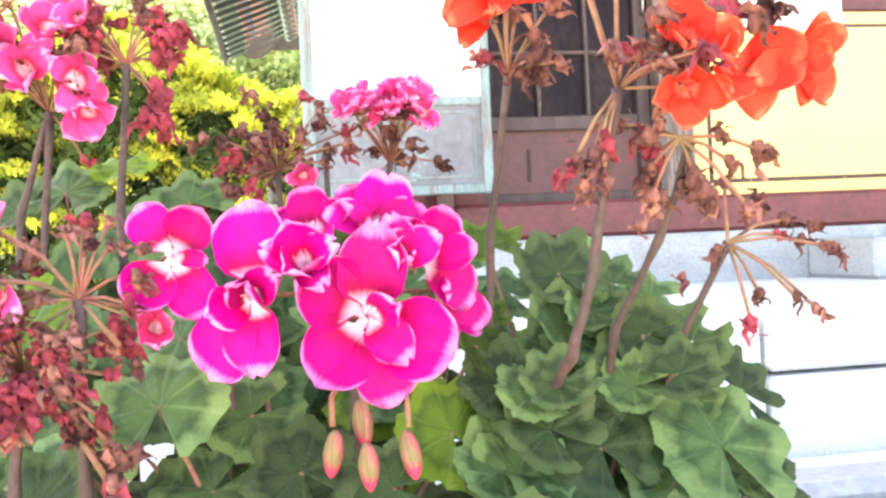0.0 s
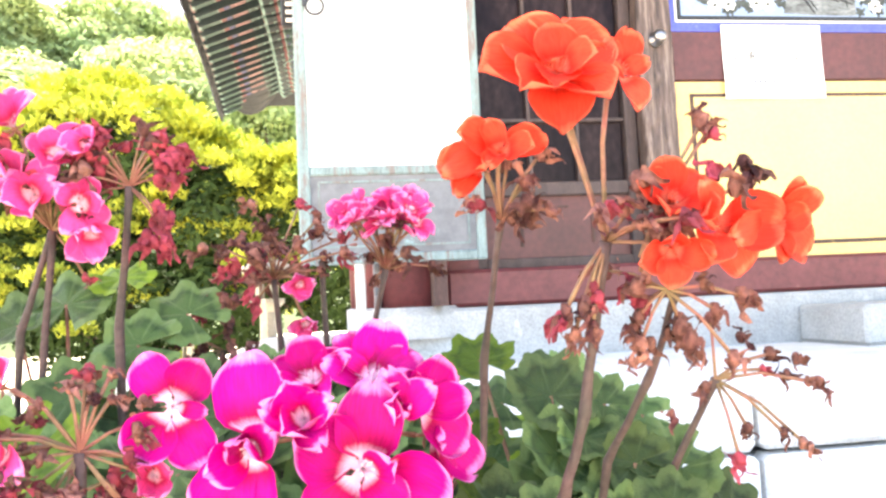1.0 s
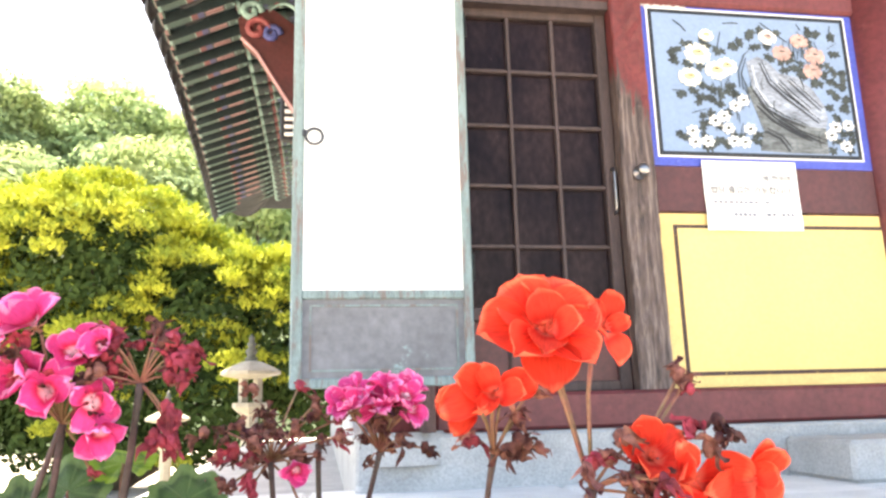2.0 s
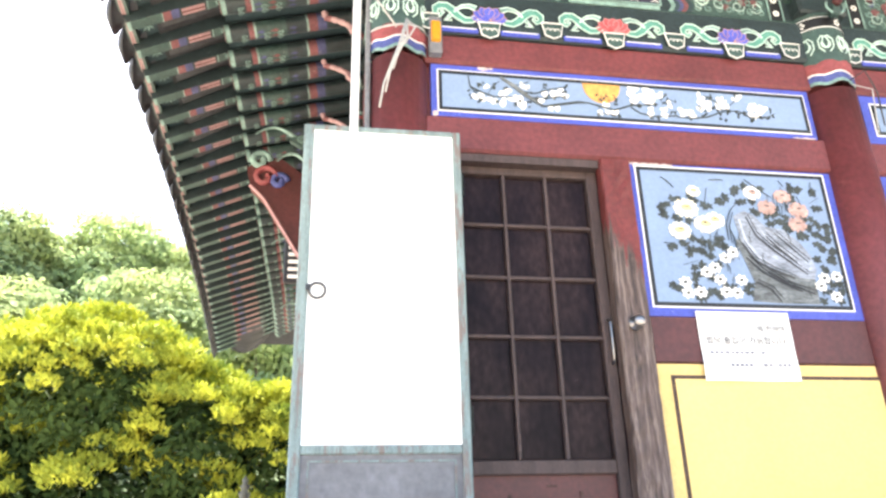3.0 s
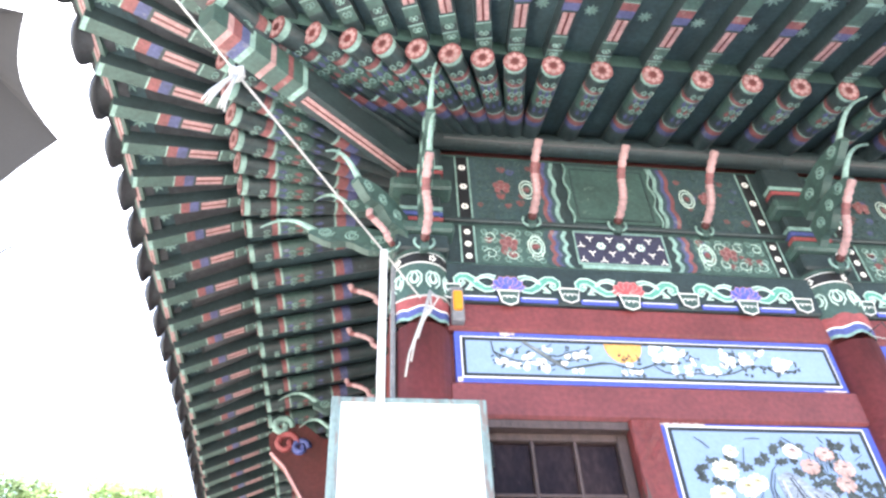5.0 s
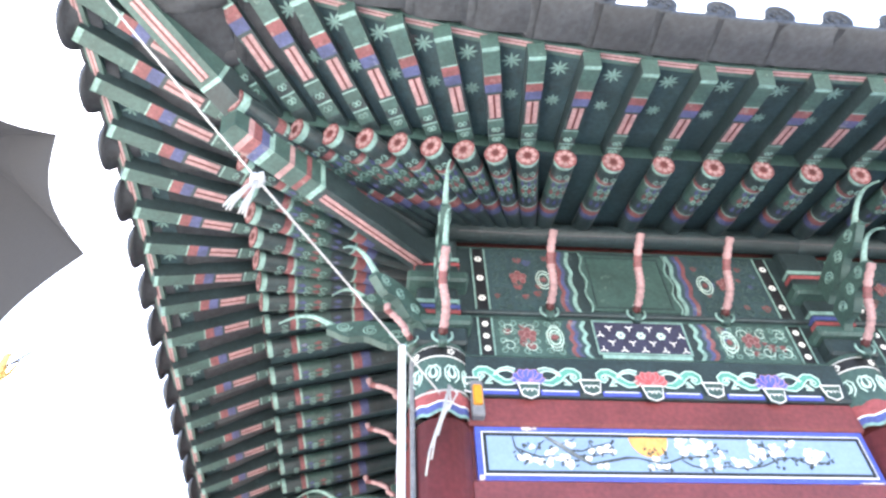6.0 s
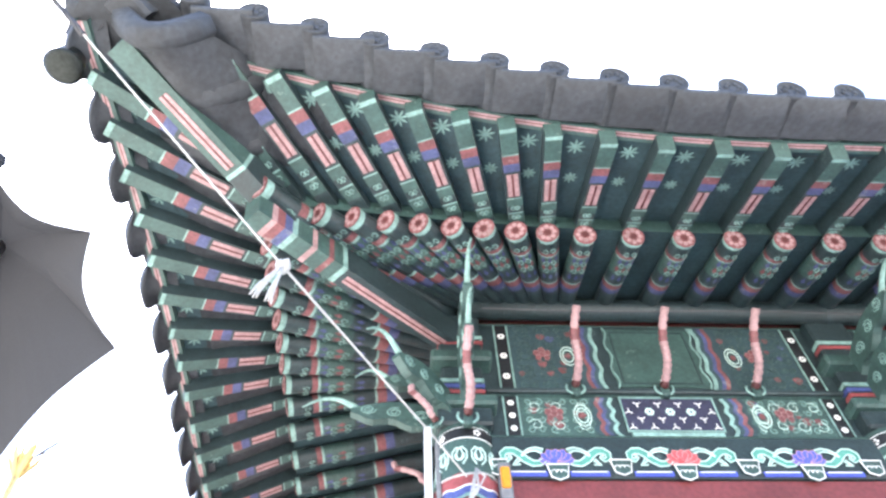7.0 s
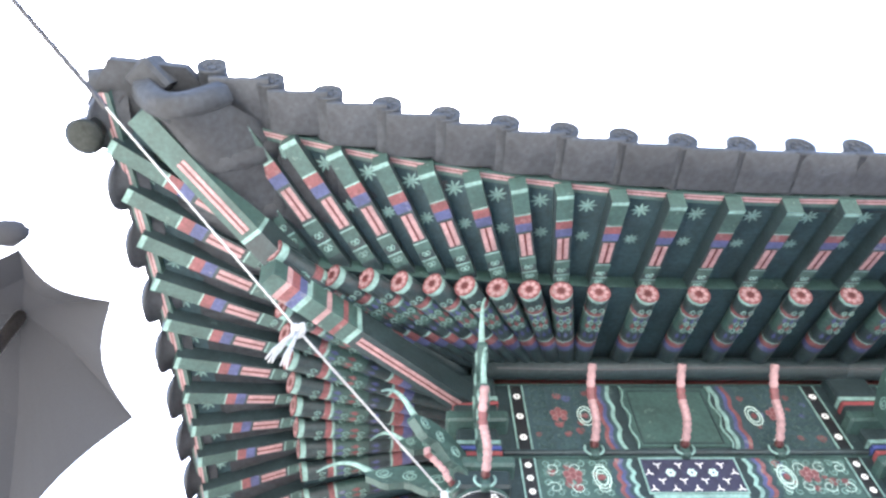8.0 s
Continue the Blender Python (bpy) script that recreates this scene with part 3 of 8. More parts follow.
for pts in ([(0.107, 0.053), (0.143, 0.091), (0.169, 0.135)], [(0.446, 0.055), (0.409, 0.052), (0.363, 0.06)], [(0.563, 0.039), (0.626, 0.109), (0.695, 0.178)], [(0.754, 0.033), (0.776, 0.082)], [(0.938, 0.035), (0.926, 0.119)], [(0.346, 0.125), (0.315, 0.282)], [(0.417, 0.532), (0.42, 0.404), (0.456, 0.292), (0.502, 0.231)], [(0.433, 0.549), (0.435, 0.421), (0.466, 0.31)], [(0.072, 0.567), (0.121, 0.568)], [(0.159, 0.726), (0.235, 0.695)], [(0.907, 0.212), (0.961, 0.163)]):
    stroke(leafs, [uvp(u, v) for u, v in pts], 0.0022, 0, y=-0.0125)
for _ in range(60):
    u, v = rp.choice(((0.30, 0.58), (0.35, 0.85), (0.86, 0.45), (0.78, 0.28), (0.9, 0.9), (0.45, 0.62)))
    u, v = u + rp.gauss(0, 0.05), v + rp.gauss(0, 0.06)
    stroke(leafs, [uvp(min(max(u + 0.02 * t * rp.uniform(-1, 1), .02), .98), min(max(v - 0.09 * t, 0.03), .965)) for t in (0, 0.5, 1)], 0.0013, 0, y=-0.012 - rp.uniform(0, 0.002))
part("painted_leaves", leafs, M_LEAFP, pt, "dark brushed leaves")


def mum(u, v, r, mi, core):
    """A chrysanthemum of two rings of short brushed petals round a pale core."""
    x, z = uvp(u, v)
    for ring, n in ((0.66, 15), (0.40, 10)):
        for k in range(n):
            a = 2 * math.pi * k / n + rp.uniform(-0.12, 0.12)
            dab(blooms, x + r * ring * math.cos(a), z + r * ring * 0.72 * math.sin(a), r * 0.33, r * 0.17, a, mi, n=7, jag=0.12, rnd=rp, y=-0.0115 - 0.0001 * k - (0.002 if n == 10 else 0))
    dab(blooms, x, z + r * 0.05, r * 0.48, r * 0.30, 0, core, n=10, jag=0.15, rnd=rp, y=-0.0155)
    dab(blooms, x, z + r * 0.12, r * 0.26, r * 0.07, 0, 4, n=8, jag=0.3, rnd=rp, y=-0.0162)


for u, v, r in [(0.218, 0.296, 0.062), (0.307, 0.413, 0.056), (0.362, 0.379, 0.05), (0.168, 0.471, 0.055), (0.272, 0.157, 0.036)]:
    mum(u, v, r * 0.92, 0, 1)
for u, v, r in [(0.594, 0.147, 0.042), (0.76, 0.165, 0.042), (0.661, 0.259, 0.044), (0.835, 0.271, 0.048), (0.812, 0.386, 0.044)]:
    mum(u, v, r, 2 if r < 0.0421 and u < 0.6 else 3, 3)
for u, v in [(0.429, 0.622), (0.384, 0.666), (0.318, 0.742), (0.335, 0.827), (0.446, 0.828), (0.412, 0.921), (0.161, 0.931), (0.225, 0.923), (0.357, 0.918), (0.272, 0.776), (0.894, 0.793), (0.866, 0.855), (0.938, 0.929), (0.962, 0.78), (0.154, 0.854)]:
    x, z = uvp(u, min(v, 0.945))
    for k in range(7):
        a = 2 * math.pi * k / 7
        dab(blooms, x + 0.017 * math.cos(a), z + 0.014 * math.sin(a), 0.0115, 0.0075, a, 2, n=6, jag=0.15, rnd=rp, y=-0.012 - 0.0002 * k)
    dab(blooms, x, z, 0.0095, 0.006, 0.3, 4, n=7, rnd=rp, y=-0.0145)
part("painted_blossoms", blooms, [M_CREAM, M_CORE, M_WHITE, M_PEACH, M_LEAFP], pt, "cream, peach and white blossoms")

# plum branch banner
BW, BH = 1.726, 0.254
bn = panel("plum_painting", "long painting of white plum blossom and a setting sun", -0.806, -0.806 + BW, 2.863, 3.117, 0.031, M_SKYB)


def uvb(u, v):
    return 0.045 + u * (BW - 0.09), BH - 0.045 - v * (BH - 0.09)


sunp = MB()
x, z = uvb(0.425, 0.0)
sunp.prism([(x + 0.085 * math.cos(radians(a)), z + 0.095 * math.sin(radians(a))) for a in range(180, 361, 12)], (0, -0.007, 0), FX, FZ, 0.002, 0)
part("painted_sun", sunp, M_ORANGE, bn, "orange half sun")
br = MB()
for pts, w in (([(0.152, 0.013), (0.187, 0.249), (0.22, 0.523), (0.26, 0.802)], 0.016), ([(0.257, 0.819), (0.297, 0.735), (0.356, 0.61), (0.385, 0.607)], 0.009), ([(0.385, 0.607), (0.42, 0.697), (0.454, 0.773), (0.501, 0.595), (0.567, 0.531)], 0.006), ([(0.068, 0.03), (0.073, 0.356), (0.105, 0.52), (0.133, 0.613), (0.198, 0.588)], 0.0055), ([(0.073, 0.356), (0.09, 0.603), (0.099, 0.78)], 0.004), ([(0.2, 0.388), (0.243, 0.435), (0.281, 0.286), (0.333, 0.156)], 0.0045), ([(0.258, 0.389), (0.272, 0.084)], 0.003), ([(0.227, 0.556), (0.27, 0.566), (0.315, 0.465)], 0.004), ([(0.187, 0.249), (0.224, 0.114), (0.232, 0.035)], 0.003), ([(0.115, 0.587), (0.136, 0.244), (0.151, 0.124)], 0.003), ([(0.5, 0.648), (0.525, 0.82), (0.56, 0.889), (0.618, 0.823)], 0.0045), ([(0.412, 0.702), (0.41, 0.89), (0.452, 0.924)], 0.0035), ([(0.625, 0.849), (0.668, 0.868), (0.712, 0.796), (0.76, 0.599), (0.805, 0.533)], 0.005), ([(0.805, 0.533), (0.836, 0.719), (0.887, 0.687), (0.913, 0.54)], 0.004), ([(0.76, 0.599), (0.745, 0.305), (0.713, 0.113)], 0.004), ([(0.76, 0.599), (0.797, 0.271), (0.81, 0.034)], 0.003), ([(0.589, 0.518), (0.607, 0.318), (0.624, 0.382)], 0.003)):
    stroke(br, [uvb(u, v) for u, v in pts], w * 0.62, 1 if w > 0.015 else 0, y=-0.0115 - w * 0.1)
for u, v in [(0.088, 0.347), (0.099, 0.23), (0.072, 0.577), (0.096, 0.746), (0.135, 0.318), (0.164, 0.337), (0.142, 0.791), (0.189, 0.8), (0.204, 0.68), (0.225, 0.741), (0.268, 0.161), (0.292, 0.515), (0.27, 0.566), (0.31, 0.282), (0.329, 0.173), (0.326, 0.458), (0.226, 0.335), (0.248, 0.617), (0.416, 0.438), (0.428, 0.416), (0.438, 0.425), (0.46, 0.411), (0.461, 0.56), (0.445, 0.944), (0.409, 0.965), (0.466, 0.915), (0.502, 0.497), (0.523, 0.559), (0.545, 0.507), (0.567, 0.509), (0.594, 0.401), (0.62, 0.385), (0.605, 0.244), (0.553, 0.893), (0.574, 0.903), (0.611, 0.828), (0.626, 0.796), (0.669, 0.823), (0.708, 0.177), (0.726, 0.204), (0.708, 0.67), (0.734, 0.479), (0.697, 0.525), (0.751, 0.681), (0.759, 0.79), (0.775, 0.59), (0.803, 0.61), (0.825, 0.596), (0.844, 0.683), (0.874, 0.641), (0.888, 0.656), (0.906, 0.529), (0.84, 0.854), (0.806, 0.076), (0.734, 0.16), (0.754, 0.261)]:
    for _ in range(3):
        x, z = uvb(u + rp.gauss(0, 0.004), min(max(v + rp.gauss(0, 0.06), 0.05), 0.95))
        dab(br, x, z, rp.uniform(0.006, 0.011), rp.uniform(0.003, 0.0055), rp.uniform(0, 3.1), 0, n=6, jag=0.25, rnd=rp, y=-0.0095 - rp.uniform(0, 0.002))
part("painted_branch", br, [M_LEAFP, M_ROCKD], bn, "dark brushed plum branch")
bl = MB()
for u, v, n in [(0.515, 0.189, 6), (0.508, 0.381, 6), (0.558, 0.198, 6), (0.559, 0.386, 6), (0.539, 0.286, 4), (0.586, 0.294, 3), (0.604, 0.47, 2), (0.429, 0.804, 4), (0.453, 0.864, 3), (0.591, 0.765, 4), (0.554, 0.84, 2), (0.647, 0.67, 5), (0.662, 0.773, 5), (0.705, 0.331, 6), (0.72, 0.434, 5), (0.703, 0.559, 4), (0.759, 0.334, 6), (0.766, 0.481, 4), (0.847, 0.429, 6), (0.868, 0.454, 6), (0.854, 0.578, 4), (0.811, 0.148, 2), (0.096, 0.672, 3), (0.109, 0.444, 2), (0.128, 0.8, 4), (0.15, 0.765, 4), (0.189, 0.741, 4), (0.211, 0.75, 3), (0.17, 0.517, 2), (0.279, 0.465, 4), (0.302, 0.324, 3), (0.316, 0.39, 3), (0.255, 0.65, 2), (0.288, 0.851, 3), (0.215, 0.342, 2)]:
    for _ in range(n):
        x, z = uvb(u + rp.gauss(0, 0.007), min(max(v + rp.gauss(0, 0.09), 0.10), 0.90))
        for k in range(2):
            a = rp.uniform(0.4, 2.7)
            dab(bl, x + 0.010 * math.cos(a), z + 0.008 * math.sin(a), rp.uniform(0.010, 0.017), rp.uniform(0.006, 0.010), a, 0, n=8, jag=0.12, rnd=rp, y=-0.0087 - rp.uniform(0, 0.003))
part("painted_blossoms", bl, M_WHITE, bn, "white plum blossoms")



def peeled_edge(parent, x0, x1, z, thick, n, seed):
    """A ragged pale strip where the paint has come away along an edge."""
    r_ = random.Random(seed)
    up = [(x0 + (x1 - x0) * i / n, z + thick * r_.uniform(0.1, 0.5)) for i in range(n + 1)]
    lo = [(x, z - thick * r_.uniform(0.0, 0.9) * math.sin(math.pi * (0.08 + 0.84 * i / n))) for i, (x, _) in enumerate(up)]
    mb = MB()
    mb.prism(lo + up[::-1], (0, -0.004, 0), FX, FZ, 0.003, 0)
    part("peeled_edge", mb, M_PEEL, parent, "bare pale strip along the edge")


M_PEEL = mat("bare_plaster", (0.62, 0.52, 0.50), 0.85, 0.3, 30, 0.2, 90)
peeled_edge(pt, -0.006, 0.205, PH - 0.004, 0.016, 26, 1)
peeled_edge(pt, 0.03, 0.12, PH - 0.014, 0.012, 12, 2)
peeled_edge(bn, 0.20, 0.265, BH - 0.006, 0.018, 8, 3)
peeled_edge(bn, BW - 0.12, BW - 0.01, 0.006, 0.009, 12, 4)
peeled_edge(bn, 0.005, 0.028, 0.012, 0.03, 6, 5)

# the next bays carry the same kinds of panels
for b in (1, 2):
    for k, (z0, z1) in enumerate(((2.863, 3.117), (2.037, 2.698))):
        panel("side_painting", "blue-bordered painted panel of the next bay", XL + b * BAY + 0.135, XL + (b + 1) * BAY - 0.13, z0, z1, 0.05, M_SKYB)

# yellow panel
yl = thing("yellow_panel", "ochre yellow wall panel with a thin dark line", "wall panel", kind="structure")
part("panel_border", MB().box(0.012, 0.925, -0.004, 0.02, 1.217, 1.852), M_YELB, yl)
part("panel_field", MB().box(0.082, 0.925, -0.008, -0.003, 1.272, 1.795), M_YEL, yl)
mb = MB()
frame_rect(mb, 0.068, 0.94, 1.258, 1.809, 0.014, -0.0065, -0.003, 0)
part("dark_line", mb, mat("flaked_dark_line", (0.07, 0.035, 0.03), 0.7, 0.4, 30, 0, 60, wear=((0.5, 0.34, 0.1), 40, 0.60)), yl)
part("rail", MB().box(0.012, 0.925, -0.012, 0.02, 1.855, 2.035, c=0.004), M_REDD, yl, "dark red rail")

# notice on paper
M_INKL = mat("faint_ink", (0.26, 0.27, 0.31), 0.8, 0.2, 40, 0, 80)
nt_ = thing("paper_notice", "white paper notice with grey printed lines taped to the wall", "notice", at=(0.2, -0.014, 1.787))
sheet = MB()
sw, sh = 0.387, 0.27
vs = [(sw * i / 8, -0.002 - 0.004 * math.sin(i * 0.9 + j) * (j / 6 < 0.4), sh * j / 6) for j in range(7) for i in range(9)]
sheet.add(vs, [(j * 9 + i, j * 9 + i + 1, (j + 1) * 9 + i + 1, (j + 1) * 9 + i) for j in range(6) for i in range(8)])
part("sheet", sheet, M_PAPER, nt_)
for k, (u0, v, size, words) in enumerate(((0.62, 0.29, 0.030, "에 한하여"), (0.055, 0.47, 0.034, "법당 출입이 가능합니다"))):
    cu = bpy.data.curves.new("words", 'FONT')
    cu.body, cu.size, cu.extrude = words, size, 0.0003
    tmp = new("words", cu)
    bpy.context.view_layer.update()
    me = bpy.data.meshes.new_from_object(tmp.evaluated_get(bpy.context.evaluated_depsgraph_get()))
    bpy.data.objects.remove(tmp)
    me.materials.clear()
    me.materials.append(M_INK)
    part("printed_words", me, None, nt_, "grey printed words", m=pose(u0 * sw, -0.0075, sh * (1 - v), 90))
for row, (u0, u1, v, h) in enumerate(((0.08, 0.74, 0.62, 0.012), (0.28, 0.90, 0.80, 0.015))):
    u = u0
    while u < u1 - 0.02:
        w = rp.uniform(0.035, 0.055)
        if rp.random() > 0.13:
            x0, z0 = u * sw, sh * (1 - v)
            part("print_bar", MB().box(x0, x0 + w * sw * 0.8, -0.0085, -0.0075, z0, z0 + h * 0.8), M_INKL, nt_)
        u += w + 0.008

# ---- doorway ----


def worn_jamb():
    """Red paint that has flaked off the lower part in long splinters, down to grey split wood."""
    m = mat("worn_jamb_paint", (0.16, 0.028, 0.026), 0.6, 0.3, 6, 0.3, 60)
    N, L = m.node_tree.nodes, m.node_tree.links
    b = N["Principled BSDF"]
    paint = b.inputs["Base Color"].links[0].from_socket
    tc = N.new("ShaderNodeTexCoord")
    mp = N.new("ShaderNodeMapping")
    mp.inputs["Scale"].default_value = (42, 42, 3.2)
    L.new(tc.outputs["Object"], mp.inputs["Vector"])
    grain = N.new("ShaderNodeTexNoise")
    grain.inputs["Scale"].default_value, grain.inputs["Detail"].default_value, grain.inputs["Roughness"].default_value = 1.6, 8, 0.65
    L.new(mp.outputs["Vector"], grain.inputs["Vector"])
    wood = N.new("ShaderNodeValToRGB")
    wood.color_ramp.elements[0].position, wood.color_ramp.elements[0].color = 0.34, (0.022, 0.014, 0.012, 1)
    wood.color_ramp.elements[1].position, wood.color_ramp.elements[1].color = 0.68, (0.24, 0.19, 0.165, 1)
    mid = wood.color_ramp.elements.new(0.5)
    mid.color = (0.10, 0.066, 0.056, 1)
    L.new(grain.outputs["Fac"], wood.inputs["Fac"])
    xyz = N.new("ShaderNodeSeparateXYZ")
    L.new(tc.outputs["Object"], xyz.inputs["Vector"])
    edge = N.new("ShaderNodeMath")
    edge.operation = 'MULTIPLY_ADD'
    L.new(grain.outputs["Fac"], edge.inputs[0])
    edge.inputs[1].default_value = 0.62
    L.new(xyz.outputs["Z"], edge.inputs[2])
    tilt = N.new("ShaderNodeMath")
    tilt.operation = 'MULTIPLY_ADD'
    L.new(xyz.outputs["X"], tilt.inputs[0])
    tilt.inputs[1].default_value = 1.6
    L.new(edge.outputs["Value"], tilt.inputs[2])
    mask = N.new("ShaderNodeMapRange")
    mask.inputs["From Min"].default_value, mask.inputs["From Max"].default_value = 2.50, 2.53
    L.new(tilt.outputs["Value"], mask.inputs["Value"])
    mx = N.new("ShaderNodeMix")
    mx.data_type = 'RGBA'
    L.new(mask.outputs["Result"], mx.inputs[0])
    L.new(wood.outputs["Color"], mx.inputs[6])
    L.new(paint, mx.inputs[7])
    L.new(mx.outputs[2], b.inputs["Base Color"])
    bp = N.new("ShaderNodeBump")
    bp.inputs["Strength"].default_value, bp.inputs["Distance"].default_value = 0.6, 0.008
    L.new(grain.outputs["Fac"], bp.inputs["Height"])
    L.new(bp.outputs["Normal"], b.inputs["Normal"])
    return m


dr = thing("lattice_door", "closed dark brown lattice door with small dusty panes", "door", at=(0, 0, 0))
DX0, DX1, DZ0, DZ1 = -0.73, -0.115, 1.215, 2.70
fr = MB()
fr.box(DX1 - 0.045, DX1, 0.04, 0.09, DZ0, DZ1, c=0.004).box(DX0, DX0 + 0.045, 0.04, 0.09, DZ0, DZ1, c=0.004)
fr.box(DX0 + 0.045, DX1 - 0.045, 0.042, 0.09, 2.635, DZ1, c=0.004).box(DX0 + 0.045, DX1 - 0.045, 0.042, 0.09, 1.465, 1.515, c=0.004)
fr.box(DX0 + 0.045, DX1 - 0.045, 0.042, 0.09, DZ0, 1.25, c=0.004)
part("door_frame", fr, M_DOOR, dr)
xs, zs = [DX0 + 0.045, -0.512, -0.336, DX1 - 0.045], [1.515, 1.734, 1.961, 2.195, 2.414, 2.635]
for x in xs[1:-1]:
    part("glazing_bar", MB().box(x - 0.007, x + 0.007, 0.045, 0.075, 1.515, 2.635, c=0.003), M_DOOR, dr)
for z in zs[1:-1]:
    part("glazing_bar", MB().box(xs[0], xs[-1], 0.048, 0.073, z - 0.007, z + 0.007, c=0.003), M_DOOR, dr)
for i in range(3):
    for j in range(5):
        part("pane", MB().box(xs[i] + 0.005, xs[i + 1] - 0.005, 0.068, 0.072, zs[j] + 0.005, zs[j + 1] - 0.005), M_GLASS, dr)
part("lower_panel", MB().box(xs[0], xs[-1], 0.062, 0.075, 1.25, 1.465), M_REDD, dr, "dark red lower panel")
mk = MB().box(-0.56, -0.548, 0.058, 0.0625, 1.29, 1.40).box(-0.30, -0.288, 0.058, 0.0625, 1.30, 1.41).box(-0.42, -0.38, 0.058, 0.0625, 1.425, 1.431)
part("worn_mark", mk, M_WOOD, dr, "pale scraped marks")
rb = MB().box(DX0 - 0.02, DX1, -0.005, 0.10, 2.665, 2.702)
solid("door_head", rb, M_DOOR, "dark board over the doorway", "trim", kind="structure")
jb = thing("door_jamb", "weathered bare wood door jamb with worn paint", "trim", kind="structure")
cell = MB()
rj = random.Random(4)
vs = []
nz = 34
for j in range(nz + 1):
    z = 1.215 + (2.70 - 1.215) * j / nz
    for x, y in ((-0.118, -0.018), (-0.112, -0.026), (-0.085, -0.028), (-0.05, -0.022), (-0.02, -0.028), (0.006, -0.026), (0.010, -0.018), (0.010, 0.03), (-0.118, 0.03)):
        vs.append((x + rj.uniform(-.002, .002), y + rj.uniform(-0.004, 0.003) * (y < 0), z))
cell.add(vs, [(j * 9 + i, j * 9 + (i + 1) % 9, (j + 1) * 9 + (i + 1) % 9, (j + 1) * 9 + i) for j in range(nz) for i in range(9)])
part("jamb_post", cell, worn_jamb(), jb)
k = MB().lathe([(0.034, 0), (0.034, 0.006), (0.012, 0.010), (0.012, 0.03), (0.026, 0.036), (0.031, 0.05), (0.024, 0.062), (0.008, 0.066)], seg=20)
part("knob", k, M_STEEL, jb, "round steel knob on a plate", True, pose(-0.055, -0.028, 1.998, 90) @ Matrix.Diagonal((0.78, 0.78, 0.78, 1)))
part("pull_handle", MB().tube([(0, 0, 0), (0, -0.02, 0.004), (0, -0.024, 0.02), (0, -0.024, 0.15), (0, -0.02, 0.166), (0, 0, 0.17)], 0.005, 8), M_STEEL, dr, "slim steel pull handle", True, pose(-0.135, 0.04, 1.86))

# ---- open door leaf with a white sheet ----
lf = thing("door_leaf", "open teal-grey framed door leaf covered with white paper", "door", at=(-1.302, -0.19, 1.24))
LW, LH = 0.572, 1.44
part("stile", MB().box(0, 0.036, 0, 0.04, 0, LH, c=0.004), M_LEAFFR, lf)
part("stile", MB().box(LW - 0.030, LW, 0, 0.04, 0, LH, c=0.004), M_LEAFFR, lf)
part("rail", MB().box(0.036, LW - 0.03, 0.001, 0.04, LH - 0.022, LH, c=0.004), M_LEAFFR, lf)
part("rail", MB().box(0.036, LW - 0.03, 0.001, 0.04, 0.272, 0.300, c=0.004), M_LEAFFR, lf)
part("rail", MB().box(0.036, LW - 0.03, 0.001, 0.04, 0, 0.03, c=0.004), M_LEAFFR, lf)
part("white_panel", MB().box(0.036, LW - 0.03, 0.006, 0.03, 0.30, LH - 0.022), M_PAPER, lf, "plain white paper panel")
part("lower_panel", MB().box(0.036, LW - 0.03, 0.012, 0.03, 0.03, 0.272), M_LEAFPN, lf, "worn grey lower panel")
mb = MB()
frame_rect(mb, 0.058, LW - 0.05, 0.05, 0.255, 0.006, 0.008, 0.013, 0)
part("moulding", mb, M_LEAFFR, lf)
rg = MB()
rg.tube([(0.027 * math.cos(a * 0.3927), 0, 0.027 * math.sin(a * 0.3927)) for a in range(17)], 0.0042, 6)
part("pull_ring", rg, M_WIRE, lf, "thin black iron ring", True, pose(0.068, -0.004, 0.80))
part("staple", MB().box(0.03, 0.045, -0.008, 0.004, 0.80, 0.822, c=0.003), M_WIRE, lf)
for z in (0.33, 1.18):
    part("hinge", MB().tube([(LW + 0.004, 0.012, z), (LW + 0.004, 0.012, z + 0.09)], 0.007, 8), M_BRONZE, lf)
solid("door_support", MB().box(-0.90, -0.86, -0.19, -0.06, 1.10, 1.24), M_WOOD, "short wooden prop under the open door leaf", "prop")

# ---- orange lamp box ----
lb = thing("wall_lamp", "small amber indicator lamp in a grey frame on the beam", "lamp", at=(-0.79, -0.05, 3.135))
part("housing", MB().box(-0.028, 0.028, -0.012, 0.03, 0, 0.185, c=0.006), M_LEAFPN, lb)
part("lens", MB().box(-0.02, 0.02, -0.03, -0.011, 0.05, 0.15, c=0.006), M_AMBER, lb, "amber plastic lens")

# ---- lotus ornaments on the beam ----
M_GREENL = mat("bright_green_paint", (0.10, 0.30, 0.24), 0.55, 0.25, 12, 0.08, 60)
M_INDIGO = mat("indigo_ground_paint", (0.030, 0.030, 0.062), 0.55, 0.3, 12, 0.08, 60)
M_LOTB = mat("lotus_blue_paint", (0.09, 0.11, 0.50), 0.6, 0.2, 12, 0.05, 60)
M_LOTR = mat("lotus_red_paint", (0.46, 0.09, 0.10), 0.6, 0.2, 12, 0.05, 60)
LOT = [(-0.556, M_LOTB), (0.004, M_LOTR), (0.571, M_LOTB)]


def curl(mb, pts, r, mi, y=-0.052):
    mb.tube([(x, y, z) for x, z in pts], r, 5, mi)


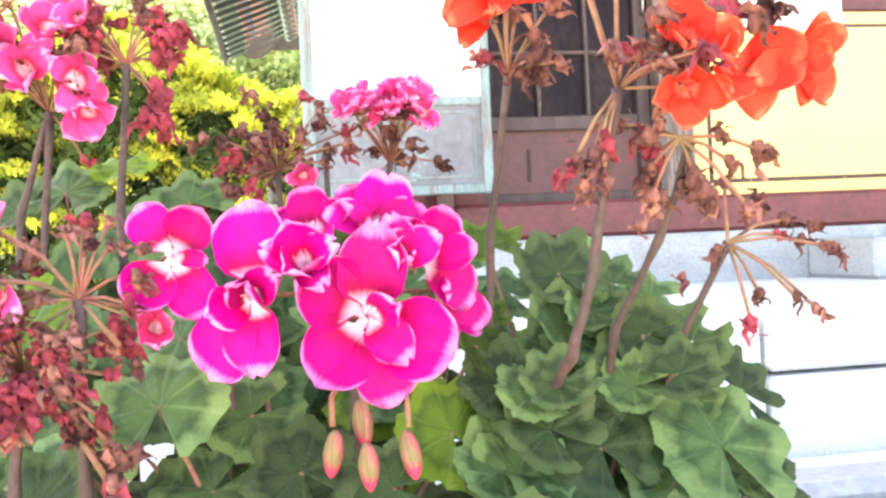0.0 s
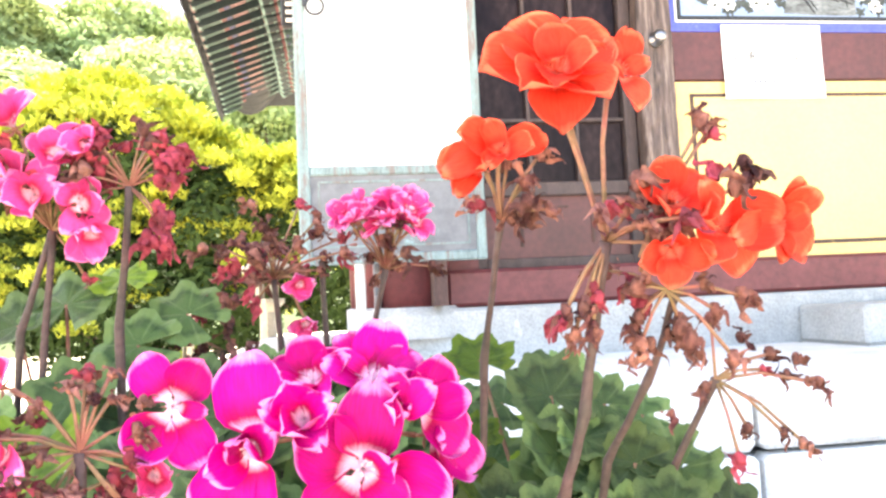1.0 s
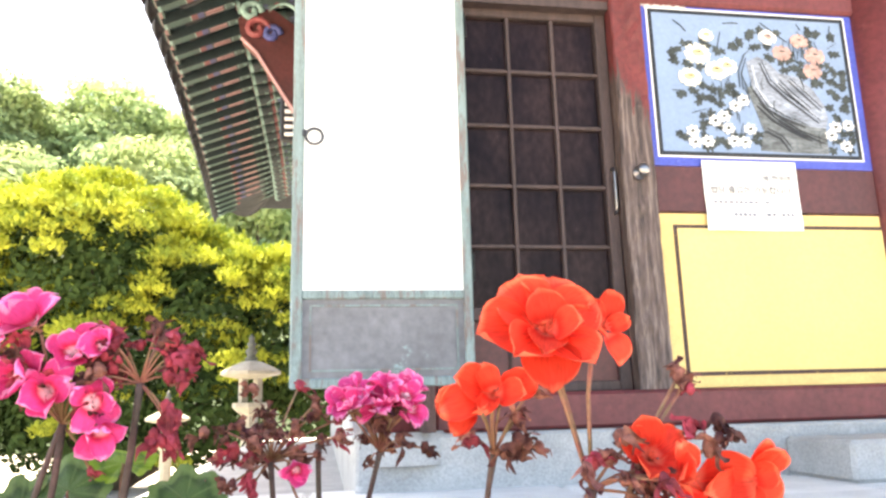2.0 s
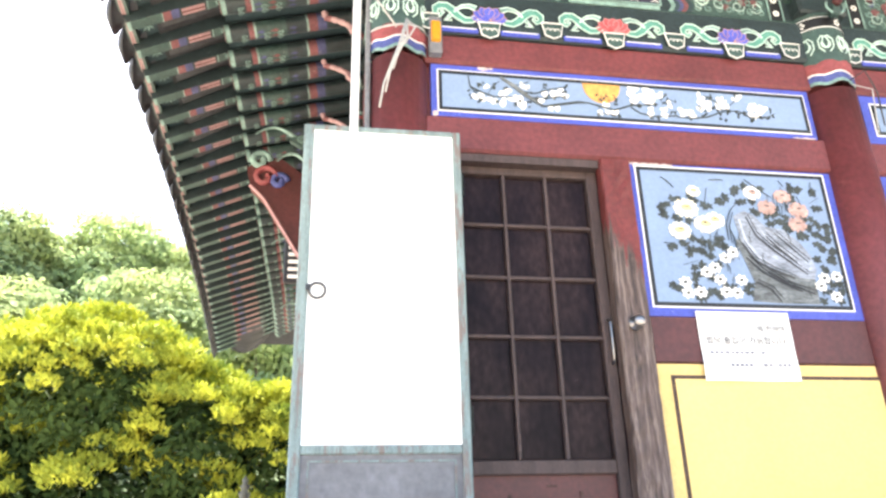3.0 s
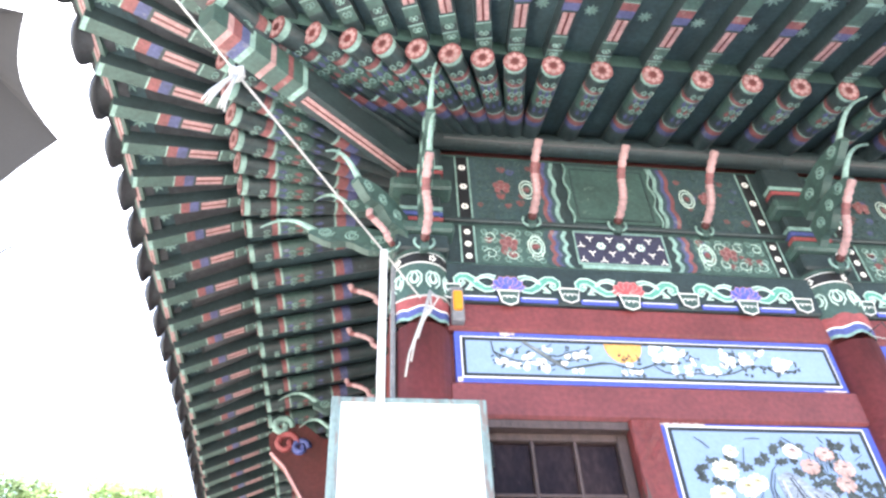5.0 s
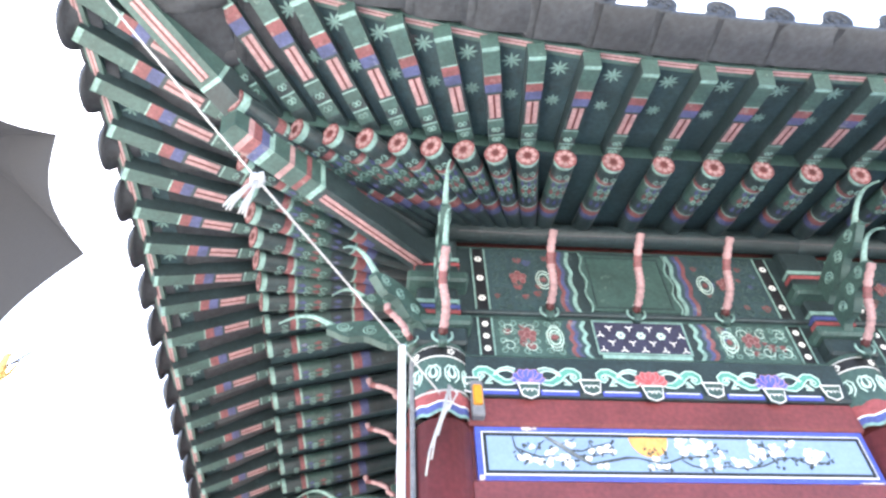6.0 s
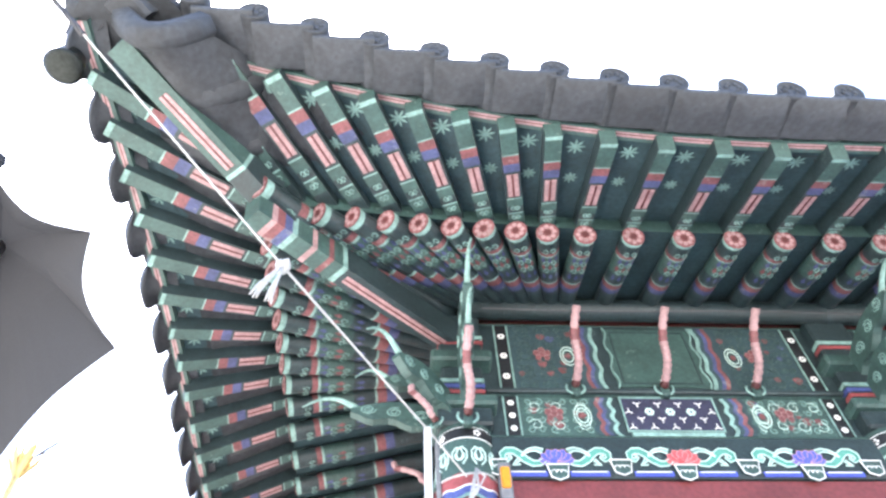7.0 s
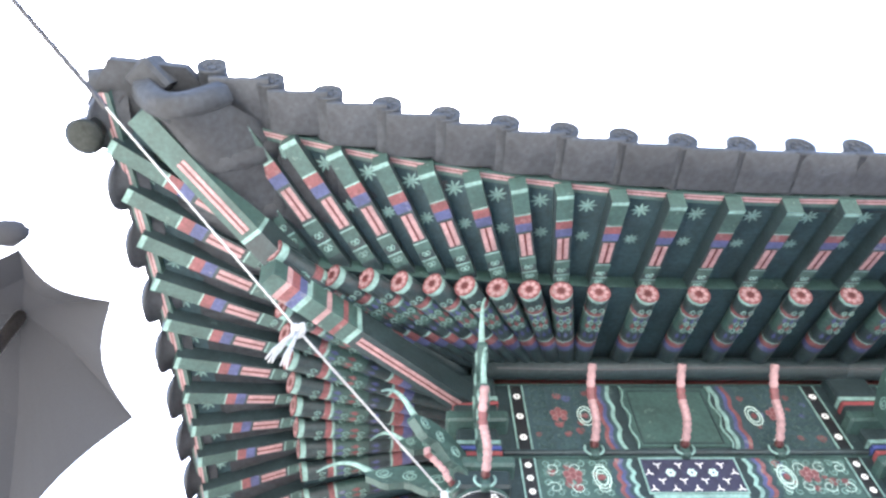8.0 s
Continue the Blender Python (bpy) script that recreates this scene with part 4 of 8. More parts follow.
def ribbon(mb, pts, wid, y, mi, line, s):
    """A flat band of changing width along a curve, with a pale raised outline."""
    n = len(pts)
    L, R = [], []
    for i, (x, z) in enumerate(pts):
        a, b = pts[max(0, i - 1)], pts[min(n - 1, i + 1)]
        dx, dz = b[0] - a[0], b[1] - a[1]
        l = math.hypot(dx, dz) or 1
        w = wid(i / (n - 1))
        L.append((x - dz / l * w, z + dx / l * w))
        R.append((x + dz / l * w, z - dx / l * w))
    for i in range(n - 1):
        q = [R[i], R[i + 1], L[i + 1], L[i]]
        mb.prism(q if s > 0 else q[::-1], (0, y, 0), FX, FZ, 0.005, mi)
    curl(mb, L, 0.0032, line, y - 0.006)
    curl(mb, R, 0.0032, line, y - 0.006)


def lotus(x, m, parent_y=-0.046):
    o = thing("lotus_ornament", "painted lotus with pale green scrolling leaves on the beam", "ornament", "lotus ornaments", at=(x, 0, 3.36))
    for s in (-1, 1):
        mb = MB()
        c = [(0.045, -0.02), (0.075, -0.040), (0.105, -0.042), (0.135, -0.022), (0.160, 0.008), (0.185, 0.026), (0.212, 0.026), (0.232, 0.010), (0.232, -0.014), (0.212, -0.024), (0.198, -0.010), (0.206, 0.003)]
        ribbon(mb, [(s * px, pz) for px, pz in c], lambda t: 0.004 + 0.013 * math.sin(math.pi * min(1, 0.15 + t * 0.9)), parent_y, 0, 1, s)
        c = [(0.055, 0.022), (0.085, 0.034), (0.115, 0.028), (0.140, 0.012), (0.150, -0.004)]
        ribbon(mb, [(s * px, pz) for px, pz in c], lambda t: 0.010 * (1 - t) + 0.002, parent_y - 0.001, 2, 1, s)
        c = [(0.165, -0.022), (0.190, -0.050), (0.160, -0.048)]
        ribbon(mb, [(s * px, pz) for px, pz in c], lambda t: 0.006 * (1 - t) + 0.001, parent_y - 0.001, 2, 1, s)
        part("scroll_leaf", mb, [M_GREENL, M_MINTL, M_MINT], o, "pale green scroll leaf")
    for k, (a, ln, wd) in enumerate(((165, 0.082, 0.020), (15, 0.082, 0.020), (142, 0.086, 0.022), (38, 0.086, 0.022), (116, 0.088, 0.022), (64, 0.088, 0.022), (90, 0.080, 0.026))):
        pet = MB()
        c, sn = math.cos(radians(a)), math.sin(radians(a))
        prof = [(0, 0), (0.3, 0.75), (0.6, 1.0), (0.82, 0.72), (1.0, 0.0), (0.82, -0.72), (0.6, -1.0), (0.3, -0.75)]
        out = [(ln * t * c - wd * w_ * sn, ln * t * sn * 0.82 + wd * w_ * c - 0.040) for t, w_ in prof]
        pet.prism(out[::-1], (0, -0.050 - 0.0015 * k, 0), FX, FZ, 0.004, 0)
        pet.tube([(px, -0.0555 - 0.0015 * k, pz) for px, pz in out[1:] + out[:1]], 0.0016, 4, 1)
        part("lotus_petal", pet, [m, M_PINK], o)
    chip(0, -0.085, o)
    return o


def chip(x, z, parent):
    mb = MB()
    out = [(-0.048, 0.035), (-0.034, -0.03), (0, -0.045), (0.034, -0.03), (0.048, 0.035)]
    mb.prism([(x + a, z + b) for a, b in out], (0, -0.046, 0), FX, FZ, 0.010, 0)
    curl(mb, [(x + a, z + b) for a, b in out + out[:1]], 0.003, 1, y=-0.058)
    for s in (-1, 0, 1):
        curl(mb, [(x + s * 0.02 + 0.012 * math.cos(radians(a)), z - 0.005 - 0.012 * abs(s) * 0 + 0.012 * math.sin(radians(a))) for a in range(0, 181, 45)], 0.002, 1, y=-0.057)
    part("drop_plaque", mb, [M_GREEN, M_WHITE], parent, "small green plaque with white scrolls")


lotus(*LOT[0])
lotus(*LOT[1])
lotus(*LOT[2])
for b in (1, 2):
    for x, m in LOT:
        lotus(x + b * BAY, m)
for b in range(3):
    for x in (-0.276, 0.29, -0.82, 0.85):
        o = thing("beam_plaque", "small scalloped green plaque on the painted beam", "ornament", "beam plaques", at=(x + b * BAY, 0, 3.30))
        chip(0, 0, o)
    for x in (-0.69, -0.42, -0.14, 0.14, 0.43, 0.71):
        mb = MB().box(-0.085, 0.085, -0.050, -0.044, -0.012, 0.012, 0)
        mb.box(-0.078, 0.078, -0.052, -0.049, 0.006, 0.010, 1)
        solid("beam_stripe", mb, [M_BLUE, M_WHITE], "blue painted strip with a white line on the beam", "ornament", "beam strips", m=pose(x + b * BAY, 0, 3.268))

# ---- painted boards above the beam ----


def rosette(mb, x, z, r, mi, y, n=6, core=None):
    for k in range(n):
        a = 2 * math.pi * k / n
        mb.prism([(x + r * 0.62 * math.cos(a) + r * 0.36 * math.cos(t), z + r * 0.62 * math.sin(a) + r * 0.36 * math.sin(t)) for t in [i * 1.0472 for i in range(6)]], (0, y, 0), FX, FZ, 0.003, mi)
    mb.prism([(x + r * 0.3 * math.cos(t), z + r * 0.3 * math.sin(t)) for t in [i * 1.0472 for i in range(6)]], (0, y, 0), FX, FZ, 0.0035, mi if core is None else core)


def scrollwork(mb, x0, x1, z0, z1, y, mi, step=0.055, r=0.0028, rnd=None):
    nx, nz = max(1, int((x1 - x0) / step)), max(1, int((z1 - z0) / step))
    for i in range(nx):
        for j in range(nz):
            cx, cz = x0 + (i + 0.5) * (x1 - x0) / nx, z0 + (j + 0.5) * (z1 - z0) / nz
            s = 1 if (i + j) % 2 else -1
            a0 = rnd.uniform(0, 360)
            mb.tube([(cx + s * 0.42 * step * (1 - a / 560) * math.cos(radians(a + a0)), y, cz + 0.42 * step * (1 - a / 560) * math.sin(radians(a + a0))) for a in range(0, 430, 45)], r, 4, mi)


rs = random.Random(8)


def frieze(bx, z0, z1, y, upper):
    o = thing("painted_frieze", "dark green frieze boards painted with rosettes, scrolls and waves", "frieze", "frieze boards", at=(bx, 0, 0))
    mats = [M_DKGR, M_GREEN, M_MINT, M_BLACK, M_WHITE, M_ROSEW, M_BLUEW, M_PINKW, M_TEALD, M_MINTL, M_INDIGO]
    part("board", MB().box(-0.845, 0.955, y, 0.022, z0, z1, c=0.006), M_DKGR, o)
    h = z1 - z0
    zc = (z0 + z1) / 2
    for x in (-0.715, 0.845):
        st = MB()
        st.box(x - 0.03, x + 0.03, y - 0.004, y + 0.001, z0 + 0.01, z1 - 0.01, 3)
        for s in (-0.034, 0.034):
            st.box(x + s - 0.004, x + s + 0.004, y - 0.006, y + 0.001, z0 + 0.01, z1 - 0.01, 2)
        for k in range(3):
            rosette(st, x, z0 + h * (0.2 + 0.3 * k), 0.017 if not upper else 0.02, 4, y - 0.004, 6, 3)
        part("rosette_strip", st, mats, o, "black strip of white rosettes")
    c = MB()
    if upper:
        c.box(-0.17, 0.29, y - 0.006, y + 0.001, z0 + 0.03, z1 - 0.03, 1)
        frame_rect(c, -0.14, 0.26, z0 + 0.05, z1 - 0.05, 0.006, y - 0.009, y - 0.005, 0)
        for x in (-0.17, 0.29):
            c.tube([(x + 0.012 * math.sin(t * 1.3), y - 0.008, z0 + 0.02 + (h - 0.04) * t / 12) for t in range(13)], 0.005, 5, 2)
    else:
        x0, x1 = -0.185, 0.265
        frame_rect(c, x0 - 0.005, x1 + 0.005, z0 + 0.035, z1 - 0.01, 0.007, y - 0.008, y + 0.001, 2)
        c.box(x0, x1, y - 0.004, y + 0.001, z0 + 0.04, z1 - 0.015, 10)
        c.box(x0 + 0.01, x1 - 0.01, y - 0.014, y + 0.001, z0 + 0.002, z0 + 0.024, 2)
        for i in range(9):
            for j in range(4):
                px = x0 + 0.025 + i * 0.05
                pz = z0 + 0.062 + j * 0.046
                if (i + j) % 2 == 0:
                    if i in (2, 6) and j == 2 or i == 4 and j == 2:
                        rosette(c, px, pz, 0.024, 9, y - 0.004, 6, 6)
                    else:
                        for k in range(3):
                            a = radians(90 + 120 * k + 60 * (i % 2))
                            c.tube([(px, y - 0.006, pz), (px + 0.02 * math.cos(a), y - 0.006, pz + 0.02 * math.sin(a))], 0.0026, 4, 4)
    part("centre_panel", c, mats, o, "dark centre panel with pale stars" if not upper else "")
    for s, x0 in ((1, -0.215), (-1, 0.30)):
        w = MB()
        for k, mi in enumerate((2, 8, 6, 5, 8)):
            pts = []
            for t in range(17):
                zz = z0 + 0.012 + (h - 0.024) * t / 16
                pts.append((x0 - s * (0.021 * k + 0.020 * abs(math.sin(t * math.pi / 5.2))), zz))
            far = [(p[0] - s * (0.024 if mi != 9 else 0.008), p[1]) for p in pts]
            for i in range(16):
                q = [far[i], pts[i], pts[i + 1], far[i + 1]]
                w.prism(q if s > 0 else q[::-1], (0, y - 0.0008 * k, 0), FX, FZ, 0.003, mi)
        part("wave_band", w, mats, o, "waved red, blue and green band")
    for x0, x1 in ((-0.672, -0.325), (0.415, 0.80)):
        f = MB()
        # upper panels: darker ground and dimmer scrolls put the eave's shade into paint
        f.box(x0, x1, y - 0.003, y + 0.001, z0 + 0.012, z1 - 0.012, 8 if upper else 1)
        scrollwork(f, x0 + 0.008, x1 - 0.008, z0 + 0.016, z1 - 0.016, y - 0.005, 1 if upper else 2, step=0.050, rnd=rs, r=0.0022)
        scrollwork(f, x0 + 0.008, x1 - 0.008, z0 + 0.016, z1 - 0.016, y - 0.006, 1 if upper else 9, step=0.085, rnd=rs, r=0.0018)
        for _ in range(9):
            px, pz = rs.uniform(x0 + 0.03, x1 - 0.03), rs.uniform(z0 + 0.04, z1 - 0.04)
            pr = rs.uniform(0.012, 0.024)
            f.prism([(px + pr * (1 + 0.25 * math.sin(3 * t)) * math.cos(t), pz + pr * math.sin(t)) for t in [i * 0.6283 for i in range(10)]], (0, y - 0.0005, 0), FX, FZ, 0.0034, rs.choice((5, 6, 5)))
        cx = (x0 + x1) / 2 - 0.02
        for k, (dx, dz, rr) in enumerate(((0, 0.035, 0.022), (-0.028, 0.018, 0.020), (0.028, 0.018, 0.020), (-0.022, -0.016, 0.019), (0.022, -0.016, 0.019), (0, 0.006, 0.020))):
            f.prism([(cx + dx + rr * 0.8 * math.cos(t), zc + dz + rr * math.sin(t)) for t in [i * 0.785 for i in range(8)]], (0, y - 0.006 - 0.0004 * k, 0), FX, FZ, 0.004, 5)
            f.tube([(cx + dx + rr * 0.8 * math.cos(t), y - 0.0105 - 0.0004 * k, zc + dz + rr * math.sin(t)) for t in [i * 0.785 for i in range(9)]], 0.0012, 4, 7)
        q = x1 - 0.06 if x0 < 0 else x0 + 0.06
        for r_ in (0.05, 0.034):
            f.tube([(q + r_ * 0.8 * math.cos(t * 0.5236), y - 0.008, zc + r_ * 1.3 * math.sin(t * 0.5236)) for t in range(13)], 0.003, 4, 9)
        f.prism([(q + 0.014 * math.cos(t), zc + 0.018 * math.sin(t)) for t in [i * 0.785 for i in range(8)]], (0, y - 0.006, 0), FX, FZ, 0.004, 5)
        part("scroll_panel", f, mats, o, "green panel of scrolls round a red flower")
    fr_ = MB()
    frame_rect(fr_, -0.845, 0.955, z0, z1, 0.007, y - 0.007, y + 0.001, 1)
    part("edge_line", fr_, mats, o)
    return o


for b in range(3):
    frieze(b * BAY, 3.482, 3.735, -0.020, False)
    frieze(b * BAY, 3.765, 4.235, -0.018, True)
    part("moulding", MB().box(XL + b * BAY + 0.11, XL + (b + 1) * BAY - 0.11, -0.05, 0.02, 3.737, 3.763, c=0.006), M_DKGR, wall)
    part("purlin", MB().tube([(XL + b * BAY, -0.10, 4.27), (XL + (b + 1) * BAY, -0.10, 4.27)], 0.06, 12), M_DKGR, wall, "dark green round purlin", True)

# ---- bracket arms (curved sticks with pale bands) ----


def bracket_mesh(wave=0.022, turns=6.3):
    mb = MB()
    pts = []
    for i in range(15):
        t = i / 14
        pts.append(Vector((0.010 * math.sin(t * 6.3), -0.03 - 0.31 * t - wave * math.sin(t * turns), 0.225 * t + wave * 0.8 * math.sin(t * turns + 1.2) * t)))
    fine, rad, sl = [], [], []
    for i in range(14):
        fine += [pts[i], (pts[i] + pts[i + 1]) / 2]
        rad += [0.017, 0.0225]
        sl += [2 if i < 1 else (1 if i in (9, 10) else 0)] * 2
    fine.append(pts[14])
    rad.append(0.018)
    mb.tube(fine, rad, 10, 0, True, sl)
    return mb.mesh("arm", [M_PINKW, M_ROSEW, M_REDD], True)


def cup_mesh():
    mb = MB()
    for s in (-1, 1):
        mb.tube([(s * 0.045 * math.cos(radians(a)), -0.03, -0.005 + 0.04 * math.sin(radians(a))) for a in range(-90, 40, 20)], 0.006, 6, 0)
    for k in range(5):
        a = 2 * math.pi * k / 5
        mb.blob((0.012 * math.cos(a), -0.052, 0.02 + 0.012 * math.sin(a)), 0.006, rs, 1, seg=6, rings=4, rough=0)
    mb.box(-0.02, 0.02, -0.04, 0.0, -0.05, 0.005, 2, c=0.004)
    return mb.mesh("cup", [M_MINT, M_WHITE, M_GREEN], True)


ARM, ARM_SIDE, CUP = bracket_mesh(), bracket_mesh(0.034, 11.0), cup_mesh()


def bracket(m, arm=ARM):
    o = thing("bracket_arm", "curved bracket arm painted pink with pale bands, rising to the rafters", "bracket", "bracket arms")
    part("arm", arm, None, o)
    part("cup", CUP, None, o, "green scrolled cup")
    o.matrix_basis = m
    return o


for b in range(3):
    for x in (-0.395, 0.04, 0.495):
        bracket(pose(x + b * BAY, -0.02, 3.765))
for b in range(4):
    bracket(pose(XL + b * BAY, -0.13, 3.49))
for k in range(10):
    bracket(pose(XL - 0.10, 0.35 + k * 0.45, 3.50 + 0.05 * (k % 2), 0, 0, -90) @ Matrix.Diagonal((0.8, 0.72, 0.6, 1)), ARM_SIDE)
bracket(pose(XL - 0.12, -0.09, 3.50, 0, 0, -45) @ Matrix.Diagonal((0.8, 0.6, 0.5, 1)), ARM_SIDE)


def wing(m):
    """Carved wing-shaped bracket board with a pale curling tip."""
    o = thing("wing_bracket", "carved green bracket board with a pale curling tip", "bracket", "wing brackets")
    mb = MB()
    n = 12
    top = [(0.34 * t, 0.13 + 0.05 * math.sin(t * 3.0)) for t in [i / n for i in range(n + 1)]]
    low = [(0.34 * t, 0.10 * t + 0.015 * math.sin(t * 14)) for t in [i / n for i in range(n + 1)]]
    vs = []
    for i in range(n + 1):
        vs += [(low[i][0], -0.022, low[i][1]), (low[i][0], 0.022, low[i][1]), (top[i][0], 0.022, top[i][1]), (top[i][0], -0.022, top[i][1])]
    mb.add(vs, [(4 * i + j, 4 * i + (j + 1) % 4, 4 * i + 4 + (j + 1) % 4, 4 * i + 4 + j) for i in range(n) for j in range(4)] + [(3, 2, 1, 0), (4 * n, 4 * n + 1, 4 * n + 2, 4 * n + 3)], 0)
    part("board", mb, M_GREEN, o)
    c = MB()
    c.tube([(0.30 + 0.22 * t, 0, 0.14 + 0.10 * math.sin(t * 2.6) - 0.03 * t) for t in [i / 9 for i in range(10)]], [0.016 - 0.012 * i / 9 for i in range(10)], 7, 0)
    for sd_ in (-0.024, 0.024):
        for q in range(3):
            sg = -1 if q % 2 else 1
            c.tube([(0.075 + 0.10 * q + 0.030 * (1 - a / 800) * math.cos(radians(a - 60 * q)), sd_, 0.088 + 0.021 * q + sg * 0.030 * (1 - a / 800) * math.sin(radians(a - 60 * q))) for a in range(-60, 660, 40)], 0.0028, 5, 0)
    tagged(part("pale_tip", c, M_MINT, o, "pale green curling tip"), kind="stuff")
    o.matrix_basis = m


for b in range(4):
    for z, ln in ((3.62, 1.0), (3.80, 1.25)):
        wing(pose(XL + b * BAY, -0.12, z, 0, 0, -90) @ Matrix.Diagonal((ln, 1, 1, 1)))
wing(pose(XL - 0.08, -0.08, 3.56, 0, 0, -135))
wing(pose(XL - 0.10, 0.03, 3.55, 0, 0, 180) @ Matrix.Diagonal((1.25, 1, 0.9, 1)))
wing(pose(XL - 0.10, 0.03, 3.76, 0, 0, 180) @ Matrix.Diagonal((0.8, 1, 0.8, 1)))
for k in range(1, 4):
    for z, ln in ((3.55, 1.0), (3.75, 1.3)):
        wing(pose(XL - 0.10, 0.03 + k * BAY, z, 0, 0, 180) @ Matrix.Diagonal((ln, 1, 1, 1)))


# carved beam end and lattice vent on the hall's flank, beyond the open leaf
fl = thing("carved_beam_end", "painted beam end with a cloud scroll under the side eave", "beam", at=(-1.76, 2.35, 3.66))
mb = MB()
prof = [(0.0, 0.0), (0.10, -0.10), (0.42, -0.62), (0.85, -0.62), (0.85, 0.12), (0.35, 0.12), (0.22, 0.22), (0.08, 0.24), (-0.03, 0.14)]
vs = [(x, y, z) for y in (-0.05, 0.05) for x, z in prof]
k = len(prof)
mb.add(vs, [tuple(range(k)), tuple(range(2 * k - 1, k - 1, -1))] + [(i, k + i, k + (i + 1) % k, (i + 1) % k) for i in range(k)], 0)
part("beam_body", mb, M_REDD, fl)
mb = MB()
for cx, cz, r, mi in ((0.06, 0.20, 0.075, 0), (0.10, 0.07, 0.085, 1), (0.20, 0.04, 0.06, 2)):
    mb.tube([(cx + r * (1 - a / 560) * math.cos(radians(a)), -0.06, cz + r * (1 - a / 560) * math.sin(radians(a))) for a in range(0, 430, 35)], 0.024, 6, mi)
part("cloud_scroll", mb, [M_MINT, M_ROSED, M_BLUED], fl, "green, red and blue painted scroll", True)
part("edge_line", MB().tube([(0.0, -0.055, 0.0), (0.10, -0.055, -0.10), (0.42, -0.055, -0.62)], 0.012, 5), M_PINK, fl)
vt = thing("lattice_vent", "small white lattice vent under the side eave", "vent", at=(-1.50, 2.42, 2.98))
part("frame", MB().box(0, 0.30, -0.01, 0.03, 0, 0.42, c=0.01), M_BLACK, vt)
for i in range(7):
    part("slat", MB().box(0.03, 0.30, -0.02, -0.008, 0.03 + 0.055 * i, 0.055 + 0.055 * i, c=0.003), M_WHITE, vt)
part("bracket", MB().box(0.20, 0.50, 0.0, 0.08, -0.02, 0.02), M_REDD, vt)

# ---- eaves and roof ----
# eave line of the tile ends: front runs along x at EY, side along y at EX, both rising and flaring towards the corner
EY, EZ, EX = -1.46, 4.10, -2.43


def front_rise(x):
    """0 along the straight eave, 1 and more towards the corner."""
    s = min(max((0.3 - x) / 2.65, 0.0), 1.15)
    e = min(max((x - (XE - 1.0)) / 2.4, 0), 1.15)
    return s * s + e * e


def front_eave(x):
    """Lower front edge of the eave tiles."""
    s = min(max((0.6 - x) / 2.6, 0.0), 1.25)
    e = min(max((x - (XE - 1.0)) / 2.4, 0), 1.15)
    return Vector((x, EY - 0.24 * front_rise(x), EZ - 0.085 + 0.26 * (s * s + e * e)))


def side_rise(y):
    s = min(max((0.9 - y) / 2.6, 0.0), 1.15)
    return s * s


def side_eave(y):
    s = min(max((0.3 - y) / 1.6, 0.0), 1.3)
    e = min(max((y - 1.2) / 7.0, 0.0), 1.1)
    return Vector((EX - 0.045 - 0.15 * s * s - 0.36 * e ** 1.6, y, EZ - 0.08 + 0.34 * side_rise(y)))


CORNER = Vector((-2.48, -1.68, 4.33))
roof = thing("hall_roof", "hipped grey tile roof with rows of half-round tiles", "roof", kind="structure")
RIDGE_Z, RIDGE_Y = 6.9, 2.3

front_x = [-2.10 + 0.2425 * i for i in range(36)]
side_y = [-1.58 + 0.262 * i for i in range(38)]


RC = 0.062
cap_mesh = MB()
n = 14
ring = lambda r, y: [(r * math.cos(2 * math.pi * k / n), y, r * math.sin(2 * math.pi * k / n)) for k in range(n)]
cap_v = ring(RC, 0.30) + ring(RC, 0.0) + ring(RC * 1.02, -0.012) + ring(RC * 0.86, -0.014) + ring(RC * 0.80, -0.006)
cap_f = [tuple(4 * n + k for k in range(n))] + [(r * n + k, r * n + (k + 1) % n, (r + 1) * n + (k + 1) % n, (r + 1) * n + k) for r in range(4) for k in range(n)]
cap_mesh.add(cap_v, cap_f)
for k in range(6):
    a = 2 * math.pi * k / 6
    cap_mesh.blob((0.026 * math.cos(a), -0.008, 0.026 * math.sin(a)), 0.012, rs, 0, (1, 0.4, 1), 6, 4, 0)
CAPM = cap_mesh.mesh("tile_cap", M_TILE, True)
pan = MB()
m_ = 8
ts = [i / m_ for i in range(m_ + 1)]
vs = []
for y, dz in ((0.19, -0.004), (0.10, -0.004), (0.0, 0.0), (-0.006, 0.022), (0.34, 0.022)):
    vs += [(-0.122 + 0.244 * t, y, dz - 0.010 * math.sin(math.pi * t)) for t in ts]
q_ = m_ + 1
pan.add(vs, [(r * q_ + i, r * q_ + i + 1, (r + 1) * q_ + i + 1, (r + 1) * q_ + i) for r in range(4) for i in range(m_)])
PANM = pan.mesh("pan_tile", M_TILE, True)
# the side eave's end tiles have a tongue that bulges outward
pan = MB()
vs = [(-0.125 + 0.25 * t, 0.02, -0.055 * math.sin(math.pi * t)) for t in ts]
vs += [(-0.125 + 0.25 * t, -0.01 - 0.030 * math.sin(math.pi * t), -0.07 * math.sin(math.pi * t)) for t in ts]
vs += [(-0.118 + 0.236 * t, -0.01 - 0.048 * math.sin(math.pi * t) ** 0.7, -0.07 * math.sin(math.pi * t) - 0.06 * math.sin(math.pi * t) ** 0.6 - 0.008) for t in ts]
vs += [(-0.118 + 0.236 * t, -0.022 - 0.052 * math.sin(math.pi * t) ** 0.7, -0.04 * math.sin(math.pi * t)) for t in ts]
vs += [(-0.125 + 0.25 * t, 0.10, -0.055 * math.sin(math.pi * t) + 0.018) for t in ts]
